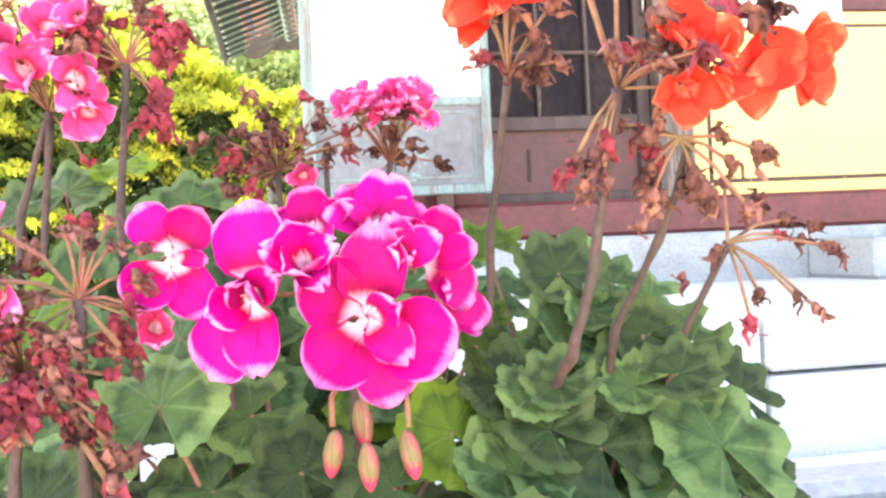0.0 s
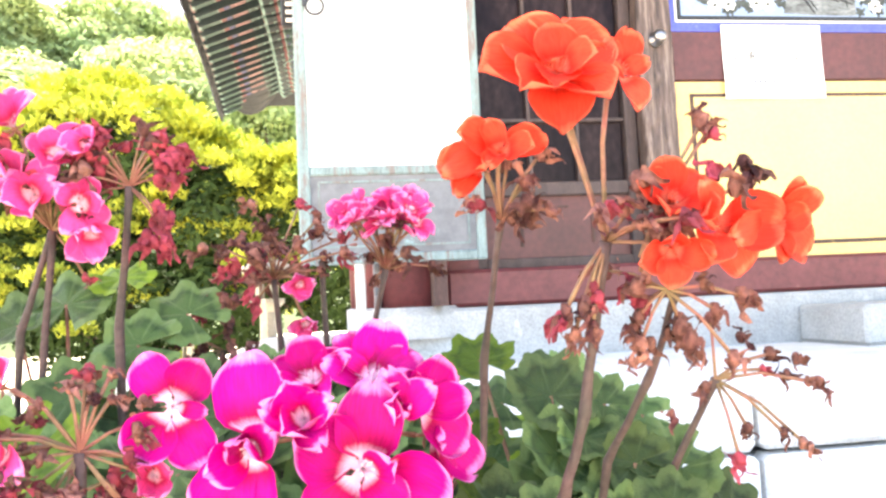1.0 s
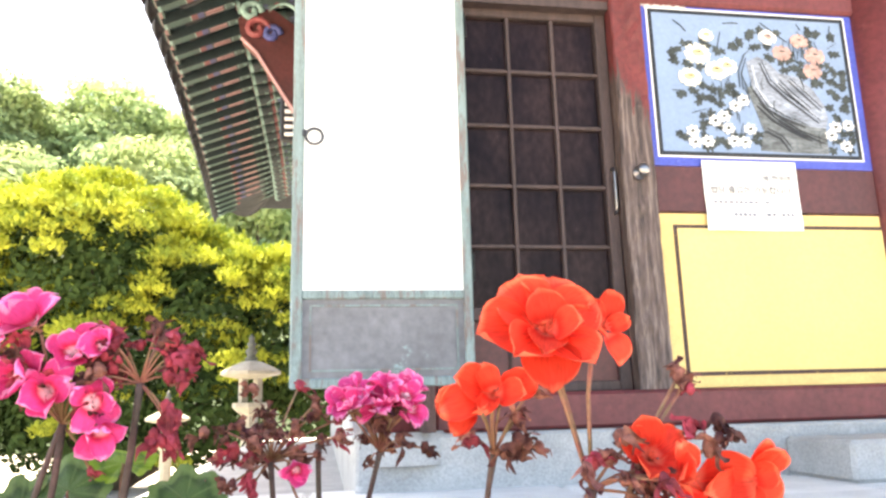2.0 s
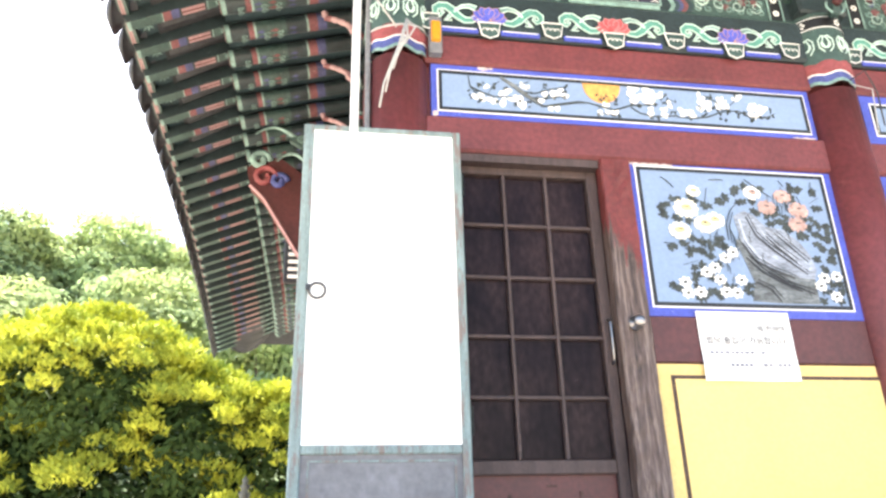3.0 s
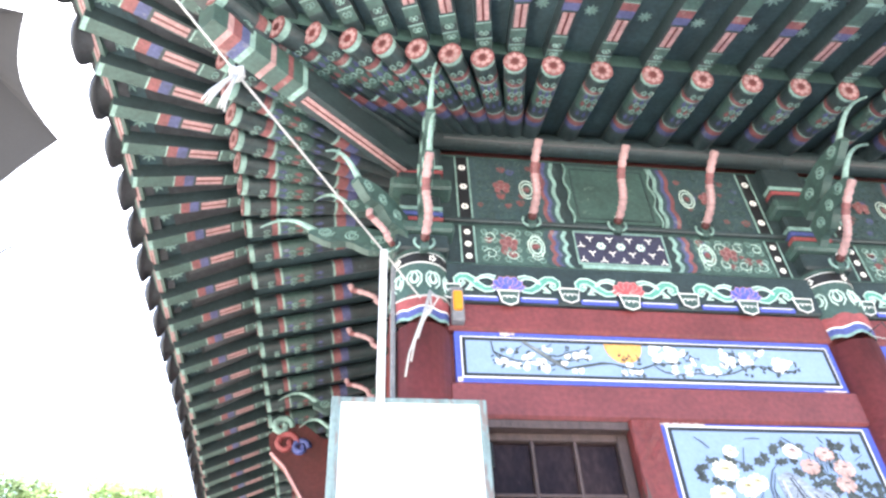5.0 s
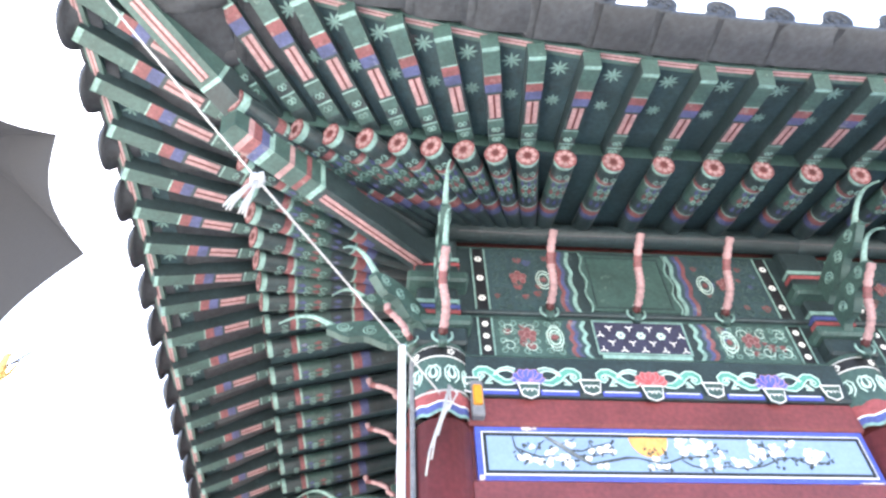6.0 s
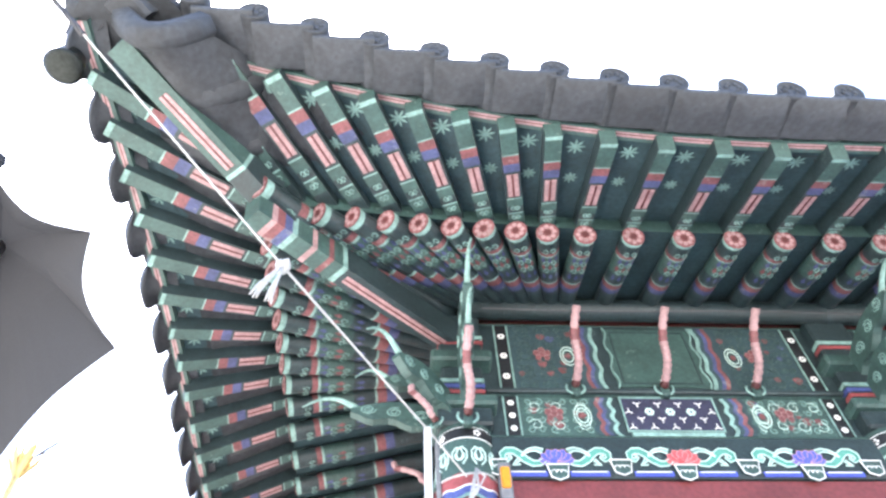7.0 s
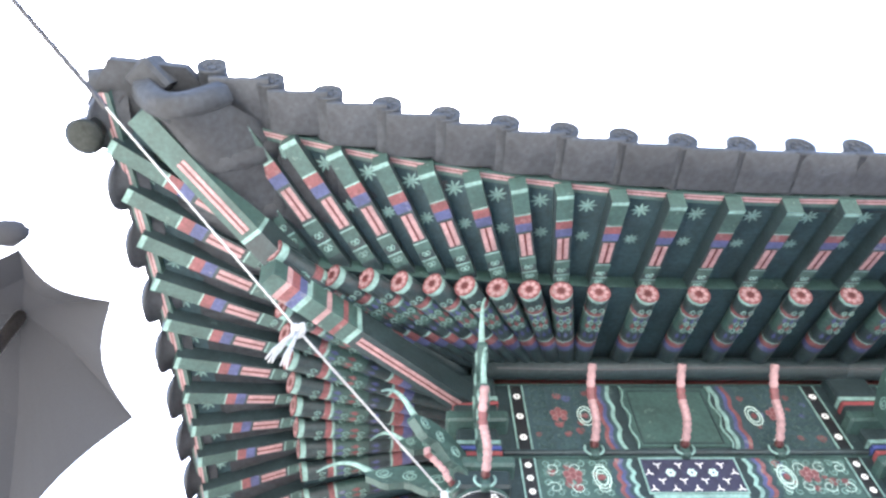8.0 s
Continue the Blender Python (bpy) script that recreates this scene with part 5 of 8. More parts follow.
pan.add(vs, [(r * q_ + i, r * q_ + i + 1, (r + 1) * q_ + i + 1, (r + 1) * q_ + i) for r in range(4) for i in range(m_)])
PANS = pan.mesh("pan_tile", M_TILE, True)


def tile_pose(p, out, rise=-0.28):
    """Local -y looks out over the eave along out and a little down."""
    o = Vector((out[0], out[1], rise)).normalized()
    x = o.cross(Vector((0, 0, 1))).normalized() * -1
    z = x.cross(-o).normalized() * 1
    if z.z < 0:
        z = -z
    y = -o
    x = y.cross(z).normalized()
    return Matrix(((x.x, y.x, z.x, p.x), (x.y, y.y, z.y, p.y), (x.z, y.z, z.z, p.z), (0, 0, 0, 1)))


for i, x in enumerate(front_x):
    p = front_eave(x)
    part("tile_cap", CAPM, None, roof, m=tile_pose(p + Vector((0, 0, 0.058)), (0, -1), -0.17))
    part("pan_tile", PANM, None, roof, m=tile_pose(front_eave(x + 0.1212), (0, -1), -0.16))
for i, y in enumerate(side_y):
    p = side_eave(y)
    part("tile_cap", CAPM, None, roof, m=tile_pose(p - Vector((-0.085, 0, -0.02)), (-1, 0)))
    part("pan_tile", PANS, None, roof, m=tile_pose(side_eave(y + 0.131) - Vector((-0.115, 0, 0.040)), (-1, 0)))

# upper tile rows as one joined field
field = MB()


def row(p, q, r):
    pts = []
    for i in range(9):
        t = i / 8
        a = p.lerp(q, t)
        a.z -= 0.35 * math.sin(math.pi * t) * 0.6
        pts.append(a)
    field.tube(pts, r, 6, 0)
    return pts


def hip_top_front(x):
    t = min(1.0, max(0.0, (x - CORNER.x) / (RIDGE_Y - EY)))
    far = min(1.0, max(0.0, (XE + 1.5 - x) / (RIDGE_Y - EY)))
    t = min(t, far)
    return Vector((x, EY + (RIDGE_Y - EY) * t, EZ + (RIDGE_Z - EZ) * t))


def hip_top_side(y):
    t = min(1.0, max(0.0, (y - CORNER.y) / (RIDGE_Y - EY)))
    far = min(1.0, max(0.0, (YB + 1.6 - y) / (YB + 1.6 - RIDGE_Y)))
    t = min(t, far)
    return Vector((EX + (RIDGE_Y - EY) * t, y, EZ + (RIDGE_Z - EZ) * t))


fr_rows = [row(front_eave(x) + Vector((0, 0.28, 0.095)), hip_top_front(x) + Vector((0, 0.29, 0.07)), 0.06) for x in front_x]
sd_rows = [row(side_eave(y) + Vector((0.28, 0, 0.04)), hip_top_side(y) + Vector((0.29, 0, 0.07)), 0.06) for y in side_y]
for rows_ in (fr_rows, sd_rows):
    for a, b in zip(rows_, rows_[1:]):
        vs = [p - Vector((0, 0, 0.05)) for p in a] + [p - Vector((0, 0, 0.05)) for p in b]
        field.add(vs, [(i, i + 1, 10 + i, 9 + i) for i in range(8)], 0)
# rear and far slopes, out of sight, plain
R0, R1 = Vector((EX + RIDGE_Y - EY, RIDGE_Y, RIDGE_Z)), Vector((XE + 1.5 - (RIDGE_Y - EY), RIDGE_Y, RIDGE_Z))
B0, B1, F1 = Vector((EX, YB + 1.6, EZ)), Vector((XE + 1.5, YB + 1.6, EZ)), Vector((XE + 1.5, EY, EZ))
field.add([R0, R1, B0, B1, F1], [(0, 2, 3, 1), (1, 3, 4)], 0)
tagged(part("tile_field", field, M_TILE, roof, "rows of half-round tiles", True), kind="stuff")
# hip ridge over the corner with an upturned end tile
hip = MB()
pts = [(CORNER + Vector((0.12, 0.12, 0))).lerp(R0, t) + Vector((0, 0, 0.02 - 0.5 * math.sin(math.pi * t) * 0.5 + 0.10 * (1 - t) ** 6)) for t in [i / 12 for i in range(13)]]
for dz, r in ((0.0, 0.075), (0.07, 0.065), (0.13, 0.05)):
    hip.tube([p + Vector((0, 0, dz)) for p in pts], r, 8, 0)
part("hip_ridge", hip, M_TILE, roof, "stacked hip ridge tiles", True)
e = MB().box(-0.07, 0.07, -0.05, 0.10, -0.06, 0.09, c=0.015)
part("end_tile", e, M_TILE, roof, "upturned square end tile", m=Matrix.Translation(CORNER + Vector((0.12, 0.05, 0.0))) @ pose(0, 0, 0, -15, 0, -45))
cp = [side_eave(-1.52) + Vector((0.06, 0, -0.05)), CORNER + Vector((-0.02, -0.02, -0.03)), front_eave(-2.2) + Vector((0, 0.01, 0.01)), front_eave(-1.95) + Vector((0, 0.32, 0.09)), Vector((-1.95, -1.15, 4.33)), side_eave(-1.1) + Vector((0.34, 0, 0.06))]
cpm = MB()
cpm.add(cp + [p + Vector((0, 0, 0.05)) for p in cp], [(0, 5, 4, 3, 2, 1), (6, 7, 8, 9, 10, 11)] + [(i, (i + 1) % 6, 6 + (i + 1) % 6, 6 + i) for i in range(6)])
part("corner_pan", cpm, M_TILE, roof, "flat corner tile under the hip")
part("ridge", MB().tube([R0 + Vector((0, 0, .1)), R1 + Vector((0, 0, .1))], 0.16, 8), M_TILE, roof, "main ridge")

# eave boards that carry the tiles
eb = MB()
for pts_, off in (([front_eave(x) for x in [-2.42 + 0.2 * i for i in range(43)]], Vector((0, 0.205, 0.024))), ([side_eave(y) for y in [-1.58 + 0.2 * i for i in range(49)]], Vector((0.13, 0, -0.085)))):
    up = Vector((0, 0, 0.05))
    ox = Vector((0, 0.05, 0)) if off.y else Vector((0.05, 0, 0))
    vs = []
    for p in pts_:
        a = p + off
        vs += [a, a + up, a + up + ox, a + ox]
    k = len(pts_)
    eb.add(vs, [(4 * i + j, 4 * i + (j + 1) % 4, 4 * i + 4 + (j + 1) % 4, 4 * i + 4 + j) for i in range(k - 1) for j in range(4)], 0)
    vs = []
    for p in pts_:
        a = p + off - Vector((0, 0, 0.001))
        vs += [a + ox * 0.2, a + ox * 0.36, a + ox * 0.46, a + ox * 0.64]
    eb.add(vs, [(4 * i + j, 4 * i + j + 1, 4 * i + j + 5, 4 * i + j + 4) for i in range(k - 1) for j in range(3)], 1)
    for i in range(k - 1):
        eb.mi[-3 * (k - 1) + 3 * i + 1] = 2
part("eave_board", eb, [M_GREEN, M_PINKW, M_REDD], roof, "green eave board with pink lines")

# round rafters with rosette ends, and square flying rafters above them


def rafter_set(p_in, p_mid, p_out, sh=0.0):
    """One round rafter from p_in to p_mid and one flying rafter from p_mid on to p_out; sh moves its painted bands outward."""
    r = thing("rafter", "round rafter painted in green bands with a rosette on its end", "rafter", "round rafters")
    d = (p_mid - p_in).normalized()
    L = (p_mid - p_in).length
    mb = MB()
    rr = 0.052
    cuts = [(0.0, 0), (0.30, 0), (0.33, 3), (0.39, 4), (0.45, 2), (0.465, 0), (0.60, 1), (0.80, 2), (0.815, 4), (0.85, 0), (0.97, 2), (1.0, 2)]
    mb.tube([p_in + d * L * a for a, _ in cuts], rr, 12, 0, False, [mi for _, mi in cuts[:-1]])
    part("shaft", mb, RMATS, r, smooth=True)
    # painted scrolls on the belly
    sc = MB()
    up = Vector((0, 0, 1))
    sdv = d.cross(up).normalized()
    dn = sdv.cross(d).normalized()
    if dn.z > 0:
        dn = -dn
    for q, rad in ((0.64, 0.026), (0.73, 0.026), (0.88, 0.024)):
        c = p_in + d * L * q
        for s in (-1, 1):
            sc.tube([c + sdv * (s * 0.018 + rad * 0.6 * (1 - a / 560) * math.cos(radians(a))) + d * rad * (1 - a / 560) * math.sin(radians(a)) + dn * (rr + 0.001) for a in range(0, 400, 50)], 0.0022, 4, 0)
    for q, mi in ((0.685, 1), (0.56, 2), (0.775, 2)):
        for s in (-1, 0, 1):
            c = p_in + d * L * q
            w_ = (sdv * s * 0.7 + dn).normalized()
            t_ = w_.cross(d)
            sc.add([c + w_ * (rr + 0.0015) + d * u * 0.026 + t_ * v * 0.011 for u, v in ((-1, 0), (-0.3, 1), (1, 0), (-0.3, -1))], [(0, 1, 2, 3)], mi)
    tagged(part("scroll", sc, [M_MINT, M_ROSEW, M_BLUEW], r), kind="stuff")
    en = MB()
    rad0 = rr * 1.03
    en.add([p_mid + d * 0.004 + (sdv * math.cos(t) + dn * math.sin(t)) * rad0 for t in [i * math.pi / 8 for i in range(16)]], [tuple(range(16))], 0)
    for k in range(8):
        t = k * math.pi / 4
        c = p_mid + d * 0.006 + (sdv * math.cos(t) + dn * math.sin(t)) * rr * 0.62
        en.add([c + (sdv * math.cos(u) + dn * math.sin(u)) * rr * 0.24 for u in [i * 1.0472 for i in range(6)]], [tuple(range(6))], 1)
    c = p_mid + d * 0.007
    en.add([c + (sdv * math.cos(u) + dn * math.sin(u)) * rr * 0.3 for u in [i * 0.785 for i in range(8)]], [tuple(range(8))], 2)
    part("rosette_end", en, [M_ROSEW, M_PINKW, M_REDD], r, "pink rosette on the end")
    fly = thing("flying_rafter", "square flying rafter painted green with a pink and white block", "rafter", "flying rafters")
    f0 = p_mid - d * 0.10 + up * 0.098
    f1 = p_out
    fd = (f1 - f0).normalized()
    fl_ = (f1 - f0).length
    fs_ = fd.cross(up).normalized()
    fn = fs_.cross(fd).normalized()
    m4 = Matrix(((fs_.x, fd.x, fn.x, f0.x), (fs_.y, fd.y, fn.y, f0.y), (fs_.z, fd.z, fn.z, f0.z), (0, 0, 0, 1)))
    mb = MB()
    w, h = 0.036, 0.04
    cuts = [(0, 0), (0.08 + sh, 1), (0.17 + sh, 2), (0.18 + sh, 0), (0.24 + sh, 1), (0.31 + sh, 2), (0.32 + sh, 0), (0.56 + sh, 3), (0.63 + sh, 4), (0.70 + sh, 2), (0.71 + sh, 1), (0.97, 2), (1.0, 0)]
    vs = []
    for a, _ in cuts:
        vs += [m4 @ Vector((x, a * fl_, z)) for x, z in ((-w, -h), (w, -h), (w, h), (-w, h))]
    for i, (_, mi) in enumerate(cuts[:-1]):
        for j in range(4):      # the bands are painted on the underside; the flanks stay dark green
            mb.add([], [(4 * i + j, 4 * i + (j + 1) % 4, 4 * i + 4 + (j + 1) % 4, 4 * i + 4 + j)], 0 if j else mi)
    k9 = 4 * (len(cuts) - 1)
    mb.add([], [(3, 2, 1, 0)], 0)
    mb.add([], [(k9, k9 + 1, k9 + 2, k9 + 3)], 1)
    mb.v = [tuple(p) for p in vs]
    part("shaft", mb, RMATS, fly)
    bl_ = MB()
    a0, a1 = 0.34 + sh, 0.54 + sh
    bl_.box(-w * 0.70, w * 0.70, a0 * fl_, a1 * fl_, -h - 0.003, -h + 0.002, 0, xf=m4)
    bl_.box(-0.0045, 0.0045, a0 * fl_, a1 * fl_, -h - 0.005, -h + 0.002, 1, xf=m4)
    part("pink_block", bl_, [M_PINKW, M_REDD], fly, "pale pink block with a dark line")
    sq = MB()
    for a_, b_ in ((0.19 + sh, 0.25 + sh), (0.10 + sh, 0.16 + sh)):
        for x_ in (-1, 1):
            sq.tube([m4 @ Vector((x_ * w * (0.25 + 0.30 * (1 - t / 560) * math.cos(radians(t))), ((a_ + b_) / 2 + (b_ - a_) * 0.42 * (1 - t / 560) * math.sin(radians(t))) * fl_, -h - 0.002)) for t in range(0, 400, 50)], 0.0026, 4, 0)
    tagged(part("scroll", sq, M_MINT, fly), kind="stuff")


RMATS = [M_DKGR, M_GREEN, M_MINT, M_BLUEW, M_ROSEW, M_PINKW]


def front_pts(x):
    o = front_eave(x)
    s = max(0.0, (-0.35 - x))
    xi = x + 0.72 * s if s > 0 else x
    xm = x + 0.27 * s
    q = front_rise(x)
    p_in = Vector((max(xi, -0.98), -0.08 + 0.0 * s, 4.33 + 0.0 * q))
    p_mid = Vector((xm, -0.69 - 0.14 * q, 4.115 - 0.04 * q))
    p_out = Vector((x + 0.06 * s, o.y + 0.225, o.z - 0.020))
    return p_in, p_mid, p_out


def side_pts(y):
    o = side_eave(y)
    s = max(0.0, (0.55 - y))
    e = max(0.0, y - 6.0)
    q = side_rise(y)
    p_in = Vector((-0.98, min(y + 0.72 * s - 0.5 * e, YB), 4.31))
    p_mid = Vector((XL - 0.90 - 0.02 * q, y + 0.27 * s - 0.15 * e, 4.075 - 0.02 * q))
    p_out = Vector((o.x + 0.15, y + 0.06 * s, o.z - 0.10))
    return p_in, p_mid, p_out


fx = [-2.27 + 0.205 * i for i in range(9)]
fx = [x - 0.02 for x in fx] + [fx[-1] - 0.02 + 0.245 * (i + 1) for i in range(28)]
sy = [-1.50 + 0.21 * i for i in range(9)]
sy = sy + [sy[-1] + 0.245 * (i + 1) for i in range(32)]
front_sets = [front_pts(x) for x in fx]
side_sets = [side_pts(y) for y in sy]
for s_ in front_sets:
    rafter_set(*s_, 0.08)
for s_ in side_sets:
    rafter_set(*s_)

# boards above the rafters
bd = MB()
cor = (Vector((-0.98, -0.08, 4.30)), Vector((-1.86, -0.90, 4.06)), CORNER + Vector((0.13, 0.13, -0.10)))


def sheet_between(sets):
    for a, b in zip(sets, sets[1:]):
        for k, dz0, dz1 in ((0, 0.055, 0.06), (1, 0.14, 0.045)):
            p = [a[k] + Vector((0, 0, dz0)), b[k] + Vector((0, 0, dz0)), b[k + 1] + Vector((0, 0, dz1)), a[k + 1] + Vector((0, 0, dz1))]
            bd.add(p, [(0, 1, 2, 3)], k)
        # front board between the flying rafters above the round ones
        p = [a[1] + Vector((0, 0, 0.05)), b[1] + Vector((0, 0, 0.05)), b[1] + Vector((0, 0, 0.14)), a[1] + Vector((0, 0, 0.14))]
        bd.add(p, [(0, 1, 2, 3)], 2)


sheet_between([cor] + front_sets)
sheet_between([cor] + side_sets)
part("soffit_board", bd, [M_TEALD, M_TEALD, M_GREEN], roof, "dark boards above the rafters")
stars = MB()
for sets in (front_sets, side_sets):
    for a, b in zip(sets, sets[1:]):
        p0 = (a[1] + b[1]) / 2 + Vector((0, 0, 0.132))
        p1 = (a[2] + b[2]) / 2 + Vector((0, 0, 0.037))
        u = (p1 - p0).normalized()
        v = (b[1] - a[1]).normalized()
        v = (v - u * v.dot(u)).normalized()
        dn = u.cross(v) if u.cross(v).z < 0 else v.cross(u)
        for f, r in ((0.83, 0.046), (0.50, 0.036)):
            c = p0.lerp(p1, f) + dn * 0.003
            for k in range(8):
                d1 = u * math.cos(k * math.pi / 4) + v * math.sin(k * math.pi / 4)
                d2 = d1.cross(dn)
                stars.add([c + d2 * 0.0035, c + d1 * r * 0.6 + d2 * 0.006, c + d1 * r, c + d1 * r * 0.6 - d2 * 0.006, c - d2 * 0.0035], [(0, 1, 2, 3, 4)])
tagged(part("painted_star", stars, M_MINT, roof, "pale green eight-armed stars"), kind="stuff")

# corner beam under the hip
hb = thing("corner_beam", "carved corner beam painted green with pink and white lines", "beam")
c0, c1, c2 = Vector((XL + 0.05, 0.05, 4.12)), Vector((-1.88, -0.90, 3.98)), CORNER + Vector((0.12, 0.16, -0.12))


def bar(p, q, w, h, cuts, f0_, f1_):
    d = (q - p)
    L = d.length
    d = d.normalized()
    s = d.cross(Vector((0, 0, 1))).normalized()
    u = s.cross(d).normalized()
    m4 = Matrix(((s.x, d.x, u.x, p.x), (s.y, d.y, u.y, p.y), (s.z, d.z, u.z, p.z), (0, 0, 0, 1)))
    mb = MB()
    for a, b, mi in cuts:
        mb.box(-w, w, a * L, b * L, -h, h, mi, xf=m4)
    ln = MB()
    ln.box(-0.021, 0.021, f0_ * L, f1_ * L, -h - 0.004, -h + 0.002, 1, xf=m4)
    ln.box(-0.004, 0.004, f0_ * L, f1_ * L, -h - 0.006, -h - 0.003, 2, xf=m4)
    return mb, ln


BANDS = ((0, 0.64, 0), (0.64, 0.66, 2), (0.66, 0.70, 1), (0.70, 0.72, 4), (0.72, 0.77, 1), (0.77, 0.79, 5), (0.79, 0.85, 1), (0.85, 0.87, 2), (0.87, 0.90, 3), (0.90, 0.93, 4), (0.93, 0.95, 5), (0.95, 1.0, 1))
for p, q, cuts, f0_, f1_ in ((c0, c1, BANDS, 0.14, 0.62), (c1 + Vector((0.16, 0.16, 0.10)), c2, ((0, 0.34, 0), (0.34, 0.36, 2), (0.36, 1.0, 1)), 0.38, 0.76)):
    mb, ln = bar(p, q, 0.052, 0.075, cuts, f0_, f1_)
    part("beam_segment", mb, RMATS, hb)
    part("painted_line", ln, [M_MINT, M_PINKW, M_REDD], hb)

# wind bell under the corner
wb = thing("wind_bell", "dark bronze wind bell hanging from the eave corner", "wind bell")
bp_ = Vector((-2.58, -1.44, 4.12))
k = MB().lathe([(0.012, 0.14), (0.04, 0.13), (0.06, 0.08), (0.07, 0.02), (0.078, 0.0), (0.06, -0.012), (0.03, -0.018)], bp_, 18)
part("bell", k, M_BRONZE, wb, smooth=True)
part("hanger", MB().tube([bp_ + Vector((0, 0, 0.14)), CORNER + Vector((0.03, 0.12, -0.06))], 0.004, 5), M_WIRE, wb)

# ---- rope from the eave over the column, and hanging cords ----
rp_ = thing("rope", "taut white rope with a knot, running up past the eave corner", "rope")
A, K, B = Vector((-1.125, -0.30, 3.29)), Vector((-1.60, -1.29, 3.07)), Vector((-3.33, -2.92, 4.175))


def twine(p, q, r, nst, mi=0):
    mb = MB()
    d = (q - p)
    s = d.orthogonal().normalized()
    u = d.normalized().cross(s)
    for ph in (0, 2.094, 4.189):
        mb.tube([p + d * (i / nst) + (s * math.cos(i * 0.9 + ph) + u * math.sin(i * 0.9 + ph)) * r * 0.5 for i in range(nst + 1)], r * 0.62, 5, mi)
    return mb
part("strand", twine(A, K, 0.0042, 90), M_ROPE, rp_)
C_ = K.lerp(B, 0.335)
part("strand", twine(K, C_, 0.0032, 60), M_ROPE, rp_)
# Same rope beyond the eave, coloured dark and thickened to look backlit.
sw = thing("rope_backlit", "outer run of the rope, coloured dark as if backlit against the sky", "wire")
part("strand", twine(C_, B, 0.0085, 80), M_WIRE, sw)
kn = MB()
rk = random.Random(3)
for i in range(5):
    kn.tube([K + Vector((0.016 * math.cos(a * 0.7 + i), 0.016 * math.sin(a * 0.7 + i * 2), 0.014 * math.sin(a * 0.9 + i))) for a in range(9)], 0.006, 6)
part("knot", kn, M_ROPE, rp_, smooth=True)
for i in range(6):
    g = 0.032 * (i // 3)
    tl = MB().tube([K, K + Vector((-0.022 + g * 0.5, 0.004 * i - 0.02, -0.06)), K + Vector((-0.052 + g + 0.004 * (i % 3), 0.006 * i - 0.03, -0.125 - 0.004 * (i % 3))), K + Vector((-0.066 + g * 1.25 + 0.008 * (i % 3), 0.006 * i - 0.03, -0.165 - 0.006 * (i % 2)))], [0.005, 0.0042, 0.004, 0.0028], 6)
    part("loose_end", tl, M_ROPE, rp_, smooth=True)
part("strand", twine(A, Vector((XL - 0.02, -0.12, 3.20)), 0.004, 24), M_ROPE, rp_)
po = thing("white_pole", "slim white pole standing behind the open door leaf", "pole")
part("pole", MB().tube([(-1.124, -0.10, 1.09), (-1.124, -0.12, 2.2), (-1.125, -0.295, 3.30)], 0.016, 10), M_WHITE, po, smooth=True)
cn = thing("conduit", "narrow grey cable duct running up beside the corner column", "cable duct")
part("duct", MB().box(-1.078, -1.058, -0.03, 0.0, 1.09, 3.45, c=0.004), M_LEAFPN, cn)
cd = thing("hanging_cord", "white cord tied round the column neck with loose ends", "cord")
mb = MB()
for o, ln in ((-0.02, 0.33), (0.0, 0.22), (-0.035, 0.40), (0.03, 0.10)):
    mb.tube([(XL + 0.02, -0.135, 3.23), (XL + 0.02 + o, -0.16, 3.20 - ln * 0.3), (XL - 0.02 + o * 1.5, -0.155, 3.20 - ln * 0.75), (XL - 0.035 + o * 1.5, -0.14, 3.20 - ln)], 0.0045, 6)
mb.tube([(XL + 0.131 * math.cos(a * 0.3927), 0.03 + 0.131 * math.sin(a * 0.3927), 3.235 + 0.01 * math.sin(a)) for a in range(17)], 0.005, 6)
part("cord", mb, M_ROPE, cd, smooth=True)
wr = thing("eave_wire", "thin dark wire strung along the eave below the rafters", "wire")
part("wire", MB().tube([(-0.85 + 0.3 * i, -0.32, 4.02 - 0.01 * math.sin(i)) for i in range(18)], 0.0035, 5), M_WIRE, wr)
cw = thing("column_wire", "loose thin cable tied at the column neck", "cable")
part("cable", MB().tube([(XR + 0.02, -0.105, 3.12), (XR + 0.06, -0.16, 3.14), (XR + 0.12, -0.13, 3.05), (XR + 0.14, -0.10, 2.9)], 0.004, 6), M_WIRE, cw)
part("cable", MB().tube([(XR + 0.03, -0.105, 3.10), (XR + 0.08, -0.15, 3.05), (XR + 0.09, -0.11, 2.85)], 0.003, 6), M_ROPE, cw)

# ---- parasol ----
pc = thing("parasol", "grey cloth parasol with scalloped edge seen from beneath", "parasol", at=(-2.12, -1.72, 2.52))
ring_ = [(0.056, -0.130, 0.10), (0.247, -0.05, 0.035), (0.293, 0.15, -0.09), (0.02, 0.40, -0.20), (-0.30, 0.30, -0.14), (-0.34, -0.02, 0.0)]
apex = Vector((-0.02, 0.08, 0.16))
mb = MB()
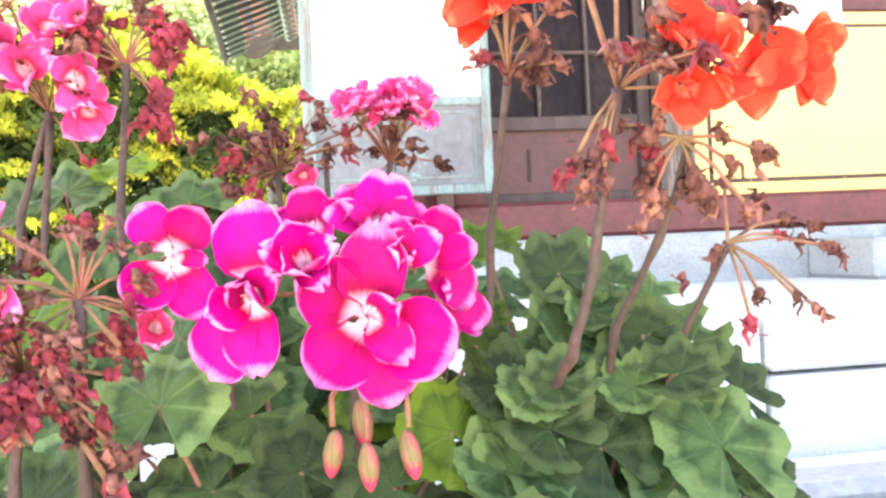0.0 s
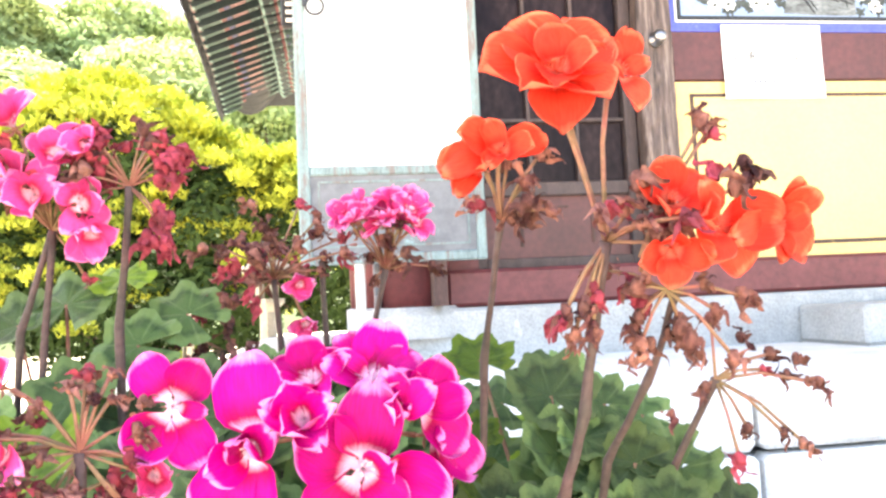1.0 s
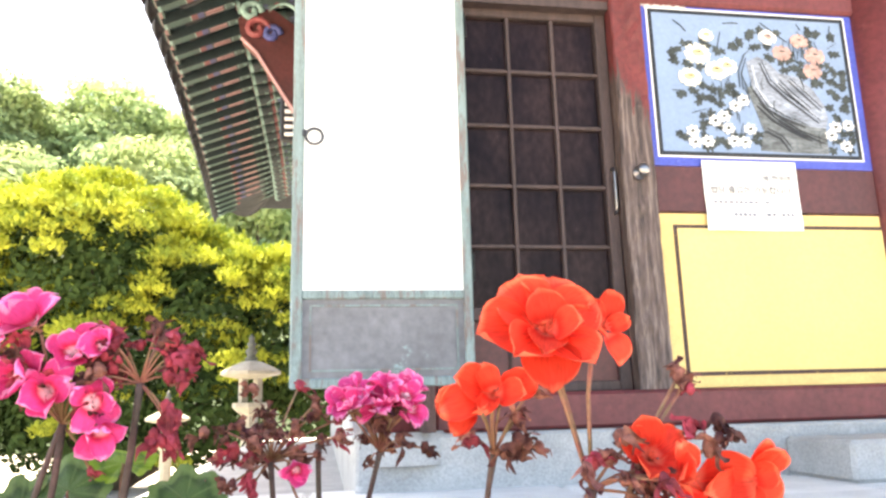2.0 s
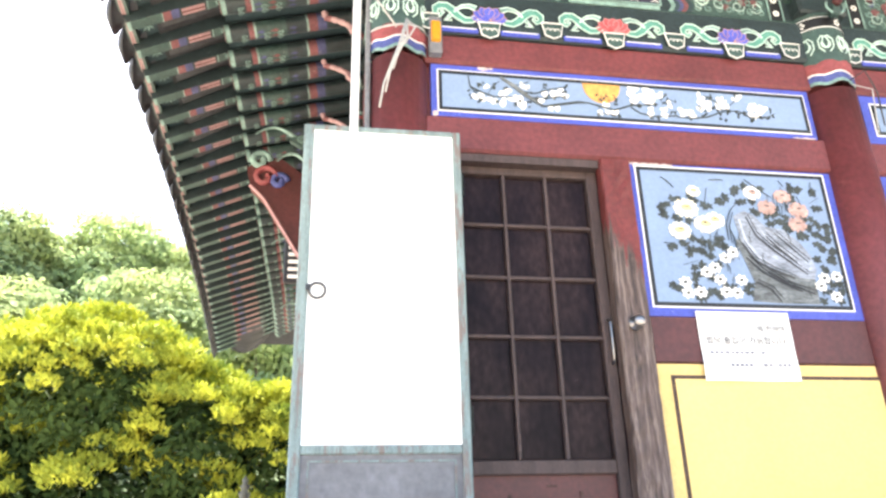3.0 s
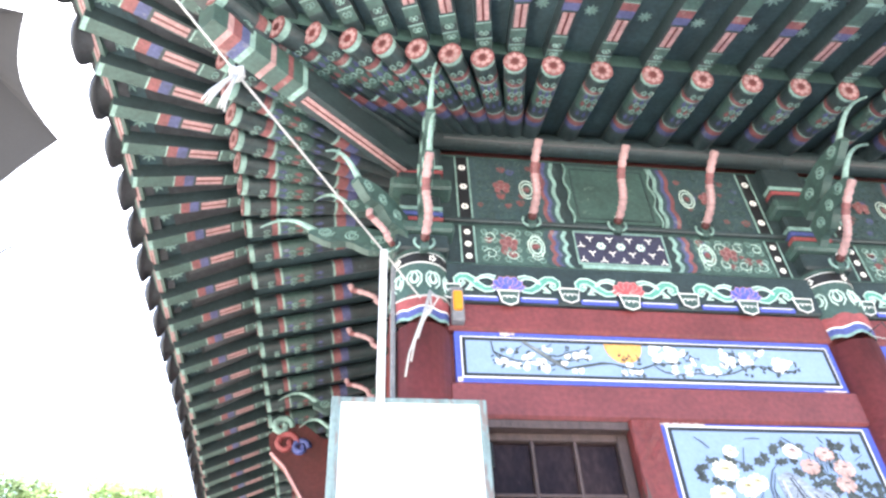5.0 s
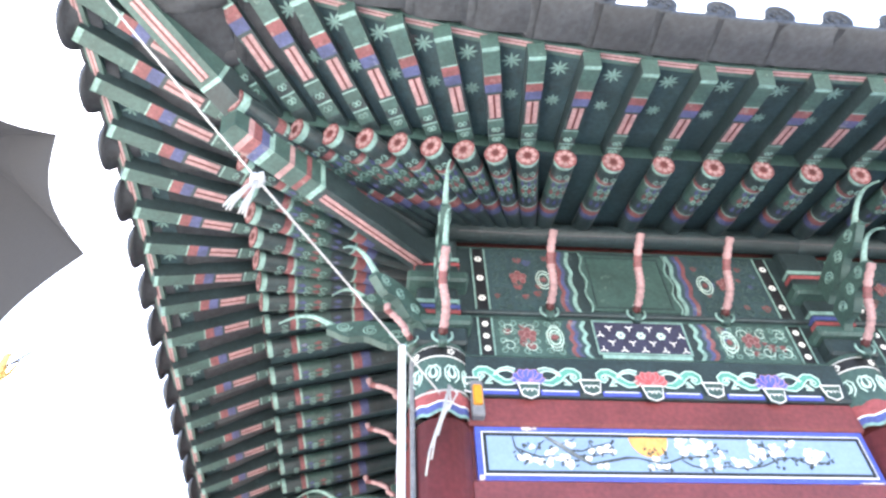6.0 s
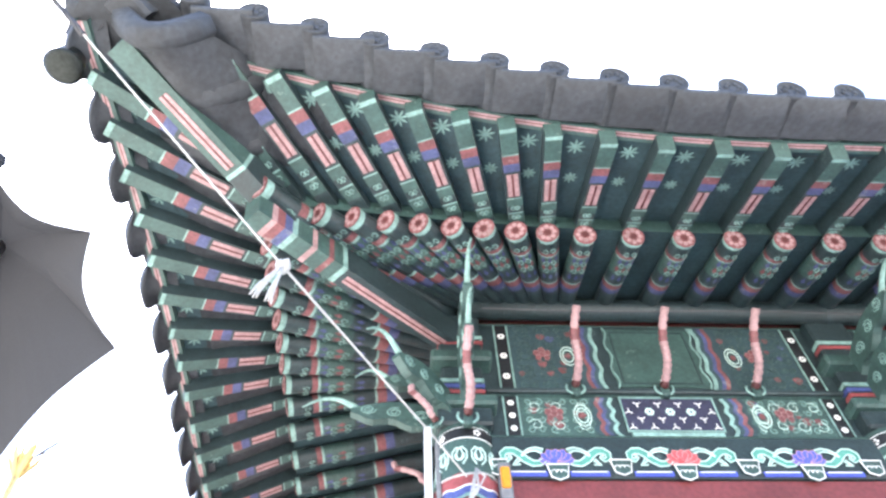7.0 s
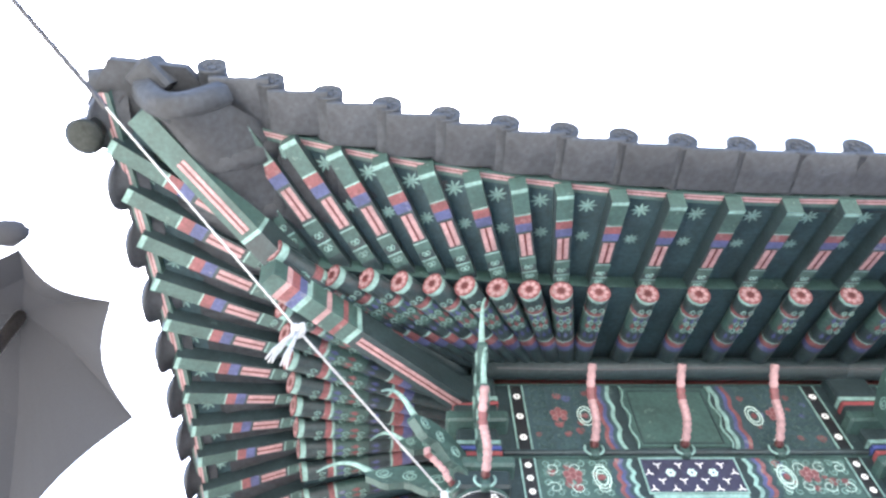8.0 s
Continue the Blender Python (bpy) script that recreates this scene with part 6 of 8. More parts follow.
for i in range(6):
    a, b = Vector(ring_[i]), Vector(ring_[(i + 1) % 6])
    sag = 0.041 if i in (0, 1) else 0.02
    nseg = 8
    edge = []
    for k in range(nseg + 1):
        t = k / nseg
        p = a.lerp(b, t)
        inn = (apex - p)
        inn.z = 0
        edge.append(p + inn.normalized() * sag * 4 * t * (1 - t))
    for k in range(nseg):
        mb.add([apex, apex.lerp(edge[k], 0.5) + Vector((0, 0, 0.02)), apex.lerp(edge[k + 1], 0.5) + Vector((0, 0, 0.02))], [(0, 1, 2)])
        mb.add([apex.lerp(edge[k], 0.5) + Vector((0, 0, 0.02)), edge[k], edge[k + 1], apex.lerp(edge[k + 1], 0.5) + Vector((0, 0, 0.02))], [(0, 1, 2, 3)])
part("canopy", mb, M_FABRIC, pc, smooth=True)
part("gathered_cloth", MB().blob((0.035, -0.16, 0.115), 0.035, rk, 0, (1.2, 0.8, 0.9), 10, 6, 0.1), M_FABRIC, pc, "gathered roll of cloth", True)
part("pole", MB().tube([apex, (-0.05, 0.08, -2.5)], 0.014, 10), M_STEEL, pc, smooth=True)
part("base", MB().lathe([(0.16, -2.52), (0.16, -2.46), (0.05, -2.42)], (-0.05, 0.08, 0), 20), M_CONC, pc)
gs = thing("straw_tuft", "golden straw tuft with thin wires on a bamboo stick", "ornament", at=(-2.51, -0.52, 2.94))
mb = MB()
for i in range(26):
    a, r = rk.uniform(0, 6.28), rk.uniform(0.01, 0.045)
    mb.tube([(0, 0, -0.06), (r * math.cos(a), r * math.sin(a), 0.02), (r * 1.3 * math.cos(a), r * 1.3 * math.sin(a), 0.06)], [0.008, 0.007, 0.003], 5)
part("tuft", mb, M_STRAW, gs)
mb = MB()
for i in range(3):
    mb.tube([(0.02, 0, 0.03), (0.08 + 0.03 * i, -0.02 * i, 0.07 + 0.02 * i), (0.15, -0.04 * i, 0.05 + 0.04 * i)], 0.0025, 4)
part("thin_wire", mb, M_WIRE, gs)
part("stick", MB().tube([(0, 0, 0), (0, 0, -2.94)], 0.014, 8), M_STRAW, gs, smooth=True)

# ---- foliage ----


def leaf_cloud(mb, c, rad, n, size, rnd, up=0.3):
    """Many small folded leaves in an uneven shell round c."""
    c = Vector(c)
    for _ in range(n):
        d = Vector((rnd.gauss(0, 1), rnd.gauss(0, 1), rnd.gauss(0.15, 1))).normalized()
        q = rnd.uniform(0.72, 1.08)
        p = c + Vector((d.x * rad[0], d.y * rad[1], d.z * rad[2])) * q
        nrm = (d + Vector((rnd.uniform(-.6, .6), rnd.uniform(-.6, .6), rnd.uniform(-.2, .9)))).normalized()
        t = nrm.orthogonal().normalized()
        t = (Matrix.Rotation(rnd.uniform(0, 6.28), 3, nrm) @ t).normalized()
        b = nrm.cross(t)
        s = size * rnd.uniform(0.6, 1.3)
        mb.add([p - t * s, p + b * s * 0.45 + nrm * s * 0.1, p + t * s, p - b * s * 0.45 + nrm * s * 0.1], [(0, 1, 2), (0, 2, 3)])


def shrub(name, label, base, lobes, n, size, m, seed, cat_, shell=1.0, pads=22):
    rnd = random.Random(seed)
    o = thing(name, label, cat_, at=(0, 0, 0))
    tk = MB()
    b = Vector(base)
    for c, r in lobes:
        c = Vector(c)
        mid = b.lerp(c, 0.5) + Vector((rnd.uniform(-.1, .1), rnd.uniform(-.1, .1), 0.1))
        w = 0.02 + 0.05 * max(r)
        tk.tube([b, mid, c], [w * 1.5, w, w * 0.3], 7)
    part("trunk", tk, M_BARK, o, smooth=True)
    cr = MB()
    for c, r in lobes:
        k = int(n * (r[0] * r[2]))
        leaf_cloud(cr, c, [q * (0.9 if shell < 1 else 1.0) for q in r], int(k * shell), size, rnd)
        leaf_cloud(cr, c, [q * 0.72 for q in r], k // 2, size * 1.5, rnd)
        for _ in range(pads):
            d = Vector((rnd.gauss(0, 1), rnd.gauss(0, 1), rnd.gauss(0.4, 1))).normalized()
            cc = Vector(c) + Vector((d.x * r[0], d.y * r[1], d.z * r[2])) * 0.95
            rr = max(r) * rnd.uniform(0.22, 0.42)
            leaf_cloud(cr, cc, (rr, rr, rr * 0.34), int(k * 0.07), size * 0.9, rnd)
    part("crown", cr, m, o)
    return o


def tuft(mb, c, r, n, size, rnd):
    """A cushion of short upright shoots, each with a few narrow leaves."""
    for _ in range(n):
        a, q = rnd.uniform(0, 6.283), math.sqrt(rnd.random())
        p = Vector(c) + Vector((r * q * math.cos(a), r * q * math.sin(a), r * 0.62 * (1 - q * q) + rnd.uniform(-0.12, 0.06) * r))
        axis = Vector((0.55 * q * math.cos(a) + rnd.gauss(0, 0.25), 0.55 * q * math.sin(a) + rnd.gauss(0, 0.25), 1)).normalized()
        for k in range(4):
            s = size * rnd.uniform(0.6, 1.2)
            t = (axis * rnd.uniform(0.4, 1.0) + Vector((rnd.gauss(0, 0.7), rnd.gauss(0, 0.7), 0.1))).normalized()
            sd_ = t.cross(Vector((rnd.gauss(0, 1), rnd.gauss(0, 1), rnd.gauss(0, 1)))).normalized() * s * 0.34
            b = p + axis * size * 0.5 * k
            mb.add([b, b + t * s * 0.7 + sd_, b + t * s * 1.5, b + t * s * 0.7 - sd_], [(0, 1, 2, 3)])


def garden_bush():
    rnd = random.Random(21)
    o = thing("garden_bush", "large clipped bush, sunlit top and shaded gaps put into its leaf colours", "bush")
    lobes = [((-6.6, 10.6, 2.05), (1.7, 1.3, 1.55)), ((-5.0, 10.4, 3.55), (1.75, 1.4, 1.45)), ((-4.9, 10.4, 1.4), (2.0, 1.4, 1.5)), ((-3.2, 10.4, 2.6), (1.1, 1.1, 1.5)), ((-3.1, 10.2, 1.2), (1.2, 1.1, 1.3)), ((-8.1, 11.1, 3.0), (1.8, 1.3, 1.9)), ((-2.0, 10.6, 2.3), (0.85, 0.9, 1.5)), ((-1.2, 10.8, 1.6), (0.9, 0.9, 1.6))]
    base = Vector((-4.5, 10.6, 0))
    tk, inner, cr = MB(), MB(), MB()
    for c, r in lobes:
        c = Vector(c)
        tk.tube([base, base.lerp(c, 0.5) + Vector((0, 0, 0.1)), c], [0.12, 0.08, 0.03], 7)
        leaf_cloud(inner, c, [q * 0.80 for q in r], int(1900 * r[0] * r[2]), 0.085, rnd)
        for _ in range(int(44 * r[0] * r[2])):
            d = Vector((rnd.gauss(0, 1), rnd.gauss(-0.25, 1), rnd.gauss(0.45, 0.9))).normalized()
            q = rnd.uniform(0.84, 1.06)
            # bright-coloured shoots layer the top; the bare flanks below carry shade as dark leaf colour
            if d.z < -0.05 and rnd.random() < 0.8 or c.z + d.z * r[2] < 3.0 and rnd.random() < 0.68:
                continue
            cc = c + Vector((d.x * r[0], d.y * r[1], d.z * r[2])) * q
            rr = rnd.uniform(0.16, 0.36)
            tuft(cr, cc, rr, int(820 * rr * rr) + 12, 0.068, rnd)
    part("trunk", tk, M_BARK, o, smooth=True)
    part("inner_leaves", inner, M_BUSHIN, o, "inner bush leaves, shade put into their dark colour")
    part("crown", cr, M_BUSH, o, "yellow-green shoots, sunlight put into their bright colour")


garden_bush()
rt = random.Random(33)
for i in range(34):
    x = -64 + i * 2.0 + rt.uniform(-1, 1)
    y = 47 + rt.uniform(-3, 5)
    h = 19.0 + 0.15 * min(max(x + 28, 0), 20) + 0.5 * math.sin(i * 0.9) + rt.uniform(-0.6, 0.6)
    if i % 3 == 0:
        y, h = y - 16, h * 0.58
    lob = []
    for k in range(6):
        lob.append(((x + rt.uniform(-2, 2), y + rt.uniform(-2, 2), h - 3.0 * k / 2 + rt.uniform(-1, 1)), (rt.uniform(1.9, 3.4), rt.uniform(1.5, 2.4), rt.uniform(1.3, 2.2))))
    shrub("hill_tree", "broadleaf tree on the wooded hill behind the yard", (x, y, h - 11), lob, 150, 0.21, M_TREE, 100 + i, "tree")
hl = MB()
vs, k = [], 30
for j in range(12):
    for i in range(k):
        x, y = -110 + i * 6, 22 + j * 7
        z = 17.0 * (1 - math.exp(-max(0, y - 22) / 18)) * (1.0 if x < -5 else math.exp(-(x + 5) / 40)) + noise.noise(Vector((x * 0.05, y * 0.05, 3))) * 1.5
        vs.append((x, y, z - (0.6 if j == 0 else 0)))
hl.add(vs, [(j * k + i, j * k + i + 1, (j + 1) * k + i + 1, (j + 1) * k + i) for j in range(11) for i in range(k - 1)])
solid("hillside", hl, mat("wooded_slope", (0.045, 0.075, 0.025), 0.95, 0.5, 0.5, 0.5, 3), "green wooded hillside rising behind the hall", "hill", kind="structure", smooth=True)


M_LANT = mat("lantern_granite", (0.36, 0.34, 0.28), 0.9, 0.25, 8, 0.35, 120, wear=((0.22, 0.22, 0.19), 7, 0.6))
M_LANTD = mat("lichened_granite", (0.13, 0.14, 0.12), 0.9, 0.35, 12, 0.35, 120)


def lantern(x, y, s):
    o = thing("stone_lantern", "small pale granite lantern with a round roof", "stone lantern", "stone lanterns", at=(x, y, 0))
    part("shaft", MB().lathe([(0.22, 0), (0.22, 0.12), (0.10, 0.2), (0.09, 1.05), (0.20, 1.15), (0.20, 1.2)], seg=8), M_LANT, o)
    for k in range(4):
        part("light_box_post", MB().box(-0.035, 0.035, -0.035, 0.035, 1.2, 1.48, c=0.006), M_LANT, o, m=pose(0, 0, 0, 0, 0, 45 + 90 * k) @ pose(0.115, 0, 0))
    part("roof", MB().lathe([(0.14, 1.47), (0.34, 1.515), (0.345, 1.55), (0.26, 1.60), (0.14, 1.655), (0.06, 1.68)], seg=8), M_LANT, o, "eight-sided stone roof")
    part("finial", MB().lathe([(0.065, 1.68), (0.075, 1.71), (0.045, 1.73), (0.06, 1.77), (0.066, 1.80), (0.035, 1.825), (0.05, 1.86), (0.052, 1.88), (0.025, 1.90), (0.034, 1.94), (0.006, 1.99)], seg=12), M_LANTD, o, "weathered grey tiered finial", smooth=True)
    o.scale = (s, s, s)


lantern(-2.07, 7.0, 1.06)
lantern(-2.95, 6.6, 0.72)

# ---- planter with geraniums ----
pl = thing("planter", "long grey concrete planter filled with dark soil", "planter")
PX0, PX1, PY0, PY1, PZ = -2.3, 0.25, -2.28, -1.66, 0.80
part("planter_wall", MB().box(PX0, PX1, PY0, PY0 + 0.06, -0.02, PZ, c=0.012), M_CONC, pl)
part("planter_wall", MB().box(PX0, PX1, PY1 - 0.06, PY1, -0.02, PZ, c=0.012), M_CONC, pl)
part("planter_wall", MB().box(PX0, PX0 + 0.06, PY0 + 0.06, PY1 - 0.06, -0.02, PZ, c=0.012), M_CONC, pl)
part("planter_wall", MB().box(PX1 - 0.06, PX1, PY0 + 0.06, PY1 - 0.06, -0.02, PZ, c=0.012), M_CONC, pl)
so = MB()
rsn = random.Random(2)
vs = [(PX0 + 0.06 + (PX1 - PX0 - 0.12) * i / 40, PY0 + 0.06 + (PY1 - PY0 - 0.12) * j / 10, 0.76 + rsn.uniform(-.012, .012)) for j in range(11) for i in range(41)]
so.add(vs, [(j * 41 + i, j * 41 + i + 1, (j + 1) * 41 + i + 1, (j + 1) * 41 + i) for j in range(10) for i in range(40)])
part("soil", so, M_SOIL, pl, "dark crumbly soil", True)

rf = random.Random(17)


def leaf_mesh(seed, cup, fold):
    """A round scalloped geranium leaf of radius 1, stalk at the origin, upper side +z."""
    rnd = random.Random(seed)
    na, nr = 56, 6
    vs, fs, uvs = [(0, 0, 0)], [], [(0.5, 0)]
    ph = rnd.uniform(0, 6)
    for i in range(1, nr + 1):
        r0 = i / nr
        for k in range(na + 1):
            th = radians(-72 + 324 * k / na)          # gap at the back for the notch
            lobe = 0.74 + 0.20 * abs(math.cos(th * 3.5 + 0.4)) ** 0.7 + 0.028 * math.cos(th * 22 + ph)
            r = r0 * (1 + (lobe - 1) * r0)
            pleat = 0.085 * math.asin(0.97 * math.cos(th * 7 + 0.8)) * r ** 1.4
            z = cup * r * r + pleat + 0.06 * math.sin(th * 3 + ph) * r ** 3 + fold * abs(math.cos(th)) * r
            z += 0.03 * math.sin(th * 12 + ph * 2) * max(0, r0 - 0.7)
            vs.append((r * math.cos(th), r * math.sin(th), z))
            uvs.append((k / na, r0))
    q = na + 1
    fs += [(0, 1 + k, 2 + k) for k in range(na)]
    fs += [(1 + i * q + k, 1 + (i + 1) * q + k, 2 + (i + 1) * q + k, 2 + i * q + k) for i in range(nr - 1) for k in range(na)]
    mb = MB()
    mb.add(vs, fs, 0, uvs)
    return mb


def leaf_material(name, c_in, c_out, c_zone, vein, trans):
    """Green blade with a dusky ring zone and pale radiating veins, drawn in the leaf's own polar map."""
    m = bpy.data.materials.new(name)
    m.use_nodes = True
    nt = m.node_tree
    N, L = nt.nodes, nt.links
    b = N["Principled BSDF"]
    tc = N.new("ShaderNodeTexCoord")
    sx = N.new("ShaderNodeSeparateXYZ")
    L.new(tc.outputs["UV"], sx.inputs["Vector"])
    cr = N.new("ShaderNodeValToRGB")
    el = cr.color_ramp.elements
    el[0].position, el[0].color = 0.0, (*c_in, 1)
    el[1].position, el[1].color = 1.0, (*c_out, 1)
    for p, c in ((0.45, c_in), (0.62, c_zone), (0.80, c_out)):
        e_ = el.new(p)
        e_.color = (*c, 1)
    nz = N.new("ShaderNodeTexNoise")
    nz.inputs["Scale"].default_value = 3.5
    nz.inputs["Detail"].default_value = 6
    L.new(tc.outputs["Object"], nz.inputs["Vector"])
    ad = N.new("ShaderNodeMath")
    ad.operation = 'MULTIPLY_ADD'
    ad.inputs[1].default_value = 0.5
    L.new(nz.outputs["Fac"], ad.inputs[0])
    sb = N.new("ShaderNodeMath")
    sb.operation = 'SUBTRACT'
    sb.inputs[1].default_value = 0.25
    L.new(sx.outputs["Y"], sb.inputs[0])
    L.new(sb.outputs["Value"], ad.inputs[2])
    L.new(ad.outputs["Value"], cr.inputs["Fac"])
    # veins
    mu = N.new("ShaderNodeMath")
    mu.operation = 'MULTIPLY'
    mu.inputs[1].default_value = 2 * math.pi * 6.3
    L.new(sx.outputs["X"], mu.inputs[0])
    co = N.new("ShaderNodeMath")
    co.operation = 'COSINE'
    L.new(mu.outputs["Value"], co.inputs[0])
    mr = N.new("ShaderNodeMapRange")
    mr.inputs["From Min"].default_value, mr.inputs["From Max"].default_value = 0.90, 1.0
    mr.inputs["To Max"].default_value = 0.28
    L.new(co.outputs["Value"], mr.inputs["Value"])
    mx = N.new("ShaderNodeMix")
    mx.data_type = 'RGBA'
    L.new(mr.outputs["Result"], mx.inputs[0])
    L.new(cr.outputs["Color"], mx.inputs[6])
    mx.inputs[7].default_value = (*vein, 1)
    oi = N.new("ShaderNodeObjectInfo")
    rr = N.new("ShaderNodeMapRange")
    rr.inputs["To Min"].default_value, rr.inputs["To Max"].default_value = 0.34, 1.35
    L.new(oi.outputs["Random"], rr.inputs["Value"])
    hs = N.new("ShaderNodeHueSaturation")
    L.new(rr.outputs["Result"], hs.inputs["Value"])
    L.new(mx.outputs[2], hs.inputs["Color"])
    L.new(hs.outputs["Color"], b.inputs["Base Color"])
    b.inputs["Roughness"].default_value = 0.6
    b.inputs["Specular IOR Level"].default_value = 0.25
    n2 = N.new("ShaderNodeTexNoise")
    n2.inputs["Scale"].default_value = 16
    n2.inputs["Detail"].default_value = 5
    L.new(tc.outputs["Object"], n2.inputs["Vector"])
    bp = N.new("ShaderNodeBump")
    bp.inputs["Strength"].default_value = 0.5
    bp.inputs["Distance"].default_value = 0.004
    L.new(n2.outputs["Fac"], bp.inputs["Height"])
    L.new(bp.outputs["Normal"], b.inputs["Normal"])
    t = N.new("ShaderNodeBsdfTranslucent")
    L.new(hs.outputs["Color"], t.inputs["Color"])
    ms = N.new("ShaderNodeMixShader")
    ms.inputs[0].default_value = trans
    L.new(b.outputs["BSDF"], ms.inputs[1])
    L.new(t.outputs["BSDF"], ms.inputs[2])
    L.new(ms.outputs["Shader"], N["Material Output"].inputs["Surface"])
    return m


G_LEAF = leaf_material("geranium_blade", (0.062, 0.116, 0.036), (0.120, 0.192, 0.066), (0.036, 0.074, 0.024), (0.20, 0.28, 0.13), 0.26)
G_YOUNG = leaf_material("young_geranium_blade", (0.095, 0.165, 0.016), (0.135, 0.215, 0.018), (0.055, 0.11, 0.014), (0.23, 0.32, 0.07), 0.38)
LEAVES = [[leaf_mesh(50 + i, c, f).mesh("leaf", m, True) for i, (c, f) in enumerate(((0.12, 0.05), (0.22, 0.0), (-0.10, 0.12), (0.05, -0.10), (0.18, 0.16)))] for m in (G_LEAF, G_YOUNG)]


def petal_mesh(seed, mat_, w, curl_, ruff):
    """A broad petal of length 1 along +y from its claw at the origin."""
    rnd = random.Random(seed)
    nu, nv = 8, 11
    ph = rnd.uniform(0, 6)
    vs, uvs = [], []
    for j in range(nv + 1):
        v = 1 - (1 - j / nv) ** 1.6
        disc = max(0.0, 1 - abs((v - 0.60) / 0.405) ** 2.5) ** 0.42 if v > 0.2 else 0.0
        half = max(w * disc * (1 + 0.035 * math.sin(11 * v + ph)), 0.05 + 0.09 * v if v < 0.35 else 0.0, 0.03)
        for i in range(nu + 1):
            u = 2 * i / nu - 1
            notch = 0.03 * (1 - abs(u)) * v ** 6
            z = curl_ * v * v + 0.46 * u * u * half + ruff * (math.sin(u * 4 + ph + v * 3) + 0.5 * math.sin(u * 9 + ph * 2)) * v * v
            vs.append((u * half, v - notch - 0.06 * u * u * v, z))
            uvs.append((i / nu, v))
    q = nu + 1
    mb = MB()
    mb.add(vs, [(j * q + i, j * q + i + 1, (j + 1) * q + i + 1, (j + 1) * q + i) for j in range(nv) for i in range(nu)], 0, uvs)
    return mb.mesh("petal", mat_, True)


PETALS = {}
for key, m in (("pink", P_PINK), ("red", P_RED), ("rose", P_ROSE)):
    PETALS[key] = [petal_mesh(70 + i, m, w, c, r) for i, (w, c, r) in enumerate(((0.36, -0.24, 0.085), (0.41, 0.14, 0.075), (0.33, 0.30, 0.08), (0.47, -0.16, 0.06), (0.22, 0.10, 0.05)))]


def centre_mesh(key):
    mb = MB()
    rnd = random.Random(5)
    mb.lathe([(0.02, -0.30), (0.05, -0.12), (0.07, 0.0), (0.03, 0.03)], seg=8, mi=1)
    def sprout(pts, radii, mi):
        o_ = len(mb.v)
        mb.tube(pts, radii, 5, mi)
        mb.f.append((16, o_, o_ + 1))
        mb.mi.append(mi)

    for k in range(9):
        a = 2 * math.pi * k / 9 + rnd.uniform(-.2, .2)
        r = rnd.uniform(0.05, 0.14)
        sprout([(0, 0, 0), (r * 0.5 * math.cos(a), r * 0.5 * math.sin(a), 0.15), (r * math.cos(a), r * math.sin(a), 0.30)], [0.012, 0.011, 0.017], 0)
    for k in range(5):
        a = 2 * math.pi * k / 5 + 0.6
        sprout([(0.04 * math.cos(a), 0.04 * math.sin(a), -0.05), (0.16 * math.cos(a), 0.16 * math.sin(a), -0.07), (0.27 * math.cos(a), 0.27 * math.sin(a), -0.03)], [0.03, 0.035, 0.006], 1)
    return mb.mesh("floret", [M_STAMENR if key == "red" else M_STAMEN, M_BUD], True)


CENTRE = {k: centre_mesh(k) for k in PETALS}


def frame_to(p, n, spin=0.0, s=1.0):
    n = Vector(n).normalized()
    ref = Vector((0, 0, 1)) if abs(n.z) < 0.92 else Vector((0, -1, 0))
    y = (ref - n * ref.dot(n)).normalized()
    x = y.cross(n).normalized()
    m = Matrix(((x.x, y.x, n.x, p[0]), (x.y, y.y, n.y, p[1]), (x.z, y.z, n.z, p[2]), (0, 0, 0, 1)))
    return m @ Matrix.Rotation(spin, 4, 'Z') @ Matrix.Diagonal((s, s, s, 1))


def floret(plant, p, n, size, key, spin=0.0, open_=20, petals=5, hub=None):
    """One bloom: a centre with stamens, and its petals as pieces of it."""
    f = part("floret", CENTRE[key], None, plant, m=frame_to(p, n, spin, size))
    for k in range(petals):
        a = 2 * math.pi * k / petals + rf.uniform(-0.22, 0.22) + (0.2 if k == 1 else -0.2 if k == 4 else 0)
        tilt = radians(open_ + rf.uniform(-22, 24))
        s = rf.uniform(0.85, 1.2)
        part("petal", rf.choice(PETALS[key][:4]), None, f, m=Matrix.Rotation(a, 4, 'Z') @ Matrix.Translation((0, 0.03, 0.012 * k)) @ Matrix.Rotation(tilt, 4, 'X') @ Matrix.Rotation(rf.uniform(-0.2, 0.2), 4, 'Y') @ Matrix.Diagonal((s, s, s, 1)))
    if hub is not None:
        a, b = Vector(hub), Vector(p) - Vector(n).normalized() * size * 0.3
        mid = a.lerp(b, 0.55) + Vector((rf.uniform(-.003, .003), rf.uniform(-.003, .003), 0.004))
        part("pedicel", MB().tube([a, mid, b], [0.0013, 0.0012, 0.0016], 6), M_PEDI, plant, smooth=True)
    return f


def bloom(plant, p, n, size, key, petals, hub=None):
    """A bloom whose petals differ: rows of turn from upright, length in metres, lift and petal shape."""
    f = floret(plant, p, n, size, key, 0.0, 0, 0, hub)
    for k, (a, ln, lift, w) in enumerate(petals):
        s = ln / size
        part("petal", PETALS[key][w], None, f, m=Matrix.Rotation(radians(a), 4, 'Z') @ Matrix.Translation((0, 0.02, 0.015 * k)) @ Matrix.Rotation(radians(lift), 4, 'X') @ Matrix.Rotation(rf.uniform(-0.15, 0.15), 4, 'Y') @ Matrix.Diagonal((s, s, s, 1)))
    return f


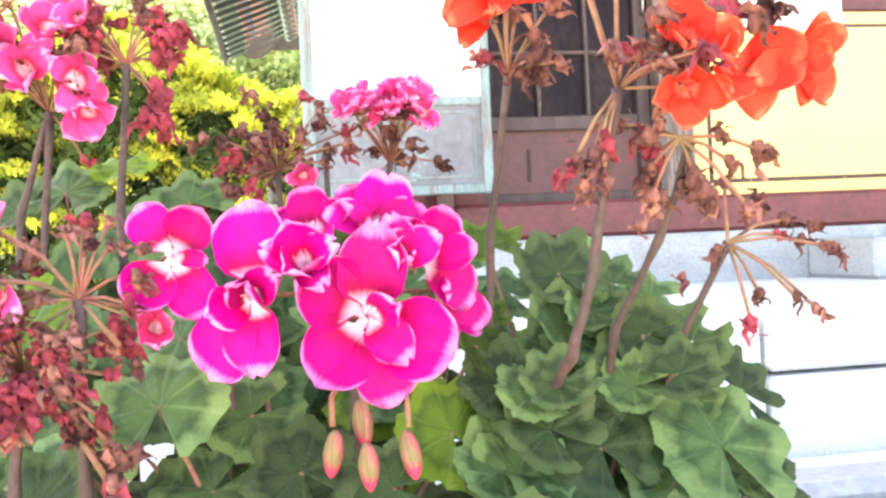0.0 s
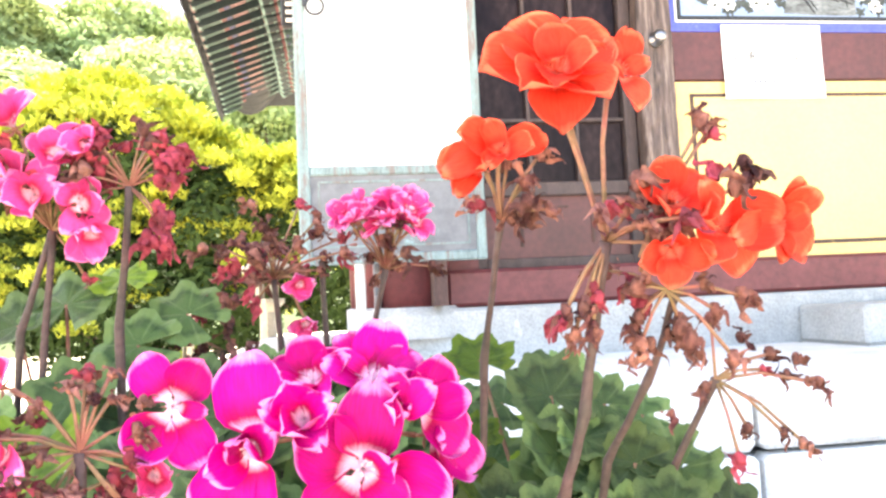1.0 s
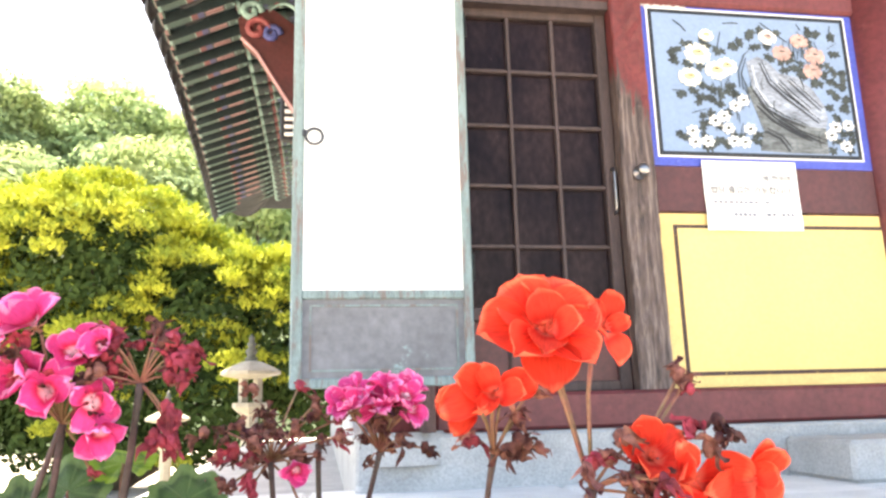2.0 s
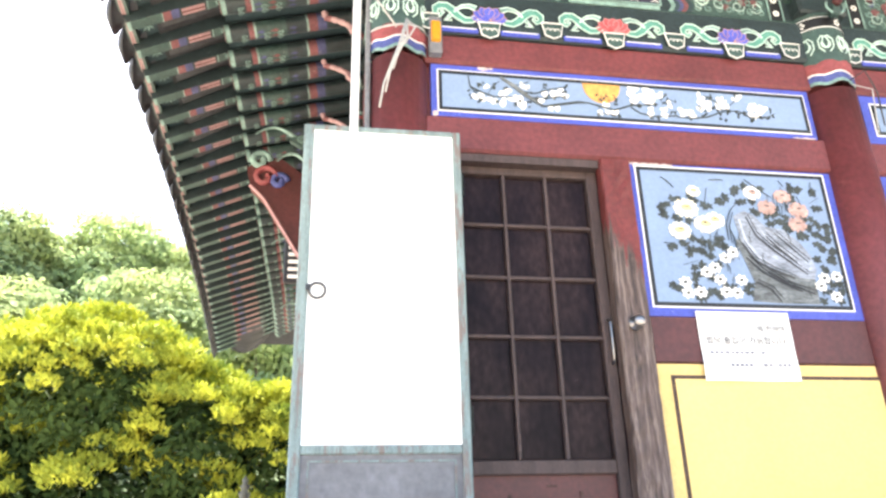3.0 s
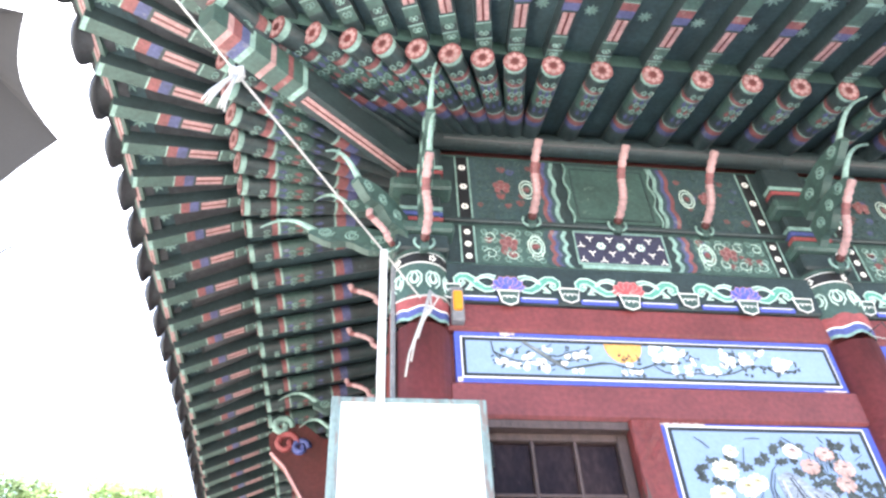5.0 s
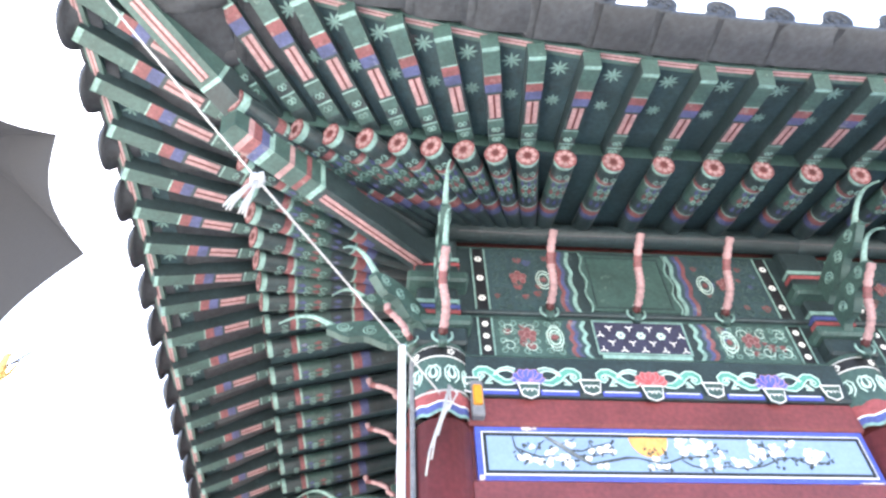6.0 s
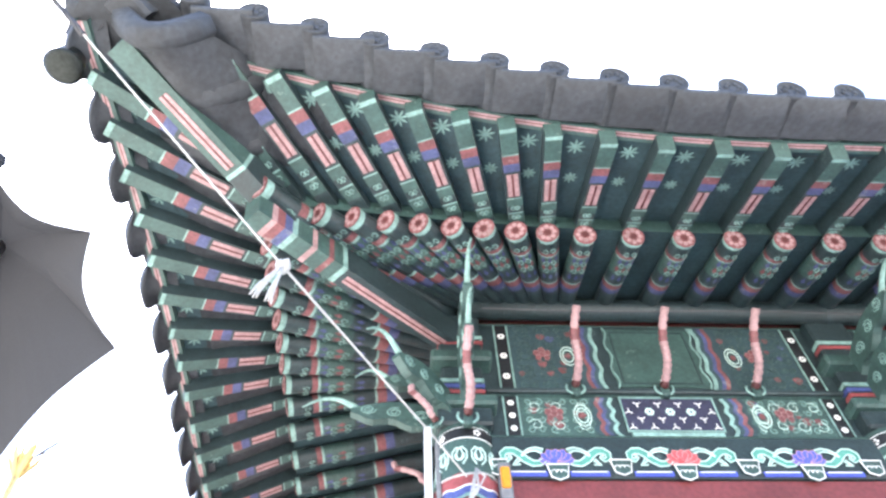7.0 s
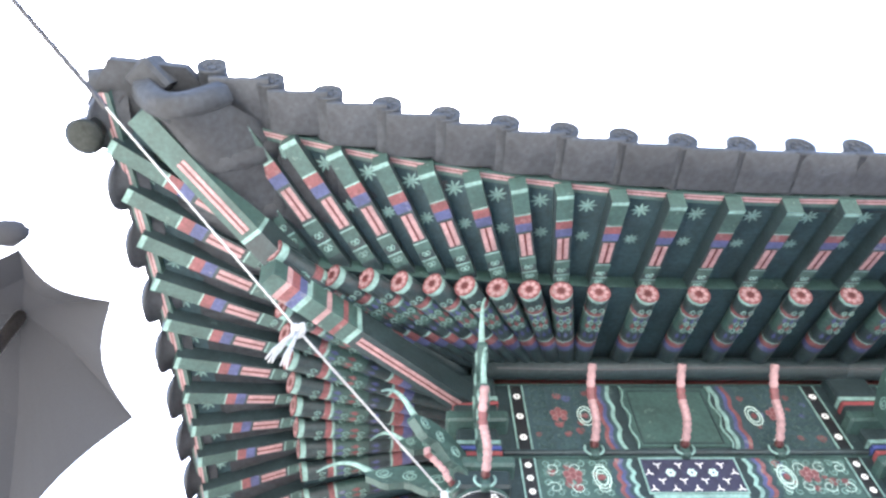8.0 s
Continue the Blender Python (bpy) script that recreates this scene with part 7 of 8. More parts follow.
def withered(plant, hub, p, size, m):
    """A shrivelled bloom on its stalk: crumpled strips hanging from a dry calyx."""
    hub, p = Vector(hub), Vector(p)
    d = (p - hub).normalized()
    sag = Vector((0, 0, -0.15 * (p - hub).length))
    if rf.random() < 0.5:
        part("pedicel", MB().tube([hub, hub.lerp(p, 0.5) - sag * 0.5, p], [0.0011, 0.0009, 0.0012], 5), M_PEDI, plant, smooth=True)
    mb = MB()
    mb.blob(p, size * 0.28, rf, 0, (0.9, 0.9, 1.2), 7, 5, 0.25)
    calyx = len(mb.v)
    for k in range(rf.randint(4, 7)):
        a = Vector((rf.gauss(0, 1), rf.gauss(0, 1), rf.gauss(-0.5, 0.8))).normalized()
        a = (a + d * 0.8).normalized()
        s = a.orthogonal().normalized()
        u = a.cross(s)
        n_ = 6
        vs = []
        wv = rf.uniform(0.11, 0.26) * size
        ln = size * rf.uniform(0.5, 1.1)
        ph = rf.uniform(0, 6)
        root = max(range(calyx), key=lambda i: (Vector(mb.v[i]) - p).dot(a))
        for i in range(1, n_ + 1):
            t = i / n_
            c = p + a * ln * t + u * math.sin(t * 6 + ph) * size * 0.20 + Vector((0, 0, -0.25 * ln * t * t))
            tw = t * 3 + ph
            side = (s * math.cos(tw) + u * math.sin(tw)) * wv * math.sin(math.pi * (0.12 + 0.8 * t))
            vs += [c - side, c + u * wv * 0.35 * math.sin(t * 9), c + side]
        o_ = len(mb.v)
        mb.add(vs, [(3 * i + j, 3 * i + j + 1, 3 * i + j + 4, 3 * i + j + 3) for i in range(n_ - 1) for j in range(2)])
        mb.f += [(root, o_, o_ + 1), (root, o_ + 1, o_ + 2)]
        mb.mi += [0, 0]
    part("withered_floret", mb, m, plant, smooth=True)


def leaf(plant, p, n, size, spin=0.0, young=False, base=None):
    part("leaf", rf.choice(LEAVES[1 if young else 0]), None, plant, m=frame_to(p, n, spin, size))
    if base is not None:
        a, b = Vector(p), Vector(base)
        mid = a.lerp(b, 0.45) + Vector((0, 0, -0.01))
        part("petiole", MB().tube([a, mid, b], [0.0014, 0.0016, 0.002], 6), M_PEDI, plant, smooth=True)


def stem(plant, pts, r0=0.0035, r1=0.0025, m=None):
    n_ = len(pts)
    P = [Vector(p) for p in pts]
    fine = []
    for i in range(n_ - 1):
        for k in range(4):
            fine.append(P[i].lerp(P[i + 1], k / 4) + Vector((rf.uniform(-.0006, .0006), rf.uniform(-.0006, .0006), 0)))
    fine.append(P[-1])
    part("stem", MB().tube(fine, [r0 + (r1 - r0) * i / (len(fine) - 1) + 0.0008 * (i % 4 == 0) for i in range(len(fine))], 8), m or M_STEM, plant, smooth=True)


M_BUDTIP = mat("bud_tip_rose", (0.50, 0.05, 0.10), 0.6, 0.3, 80, 0.1, 200, spec=0.2)


def bud(plant, p, hub):
    p, hub = Vector(p), Vector(hub)
    b = part("bud", MB().lathe([(0.0015, 0.0125), (0.0038, 0.009), (0.0055, 0.003), (0.0059, -0.003), (0.0049, -0.0085), (0.0026, -0.0125), (0.0008, -0.0140)], seg=10), M_BUD, plant, smooth=True, m=pose(*p, rf.uniform(-12, 12), rf.uniform(-12, 12), 0) @ Matrix.Diagonal((0.9, 0.9, 0.86, 1)))
    part("pedicel", MB().tube([p + Vector((0, 0, 0.012)), p + Vector((0, 0.004, 0.026)), hub], 0.0016, 6), M_PEDI, plant, smooth=True)
    tip = MB().lathe([(0.0048, -0.0040), (0.0053, -0.0066), (0.0044, -0.0105), (0.0030, -0.0140), (0.0010, -0.0165)], seg=8)
    part("bud_tip", tip, M_BUDTIP, b, "rose petal tip showing", True)


# magenta geranium
g1 = thing("geranium", "magenta geranium in full bloom with hanging buds and scalloped leaves", "geranium", "geraniums in the planter")
hub = Vector((-1.190, -2.022, 1.030))
stem(g1, [(-1.20, -1.99, 0.76), (-1.195, -2.0, 0.90), hub], 0.004, 0.003)
bloom(g1, (-1.185, -2.070, 1.028), (0.08, -1, 0.08), 0.036, "pink", ((196, 0.045, 10, 0), (243, 0.047, 12, 1), (140, 0.042, 12, 1), (354, 0.045, 34, 0), (58, 0.042, 16, 1), (218, 0.030, 40, 0), (300, 0.028, 50, 2)), hub)
bloom(g1, (-1.237, -2.060, 1.040), (-0.25, -1, 0.05), 0.036, "pink", ((3, 0.047, 10, 0), (146, 0.047, 8, 0), (184, 0.038, 26, 0), (122, 0.032, 48, 2), (300, 0.026, 58, 0), (330, 0.022, 66, 1), (60, 0.024, 62, 2)), hub)
bloom(g1, (-1.178, -2.056, 1.066), (0.05, -0.75, 0.6), 0.030, "pink", ((345, 0.034, 20, 1), (28, 0.032, 30, 0), (70, 0.028, 34, 0), (290, 0.028, 36, 0), (180, 0.026, 40, 1)), hub)
bloom(g1, (-1.158, -2.058, 1.054), (0.4, -0.9, 0.3), 0.030, "pink", ((290, 0.032, 16, 0), (262, 0.030, 30, 2), (225, 0.036, 14, 0), (335, 0.030, 30, 1), (40, 0.024, 48, 0)), hub)
bloom(g1, (-1.150, -2.048, 1.038), (0.75, -0.8, 0.1), 0.028, "pink", ((270, 0.032, 20, 0), (220, 0.034, 14, 1), (180, 0.030, 20, 0), (320, 0.026, 34, 0), (100, 0.020, 40, 2)), hub)
bloom(g1, (-1.208, -2.050, 1.068), (-0.2, -0.8, 0.5), 0.028, "pink", ((10, 0.026, 30, 1), (75, 0.026, 24, 0), (300, 0.024, 40, 0), (150, 0.024, 50, 1), (215, 0.024, 52, 0)), hub)
bloom(g1, (-1.212, -2.076, 1.054), (-0.1, -1, 0.25), 0.022, "pink", ((20, 0.028, 48, 1), (75, 0.024, 56, 0), (140, 0.025, 60, 1), (215, 0.024, 58, 0), (290, 0.024, 62, 0)), hub)
bloom(g1, (-1.170, -2.068, 1.052), (0.25, -1, 0.3), 0.022, "pink", ((10, 0.026, 52, 0), (70, 0.022, 62, 1), (300, 0.026, 46, 0), (230, 0.018, 64, 2)), hub)
bloom(g1, (-1.278, -2.048, 1.061), (0.1, -1, 0.1), 0.024, "pink", ((32, 0.031, 10, 0), (325, 0.029, 14, 1), (145, 0.032, 8, 1), (205, 0.034, 12, 0), (258, 0.021, 26, 4)), (-1.262, -2.01, 1.02))
stem(g1, [(-1.25, -1.98, 0.76), (-1.258, -1.99, 0.92), (-1.262, -2.01, 1.02)], 0.003, 0.0022)
for p in ((-1.204, -2.050, 0.960), (-1.187, -2.057, 0.954), (-1.166, -2.055, 0.958), (-1.189, -2.040, 0.972)):
    bud(g1, p, (-1.192, -2.025, 1.005))
for p, n, s, sp, yg in (
        ((-1.292, -2.030, 0.985), (-0.1, -0.75, 0.75), 0.046, 0.2, 0), ((-1.336, -2.020, 0.955), (-0.2, -0.7, 0.7), 0.044, 1.0, 0),
        ((-1.249, -2.005, 0.972), (0.1, -0.8, 0.7), 0.036, 2.0, 0), ((-1.222, -2.030, 0.945), (0.0, -0.8, 0.6), 0.040, 0.7, 0),
        ((-1.138, -2.010, 0.955), (0.2, -0.9, 0.55), 0.042, 0.3, 1), ((-1.173, -2.022, 0.930), (0.0, -0.8, 0.7), 0.040, 1.4, 0),
        ((-1.268, -2.026, 0.938), (-0.1, -0.7, 0.8), 0.042, 2.4, 0), ((-1.352, -2.035, 0.940), (-0.2, -0.7, 0.8), 0.040, 0.5, 0),
        ((-1.255, -1.950, 1.045), (0.1, -0.6, 0.9), 0.034, 0.2, 0), ((-1.112, -2.020, 0.935), (0.2, -0.8, 0.7), 0.038, 1.2, 0),
        ((-1.118, -1.985, 1.000), (0.6, -0.7, 0.5), 0.026, 0.2, 1), ((-1.290, -1.985, 1.015), (-0.3, -0.6, 0.8), 0.034, 1.6, 0)):
    leaf(g1, p, n, s * 0.86, sp, yg, (-1.22 + rf.uniform(-.03, .03), -1.985, 0.80))

# scarlet geranium
g2 = thing("geranium", "scarlet geranium with tall heads, half withered, over round leaves", "geranium", "geraniums in the planter")
hub = Vector((-1.056, -2.076, 1.134))
stem(g2, [(-1.07, -1.93, 0.77), (-1.079, -2.000, 0.965), (-1.075, -2.038, 0.997), (-1.066, -2.056, 1.045), hub], 0.0034, 0.0027)
stem(g2, [(-1.05, -1.93, 0.80), (-1.039, -2.010, 1.008), (-1.026, -2.048, 1.058), (-1.017, -2.072, 1.108)], 0.0023, 0.0020)
bloom(g2, (-1.080, -2.084, 1.219), (-0.05, -0.95, 0.3), 0.030, "red", ((350, 0.038, 6, 3), (95, 0.043, 10, 1), (38, 0.037, 14, 3), (178, 0.034, 10, 3), (222, 0.034, 18, 1), (300, 0.034, 22, 3), (130, 0.034, 22, 1), (10, 0.025, 36, 3), (160, 0.024, 46, 3), (265, 0.024, 44, 1)), hub)
bloom(g2, (-1.072, -2.066, 1.233), (0.1, -0.6, 0.75), 0.026, "red", ((0, 0.030, 24, 3), (75, 0.030, 24, 1), (140, 0.028, 20, 3), (215, 0.028, 24, 1), (290, 0.030, 20, 3)), hub)
bloom(g2, (-1.045, -2.078, 1.222), (0.35, -0.9, 0.2), 0.022, "red", ((350, 0.024, 18, 1), (285, 0.017, 20, 2), (200, 0.023, 14, 3), (95, 0.020, 30, 1), (40, 0.020, 34, 0)), hub)
hub5 = Vector((-1.04, -2.08, 1.118))
bloom(g2, (-1.030, -2.096, 1.150), (0.0, -0.95, 0.4), 0.024, "red", ((8, 0.024, 24, 1), (55, 0.022, 28, 3), (300, 0.026, 16, 0), (225, 0.026, 22, 1), (150, 0.022, 34, 1)), hub5)
bloom(g2, (-1.012, -2.100, 1.140), (0.15, -1, 0.0), 0.026, "red", ((215, 0.032, 10, 3), (268, 0.036, 12, 1), (160, 0.026, 22, 1), (20, 0.022, 36, 0), (90, 0.022, 40, 1)), hub5)
bloom(g2, (-1.036, -2.106, 1.128), (-0.1, -1, -0.2), 0.022, "red", ((180, 0.020, 20, 3), (110, 0.020, 18, 1), (255, 0.022, 24, 0), (0, 0.016, 50, 1)), hub5)
bloom(g2, (-0.978, -2.098, 1.138), (0.3, -0.95, 0.1), 0.024, "red", ((232, 0.027, 12, 3), (185, 0.020, 24, 0), (105, 0.028, 14, 0), (350, 0.028, 40, 4), (325, 0.026, 34, 2), (285, 0.018, 40, 1)), hub5)
hub3 = Vector((-1.101, -2.033, 1.152))
stem(g2, [(-1.112, -1.93, 0.80), (-1.105, -1.985, 1.071), hub3], 0.0024, 0.0018)
bloom(g2, (-1.104, -2.050, 1.186), (-0.1, -0.9, 0.4), 0.022, "red", ((104, 0.033, 10, 0), (75, 0.028, 24, 1), (20, 0.020, 44, 0), (285, 0.028, 18, 0), (255, 0.022, 28, 1), (150, 0.018, 40, 0)), hub3)
bloom(g2, (-1.112, -2.044, 1.180), (-0.4, -0.8, 0.3), 0.020, "red", ((90, 0.026, 14, 1), (140, 0.022, 20, 0), (30, 0.020, 36, 0), (220, 0.018, 40, 2)), hub3)
for c, h, k, sp_ in (((-1.044, -2.090, 1.152), hub, 6, 0.012), ((-1.028, -2.100, 1.142), hub, 4, 0.010), ((-1.066, -2.073, 1.100), hub, 6, 0.010), ((-1.040, -2.072, 1.096), (-1.028, -2.082, 1.108), 6, 0.012), ((-1.014, -2.079, 1.090), (-1.028, -2.082, 1.108), 6, 0.010), ((-1.090, -2.036, 1.165), hub3, 8, 0.013), ((-1.002, -2.080, 1.186), (-1.04, -2.08, 1.125), 2, 0.004), ((-0.996, -2.097, 1.158), (-1.04, -2.08, 1.125), 3, 0.007)):
    for _ in range(int(k * 1.6)):
        withered(g2, h, Vector(c) + Vector((rf.gauss(0, sp_), rf.gauss(0, sp_ * 0.7), rf.gauss(0, sp_))), rf.uniform(0.011, 0.017), M_DRY if rf.random() < 0.75 else M_DRYP)
hub4 = Vector((-0.979, -2.033, 1.055))
stem(g2, [(-1.03, -1.93, 0.80), (-0.998, -2.000, 0.990), hub4], 0.0026, 0.002)
for q in ((0.012, -0.01, 0.024), (0.030, 0, 0.004), (0.045, 0.0, 0.0), (0.055, -0.004, -0.004), (0.064, 0.0, -0.006), (0.020, 0.004, -0.030), (0.036, -0.006, -0.032), (0.052, 0.0, -0.040), (-0.006, 0.0, -0.004), (-0.046, 0.01, 0.012), (-0.028, 0.0, -0.018), (0.006, -0.01, -0.044), (0.04, 0.008, 0.012), (0.005, 0.01, 0.035), (0.058, 0.01, 0.008)):
    withered(g2, hub4, hub4 + Vector(q), rf.uniform(0.009, 0.014), M_DRY if rf.random() < 0.7 else M_DRYP)
for p, n, s, sp, yg in (
        ((-1.053, -1.915, 1.040), (0.0, -0.8, 0.7), 0.046, 0.2, 0), ((-1.060, -1.935, 0.990), (0.0, -0.85, 0.6), 0.042, 1.2, 0),
        ((-1.055, -1.990, 0.942), (0.0, -0.8, 0.65), 0.048, 0.4, 0), ((-0.973, -1.925, 0.992), (0.2, -0.8, 0.6), 0.044, 0.9, 0),
        ((-0.972, -1.945, 0.950), (0.3, -0.8, 0.6), 0.044, 2.0, 0), ((-0.950, -1.975, 0.915), (0.3, -0.7, 0.7), 0.042, 0.1, 0),
        ((-1.104, -1.968, 0.978), (-0.1, -0.8, 0.7), 0.040, 1.6, 0), ((-1.089, -1.850, 1.062), (-0.1, -0.6, 0.9), 0.040, 0.5, 1),
        ((-0.976, -1.885, 1.018), (0.2, -0.7, 0.7), 0.040, 1.3, 0), ((-1.022, -1.958, 0.975), (0.1, -0.9, 0.5), 0.044, 2.2, 0),
        ((-1.105, -1.995, 0.930), (0.0, -0.8, 0.6), 0.042, 0.6, 0), ((-1.015, -1.998, 0.920), (0.1, -0.8, 0.7), 0.044, 1.8, 0),
        ((-0.935, -1.93, 0.955), (0.5, -0.7, 0.6), 0.040, 0.4, 0), ((-1.010, -1.90, 1.030), (0.1, -0.7, 0.7), 0.036, 1.0, 0),
        ((-0.985, -2.01, 0.885), (0.2, -0.7, 0.7), 0.044, 1.0, 0), ((-1.075, -2.02, 0.890), (0.0, -0.7, 0.7), 0.046, 0.3, 0),
        ((-1.012, -1.955, 1.000), (0.0, -0.9, 0.3), 0.034, 1.5, 0)):
    leaf(g2, Vector(p) + Vector((0, -0.03, 0)), n, s * 0.78, sp, yg, (-1.05 + rf.uniform(-.03, .03), -1.97, 0.79))
for k in range(34):
    x, y = rf.uniform(-1.11, -0.965), rf.uniform(-2.03, -1.88)
    z = 0.90 + rf.uniform(0, 0.12) * (1 - 0.5 * abs(x + 1.03) / 0.1) + 0.05 * (y + 2.0) / 0.14
    leaf(g2, (x, y, z), (rf.uniform(-.4, .5), rf.uniform(-1.0, -0.4), rf.uniform(0.3, 0.9)), rf.uniform(0.020, 0.034), rf.uniform(0, 6), rf.random() < 0.12)
floret(g2, (-0.985, -1.97, 0.972), (0.2, -0.6, 0.8), 0.016, "red", 0, 20)

# rose geranium behind, with faded heads
g3 = thing("geranium", "tall rose-pink geranium with many faded brown heads", "geranium", "geraniums in the planter")
hubs = Vector((-1.150, -1.765, 1.140))
stem(g3, [(-1.19, -1.75, 0.77), (-1.168, -1.74, 1.06), hubs], 0.003, 0.0024)
for k in range(15):
    a = rf.uniform(0, 6.28)
    r = rf.uniform(0.0, 0.044)
    p = Vector((-1.146 + r * 1.15 * math.cos(a), -1.782 + 0.6 * r * math.sin(a), 1.186 + rf.uniform(-.010, .012)))
    floret(g3, p, (math.cos(a) * 0.6, -0.5 + 0.3 * math.sin(a), 0.8), 0.022, "rose", rf.uniform(0, 6), 30, hub=hubs)
for k in range(12):
    withered(g3, hubs, hubs + Vector((rf.gauss(0, 0.024), rf.gauss(0, 0.015), 0.018 + rf.gauss(0, 0.012))), rf.uniform(0.012, 0.02), M_DRY)
hub6 = Vector((-1.250, -1.768, 1.135))
stem(g3, [(-1.25, -1.75, 0.77), (-1.245, -1.765, 1.070), hub6], 0.003, 0.0024)
stem(g3, [(-1.20, -1.75, 0.77), (-1.205, -1.765, 1.05), (-1.207, -1.77, 1.15)], 0.003, 0.0024)
for k in range(46):
    c = rf.choice(((-1.262, 1.170), (-1.225, 1.160), (-1.24, 1.145), (-1.275, 1.14), (-1.208, 1.170)))
    withered(g3, hub6, Vector((c[0] + rf.gauss(0, 0.016), -1.773 + rf.gauss(0, 0.018), c[1] + rf.gauss(0, 0.016))), rf.uniform(0.012, 0.021), M_DRY if rf.random() < 0.8 else M_DRYP)
for p in ((-1.226, -1.785, 1.130), (-1.222, -1.78, 1.095)):
    floret(g3, p, (0.1, -1, -0.2), 0.018, "rose", 0.3, 50, hub=hub6)
for k in range(8):
    withered(g3, (-1.295, -1.77, 1.075), Vector((-1.295 + rf.gauss(0, 0.014), -1.775, 1.068 + rf.gauss(0, 0.014))), 0.014, M_DRY)
stem(g3, [(-1.29, -1.75, 0.77), (-1.295, -1.77, 1.075)], 0.002, 0.0016)
for p, n, s, sp, yg in (
        ((-1.184, -1.800, 1.058), (0.0, -0.6, 0.9), 0.044, 0.2, 1), ((-1.063, -1.835, 1.022), (0.1, -0.6, 0.9), 0.040, 0.6, 0),
        ((-1.255, -1.810, 1.055), (-0.1, -0.7, 0.8), 0.038, 1.0, 0), ((-1.14, -1.80, 1.030), (0.1, -0.7, 0.8), 0.040, 2.0, 0),
        ((-1.22, -1.82, 1.020), (0.0, -0.8, 0.7), 0.042, 0.4, 0), ((-1.10, -1.82, 1.040), (0.1, -0.7, 0.7), 0.036, 1.4, 0),
        ((-1.16, -1.84, 1.000), (0.1, -0.8, 0.6), 0.042, 1.0, 0), ((-1.27, -1.85, 1.010), (-0.1, -0.7, 0.7), 0.042, 1.8, 0)):
    leaf(g3, p, n, s * 0.85, sp, yg, (-1.17 + rf.uniform(-.05, .05), -1.76, 0.79))

# fading pink geranium at the side
g4 = thing("geranium", "pink geranium going over, with dry brown heads and stalks", "geranium", "geraniums in the planter")
hub7 = Vector((-1.405, -1.850, 1.175))
stem(g4, [(-1.41, -1.82, 0.77), (-1.42, -1.84, 1.03), hub7], 0.0035, 0.0026)
stem(g4, [(-1.45, -1.82, 0.90), (-1.43, -1.845, 1.10), hub7], 0.003, 0.0024)
for p, n, s in (((-1.425, -1.868, 1.250), (-0.2, -0.8, 0.5), 0.034), ((-1.395, -1.868, 1.228), (0.2, -0.9, 0.2), 0.026), ((-1.378, -1.874, 1.192), (0.5, -0.8, -0.2), 0.026), ((-1.431, -1.862, 1.212), (-0.3, -0.9, 0.0), 0.030), ((-1.452, -1.86, 1.236), (-0.6, -0.8, 0.3), 0.030), ((-1.41, -1.87, 1.20), (0, -1, -0.1), 0.026), ((-1.372, -1.872, 1.172), (0.4, -0.9, -0.5), 0.022)):
    floret(g4, p, n, s, "rose", rf.uniform(0, 6), 36, hub=hub7)
for k in range(20):
    withered(g4, hub7, Vector((-1.41 + rf.gauss(0, 0.022), -1.862 + rf.gauss(0, 0.012), 1.195 + rf.gauss(0, 0.024))), rf.uniform(0.012, 0.02), M_DRYP if rf.random() < 0.65 else M_DRY)
hub8 = Vector((-1.345, -1.866, 1.205))
stem(g4, [(-1.36, -1.83, 0.77), (-1.358, -1.85, 1.10), hub8], 0.0036, 0.0026)
for k in range(30):
    a = rf.uniform(-0.5, 3.6)
    r = rf.uniform(0.018, 0.042)
    withered(g4, hub8, hub8 + Vector((r * math.cos(a), rf.gauss(-0.005, 0.014), 0.012 + r * math.sin(a))), rf.uniform(0.013, 0.022), M_DRYP if rf.random() < 0.55 else M_DRY)
for k in range(6):
    withered(g4, hub8, Vector((-1.322 + rf.gauss(0, 0.008), -1.88, 1.172 + rf.gauss(0, 0.010))), 0.018, M_DRYP)
floret(g4, (-1.37, -1.875, 1.232), (-0.2, -0.9, 0.4), 0.020, "rose", 0.4, 35, hub=hub8)
for p, n, s, sp, yg in (
        ((-1.413, -1.800, 1.120), (-0.1, -0.75, 0.75), 0.046, 0.2, 0), ((-1.318, -1.800, 1.108), (0.1, -0.8, 0.7), 0.044, 0.9, 0),
        ((-1.373, -1.790, 1.140), (0.0, -0.5, 0.9), 0.036, 0.4, 1), ((-1.35, -1.83, 1.085), (0.0, -0.8, 0.6), 0.044, 1.6, 0),
        ((-1.45, -1.80, 1.105), (-0.3, -0.7, 0.7), 0.040, 2.2, 0), ((-1.30, -1.86, 1.050), (0.0, -0.8, 0.7), 0.040, 0.6, 0),
        ((-1.39, -1.86, 1.050), (-0.1, -0.8, 0.6), 0.044, 1.2, 0), ((-1.45, -1.88, 1.030), (-0.2, -0.8, 0.6), 0.044, 0.3, 0),
        ((-1.34, -1.90, 1.005), (0.0, -0.8, 0.7), 0.042, 2.6, 0), ((-1.41, -1.93, 0.990), (-0.1, -0.8, 0.6), 0.044, 0.8, 0),
        ((-1.37, -1.97, 0.985), (-0.1, -0.8, 0.6), 0.042, 1.9, 0)):
    leaf(g4, p, n, s * 0.85, sp, yg, (-1.38 + rf.uniform(-.05, .05), -1.85, 0.79))

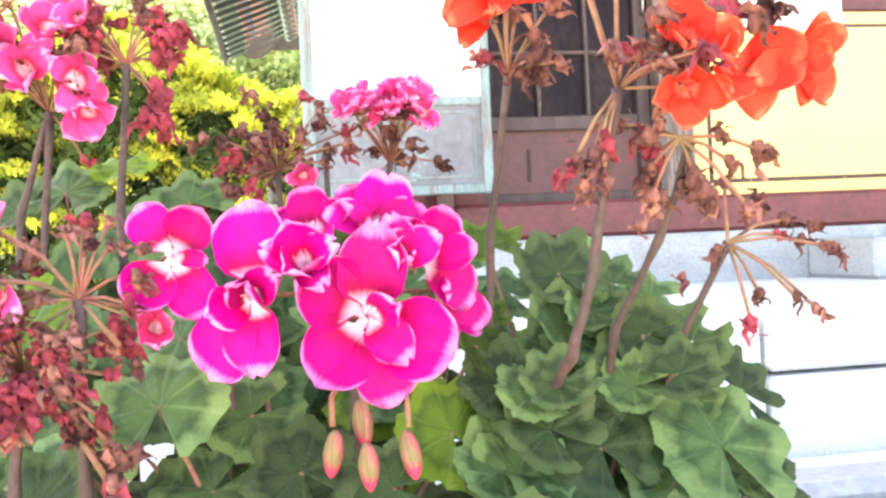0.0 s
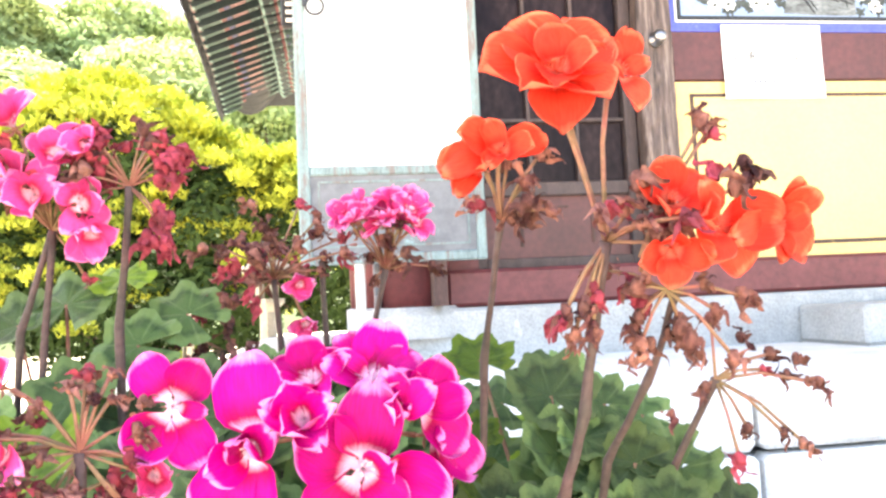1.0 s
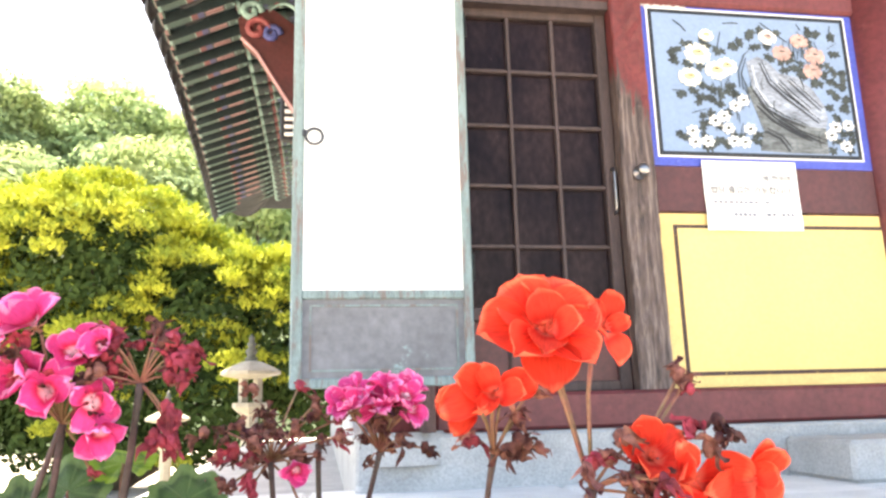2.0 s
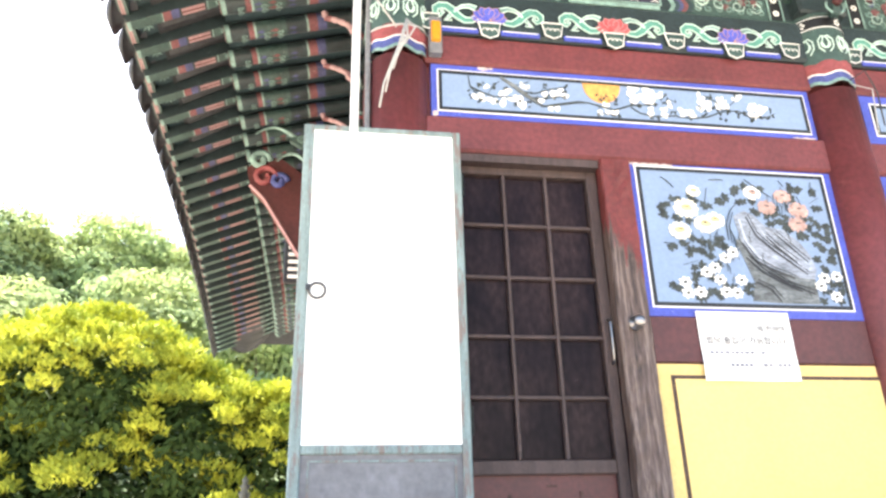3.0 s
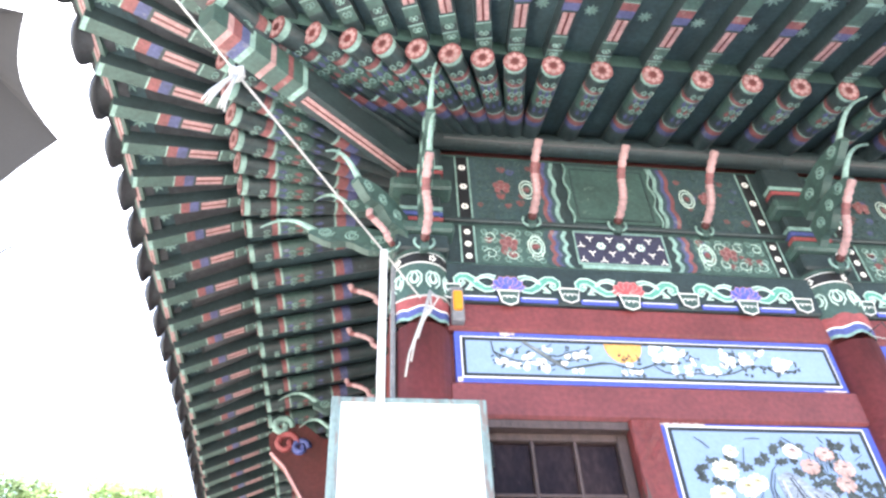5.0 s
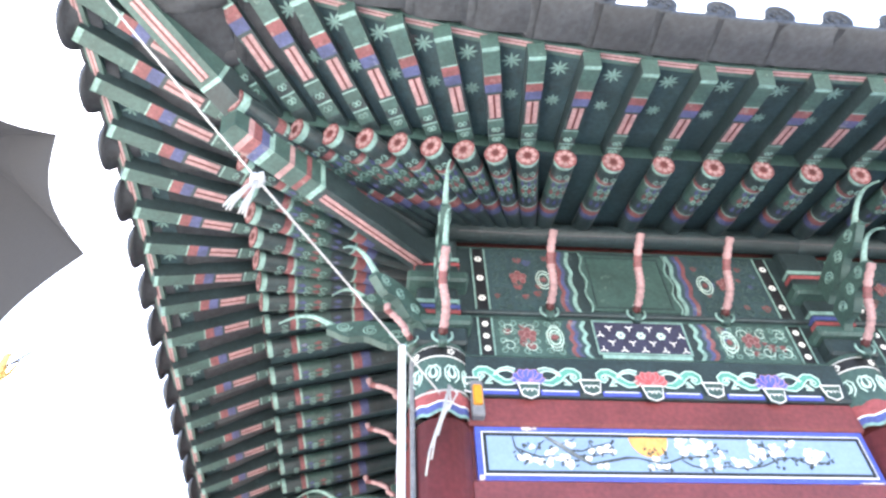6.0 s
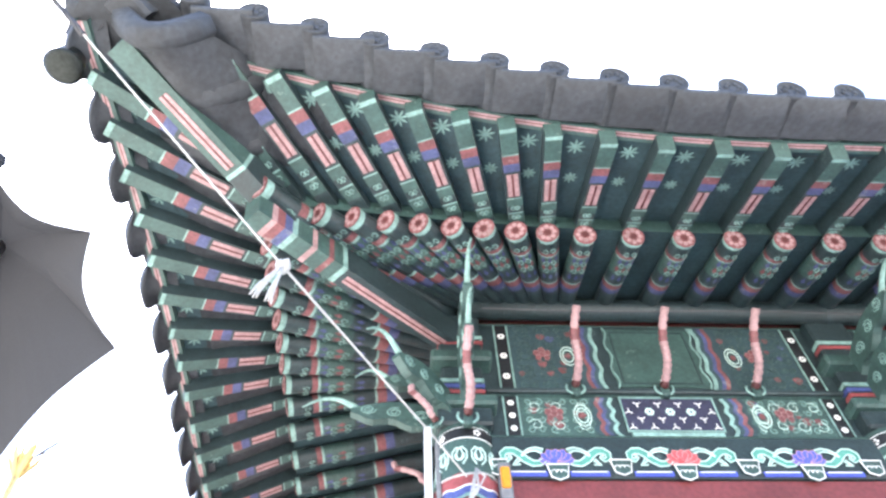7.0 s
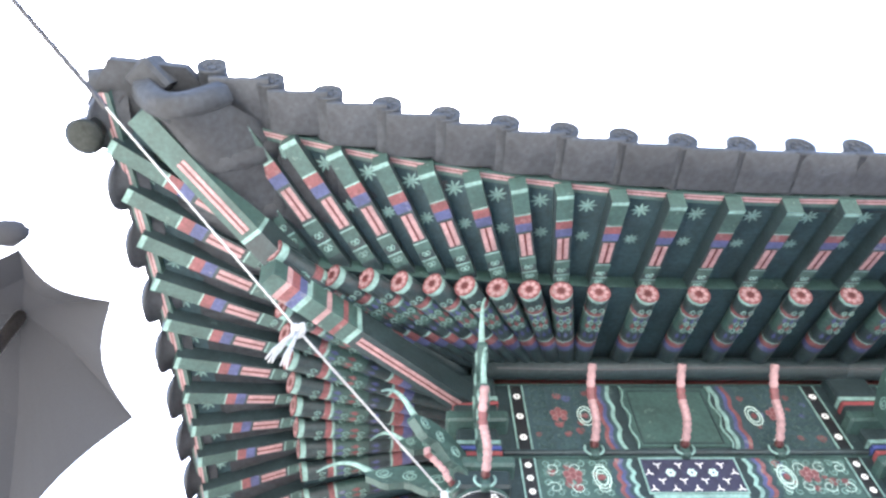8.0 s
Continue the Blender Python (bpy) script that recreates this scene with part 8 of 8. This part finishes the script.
# withered geranium close by
g5 = thing("geranium", "withered geranium heads, brown and dark red on pale stalks", "geranium", "geraniums in the planter")
hub9 = Vector((-1.320, -2.056, 1.043))
stem(g5, [(-1.33, -2.02, 0.77), (-1.324, -2.045, 0.95), hub9], 0.003, 0.0024)
for k in range(26):
    a = rf.uniform(-0.3, 3.5)
    r = rf.uniform(0.022, 0.036)
    withered(g5, hub9, hub9 + Vector((r * math.cos(a), rf.gauss(0, 0.010), 0.004 + r * math.sin(a) * 1.0)), rf.uniform(0.007, 0.012), M_DRY if rf.random() < 0.8 else M_DRYP)
for k in range(8):
    a = rf.uniform(3.4, 6.0)
    part("pedicel", MB().tube([hub9, hub9 + Vector((0.018 * math.cos(a), -0.003, 0.018 * math.sin(a))), hub9 + Vector((0.028 * math.cos(a), 0.0, 0.03 * math.sin(a)))], 0.0009, 5), M_PEDI, g5, smooth=True)
hub10 = Vector((-1.345, -2.060, 1.010))
stem(g5, [(-1.36, -2.03, 0.77), (-1.355, -2.05, 0.95), hub10], 0.003, 0.0024)
for c, k, s in (((-1.340, -2.074, 1.030), 22, 0.010), ((-1.323, -2.076, 1.012), 14, 0.007), ((-1.340, -2.074, 0.998), 12, 0.007), ((-1.318, -2.066, 0.990), 9, 0.005), ((-1.306, -2.064, 0.966), 8, 0.005), ((-1.355, -2.072, 1.018), 12, 0.009), ((-1.306, -2.050, 1.016), 8, 0.006)):
    for _ in range(k):
        withered(g5, hub10, Vector(c) + Vector((rf.gauss(0, s), rf.gauss(0, s * 0.6), rf.gauss(0, s))), rf.uniform(0.009, 0.015), M_DRYP if rf.random() < 0.45 else M_DRY)
for p, n, s in (((-1.291, -2.038, 1.026), (0.3, -0.9, 0.1), 0.020), ((-1.349, -2.064, 1.046), (-0.5, -0.8, 0.2), 0.026), ((-1.358, -2.050, 1.076), (-0.4, -0.9, 0.3), 0.022)):
    floret(g5, p, n, s, "rose", rf.uniform(0, 6), 45, hub=hub9)

# lower foliage that fills the planter
g6 = thing("geranium_foliage", "dense low geranium foliage covering the planter", "foliage")
for k in range(150):
    x = rf.uniform(-1.75, -0.98)
    y = rf.uniform(-2.12, -1.70)
    h = 0.82 + rf.uniform(0, 0.10) + 0.10 * (y + 2.12) / 0.4 
    if y < -2.03:
        h = min(h, 0.90)
    leaf(g6, (x, y, h), (rf.uniform(-.4, .4), rf.uniform(-0.9, -0.2), 0.8), rf.uniform(0.032, 0.048), rf.uniform(0, 6), rf.random() < 0.15)
for k in range(46):
    x, y = rf.uniform(-1.56, -1.14), rf.uniform(-1.95, -1.76)
    leaf(g6, (x, y, rf.uniform(0.95, 1.03)), (rf.uniform(-.4, .4), rf.uniform(-1.0, -0.4), 0.7), rf.uniform(0.030, 0.042), rf.uniform(0, 6), rf.random() < 0.15)
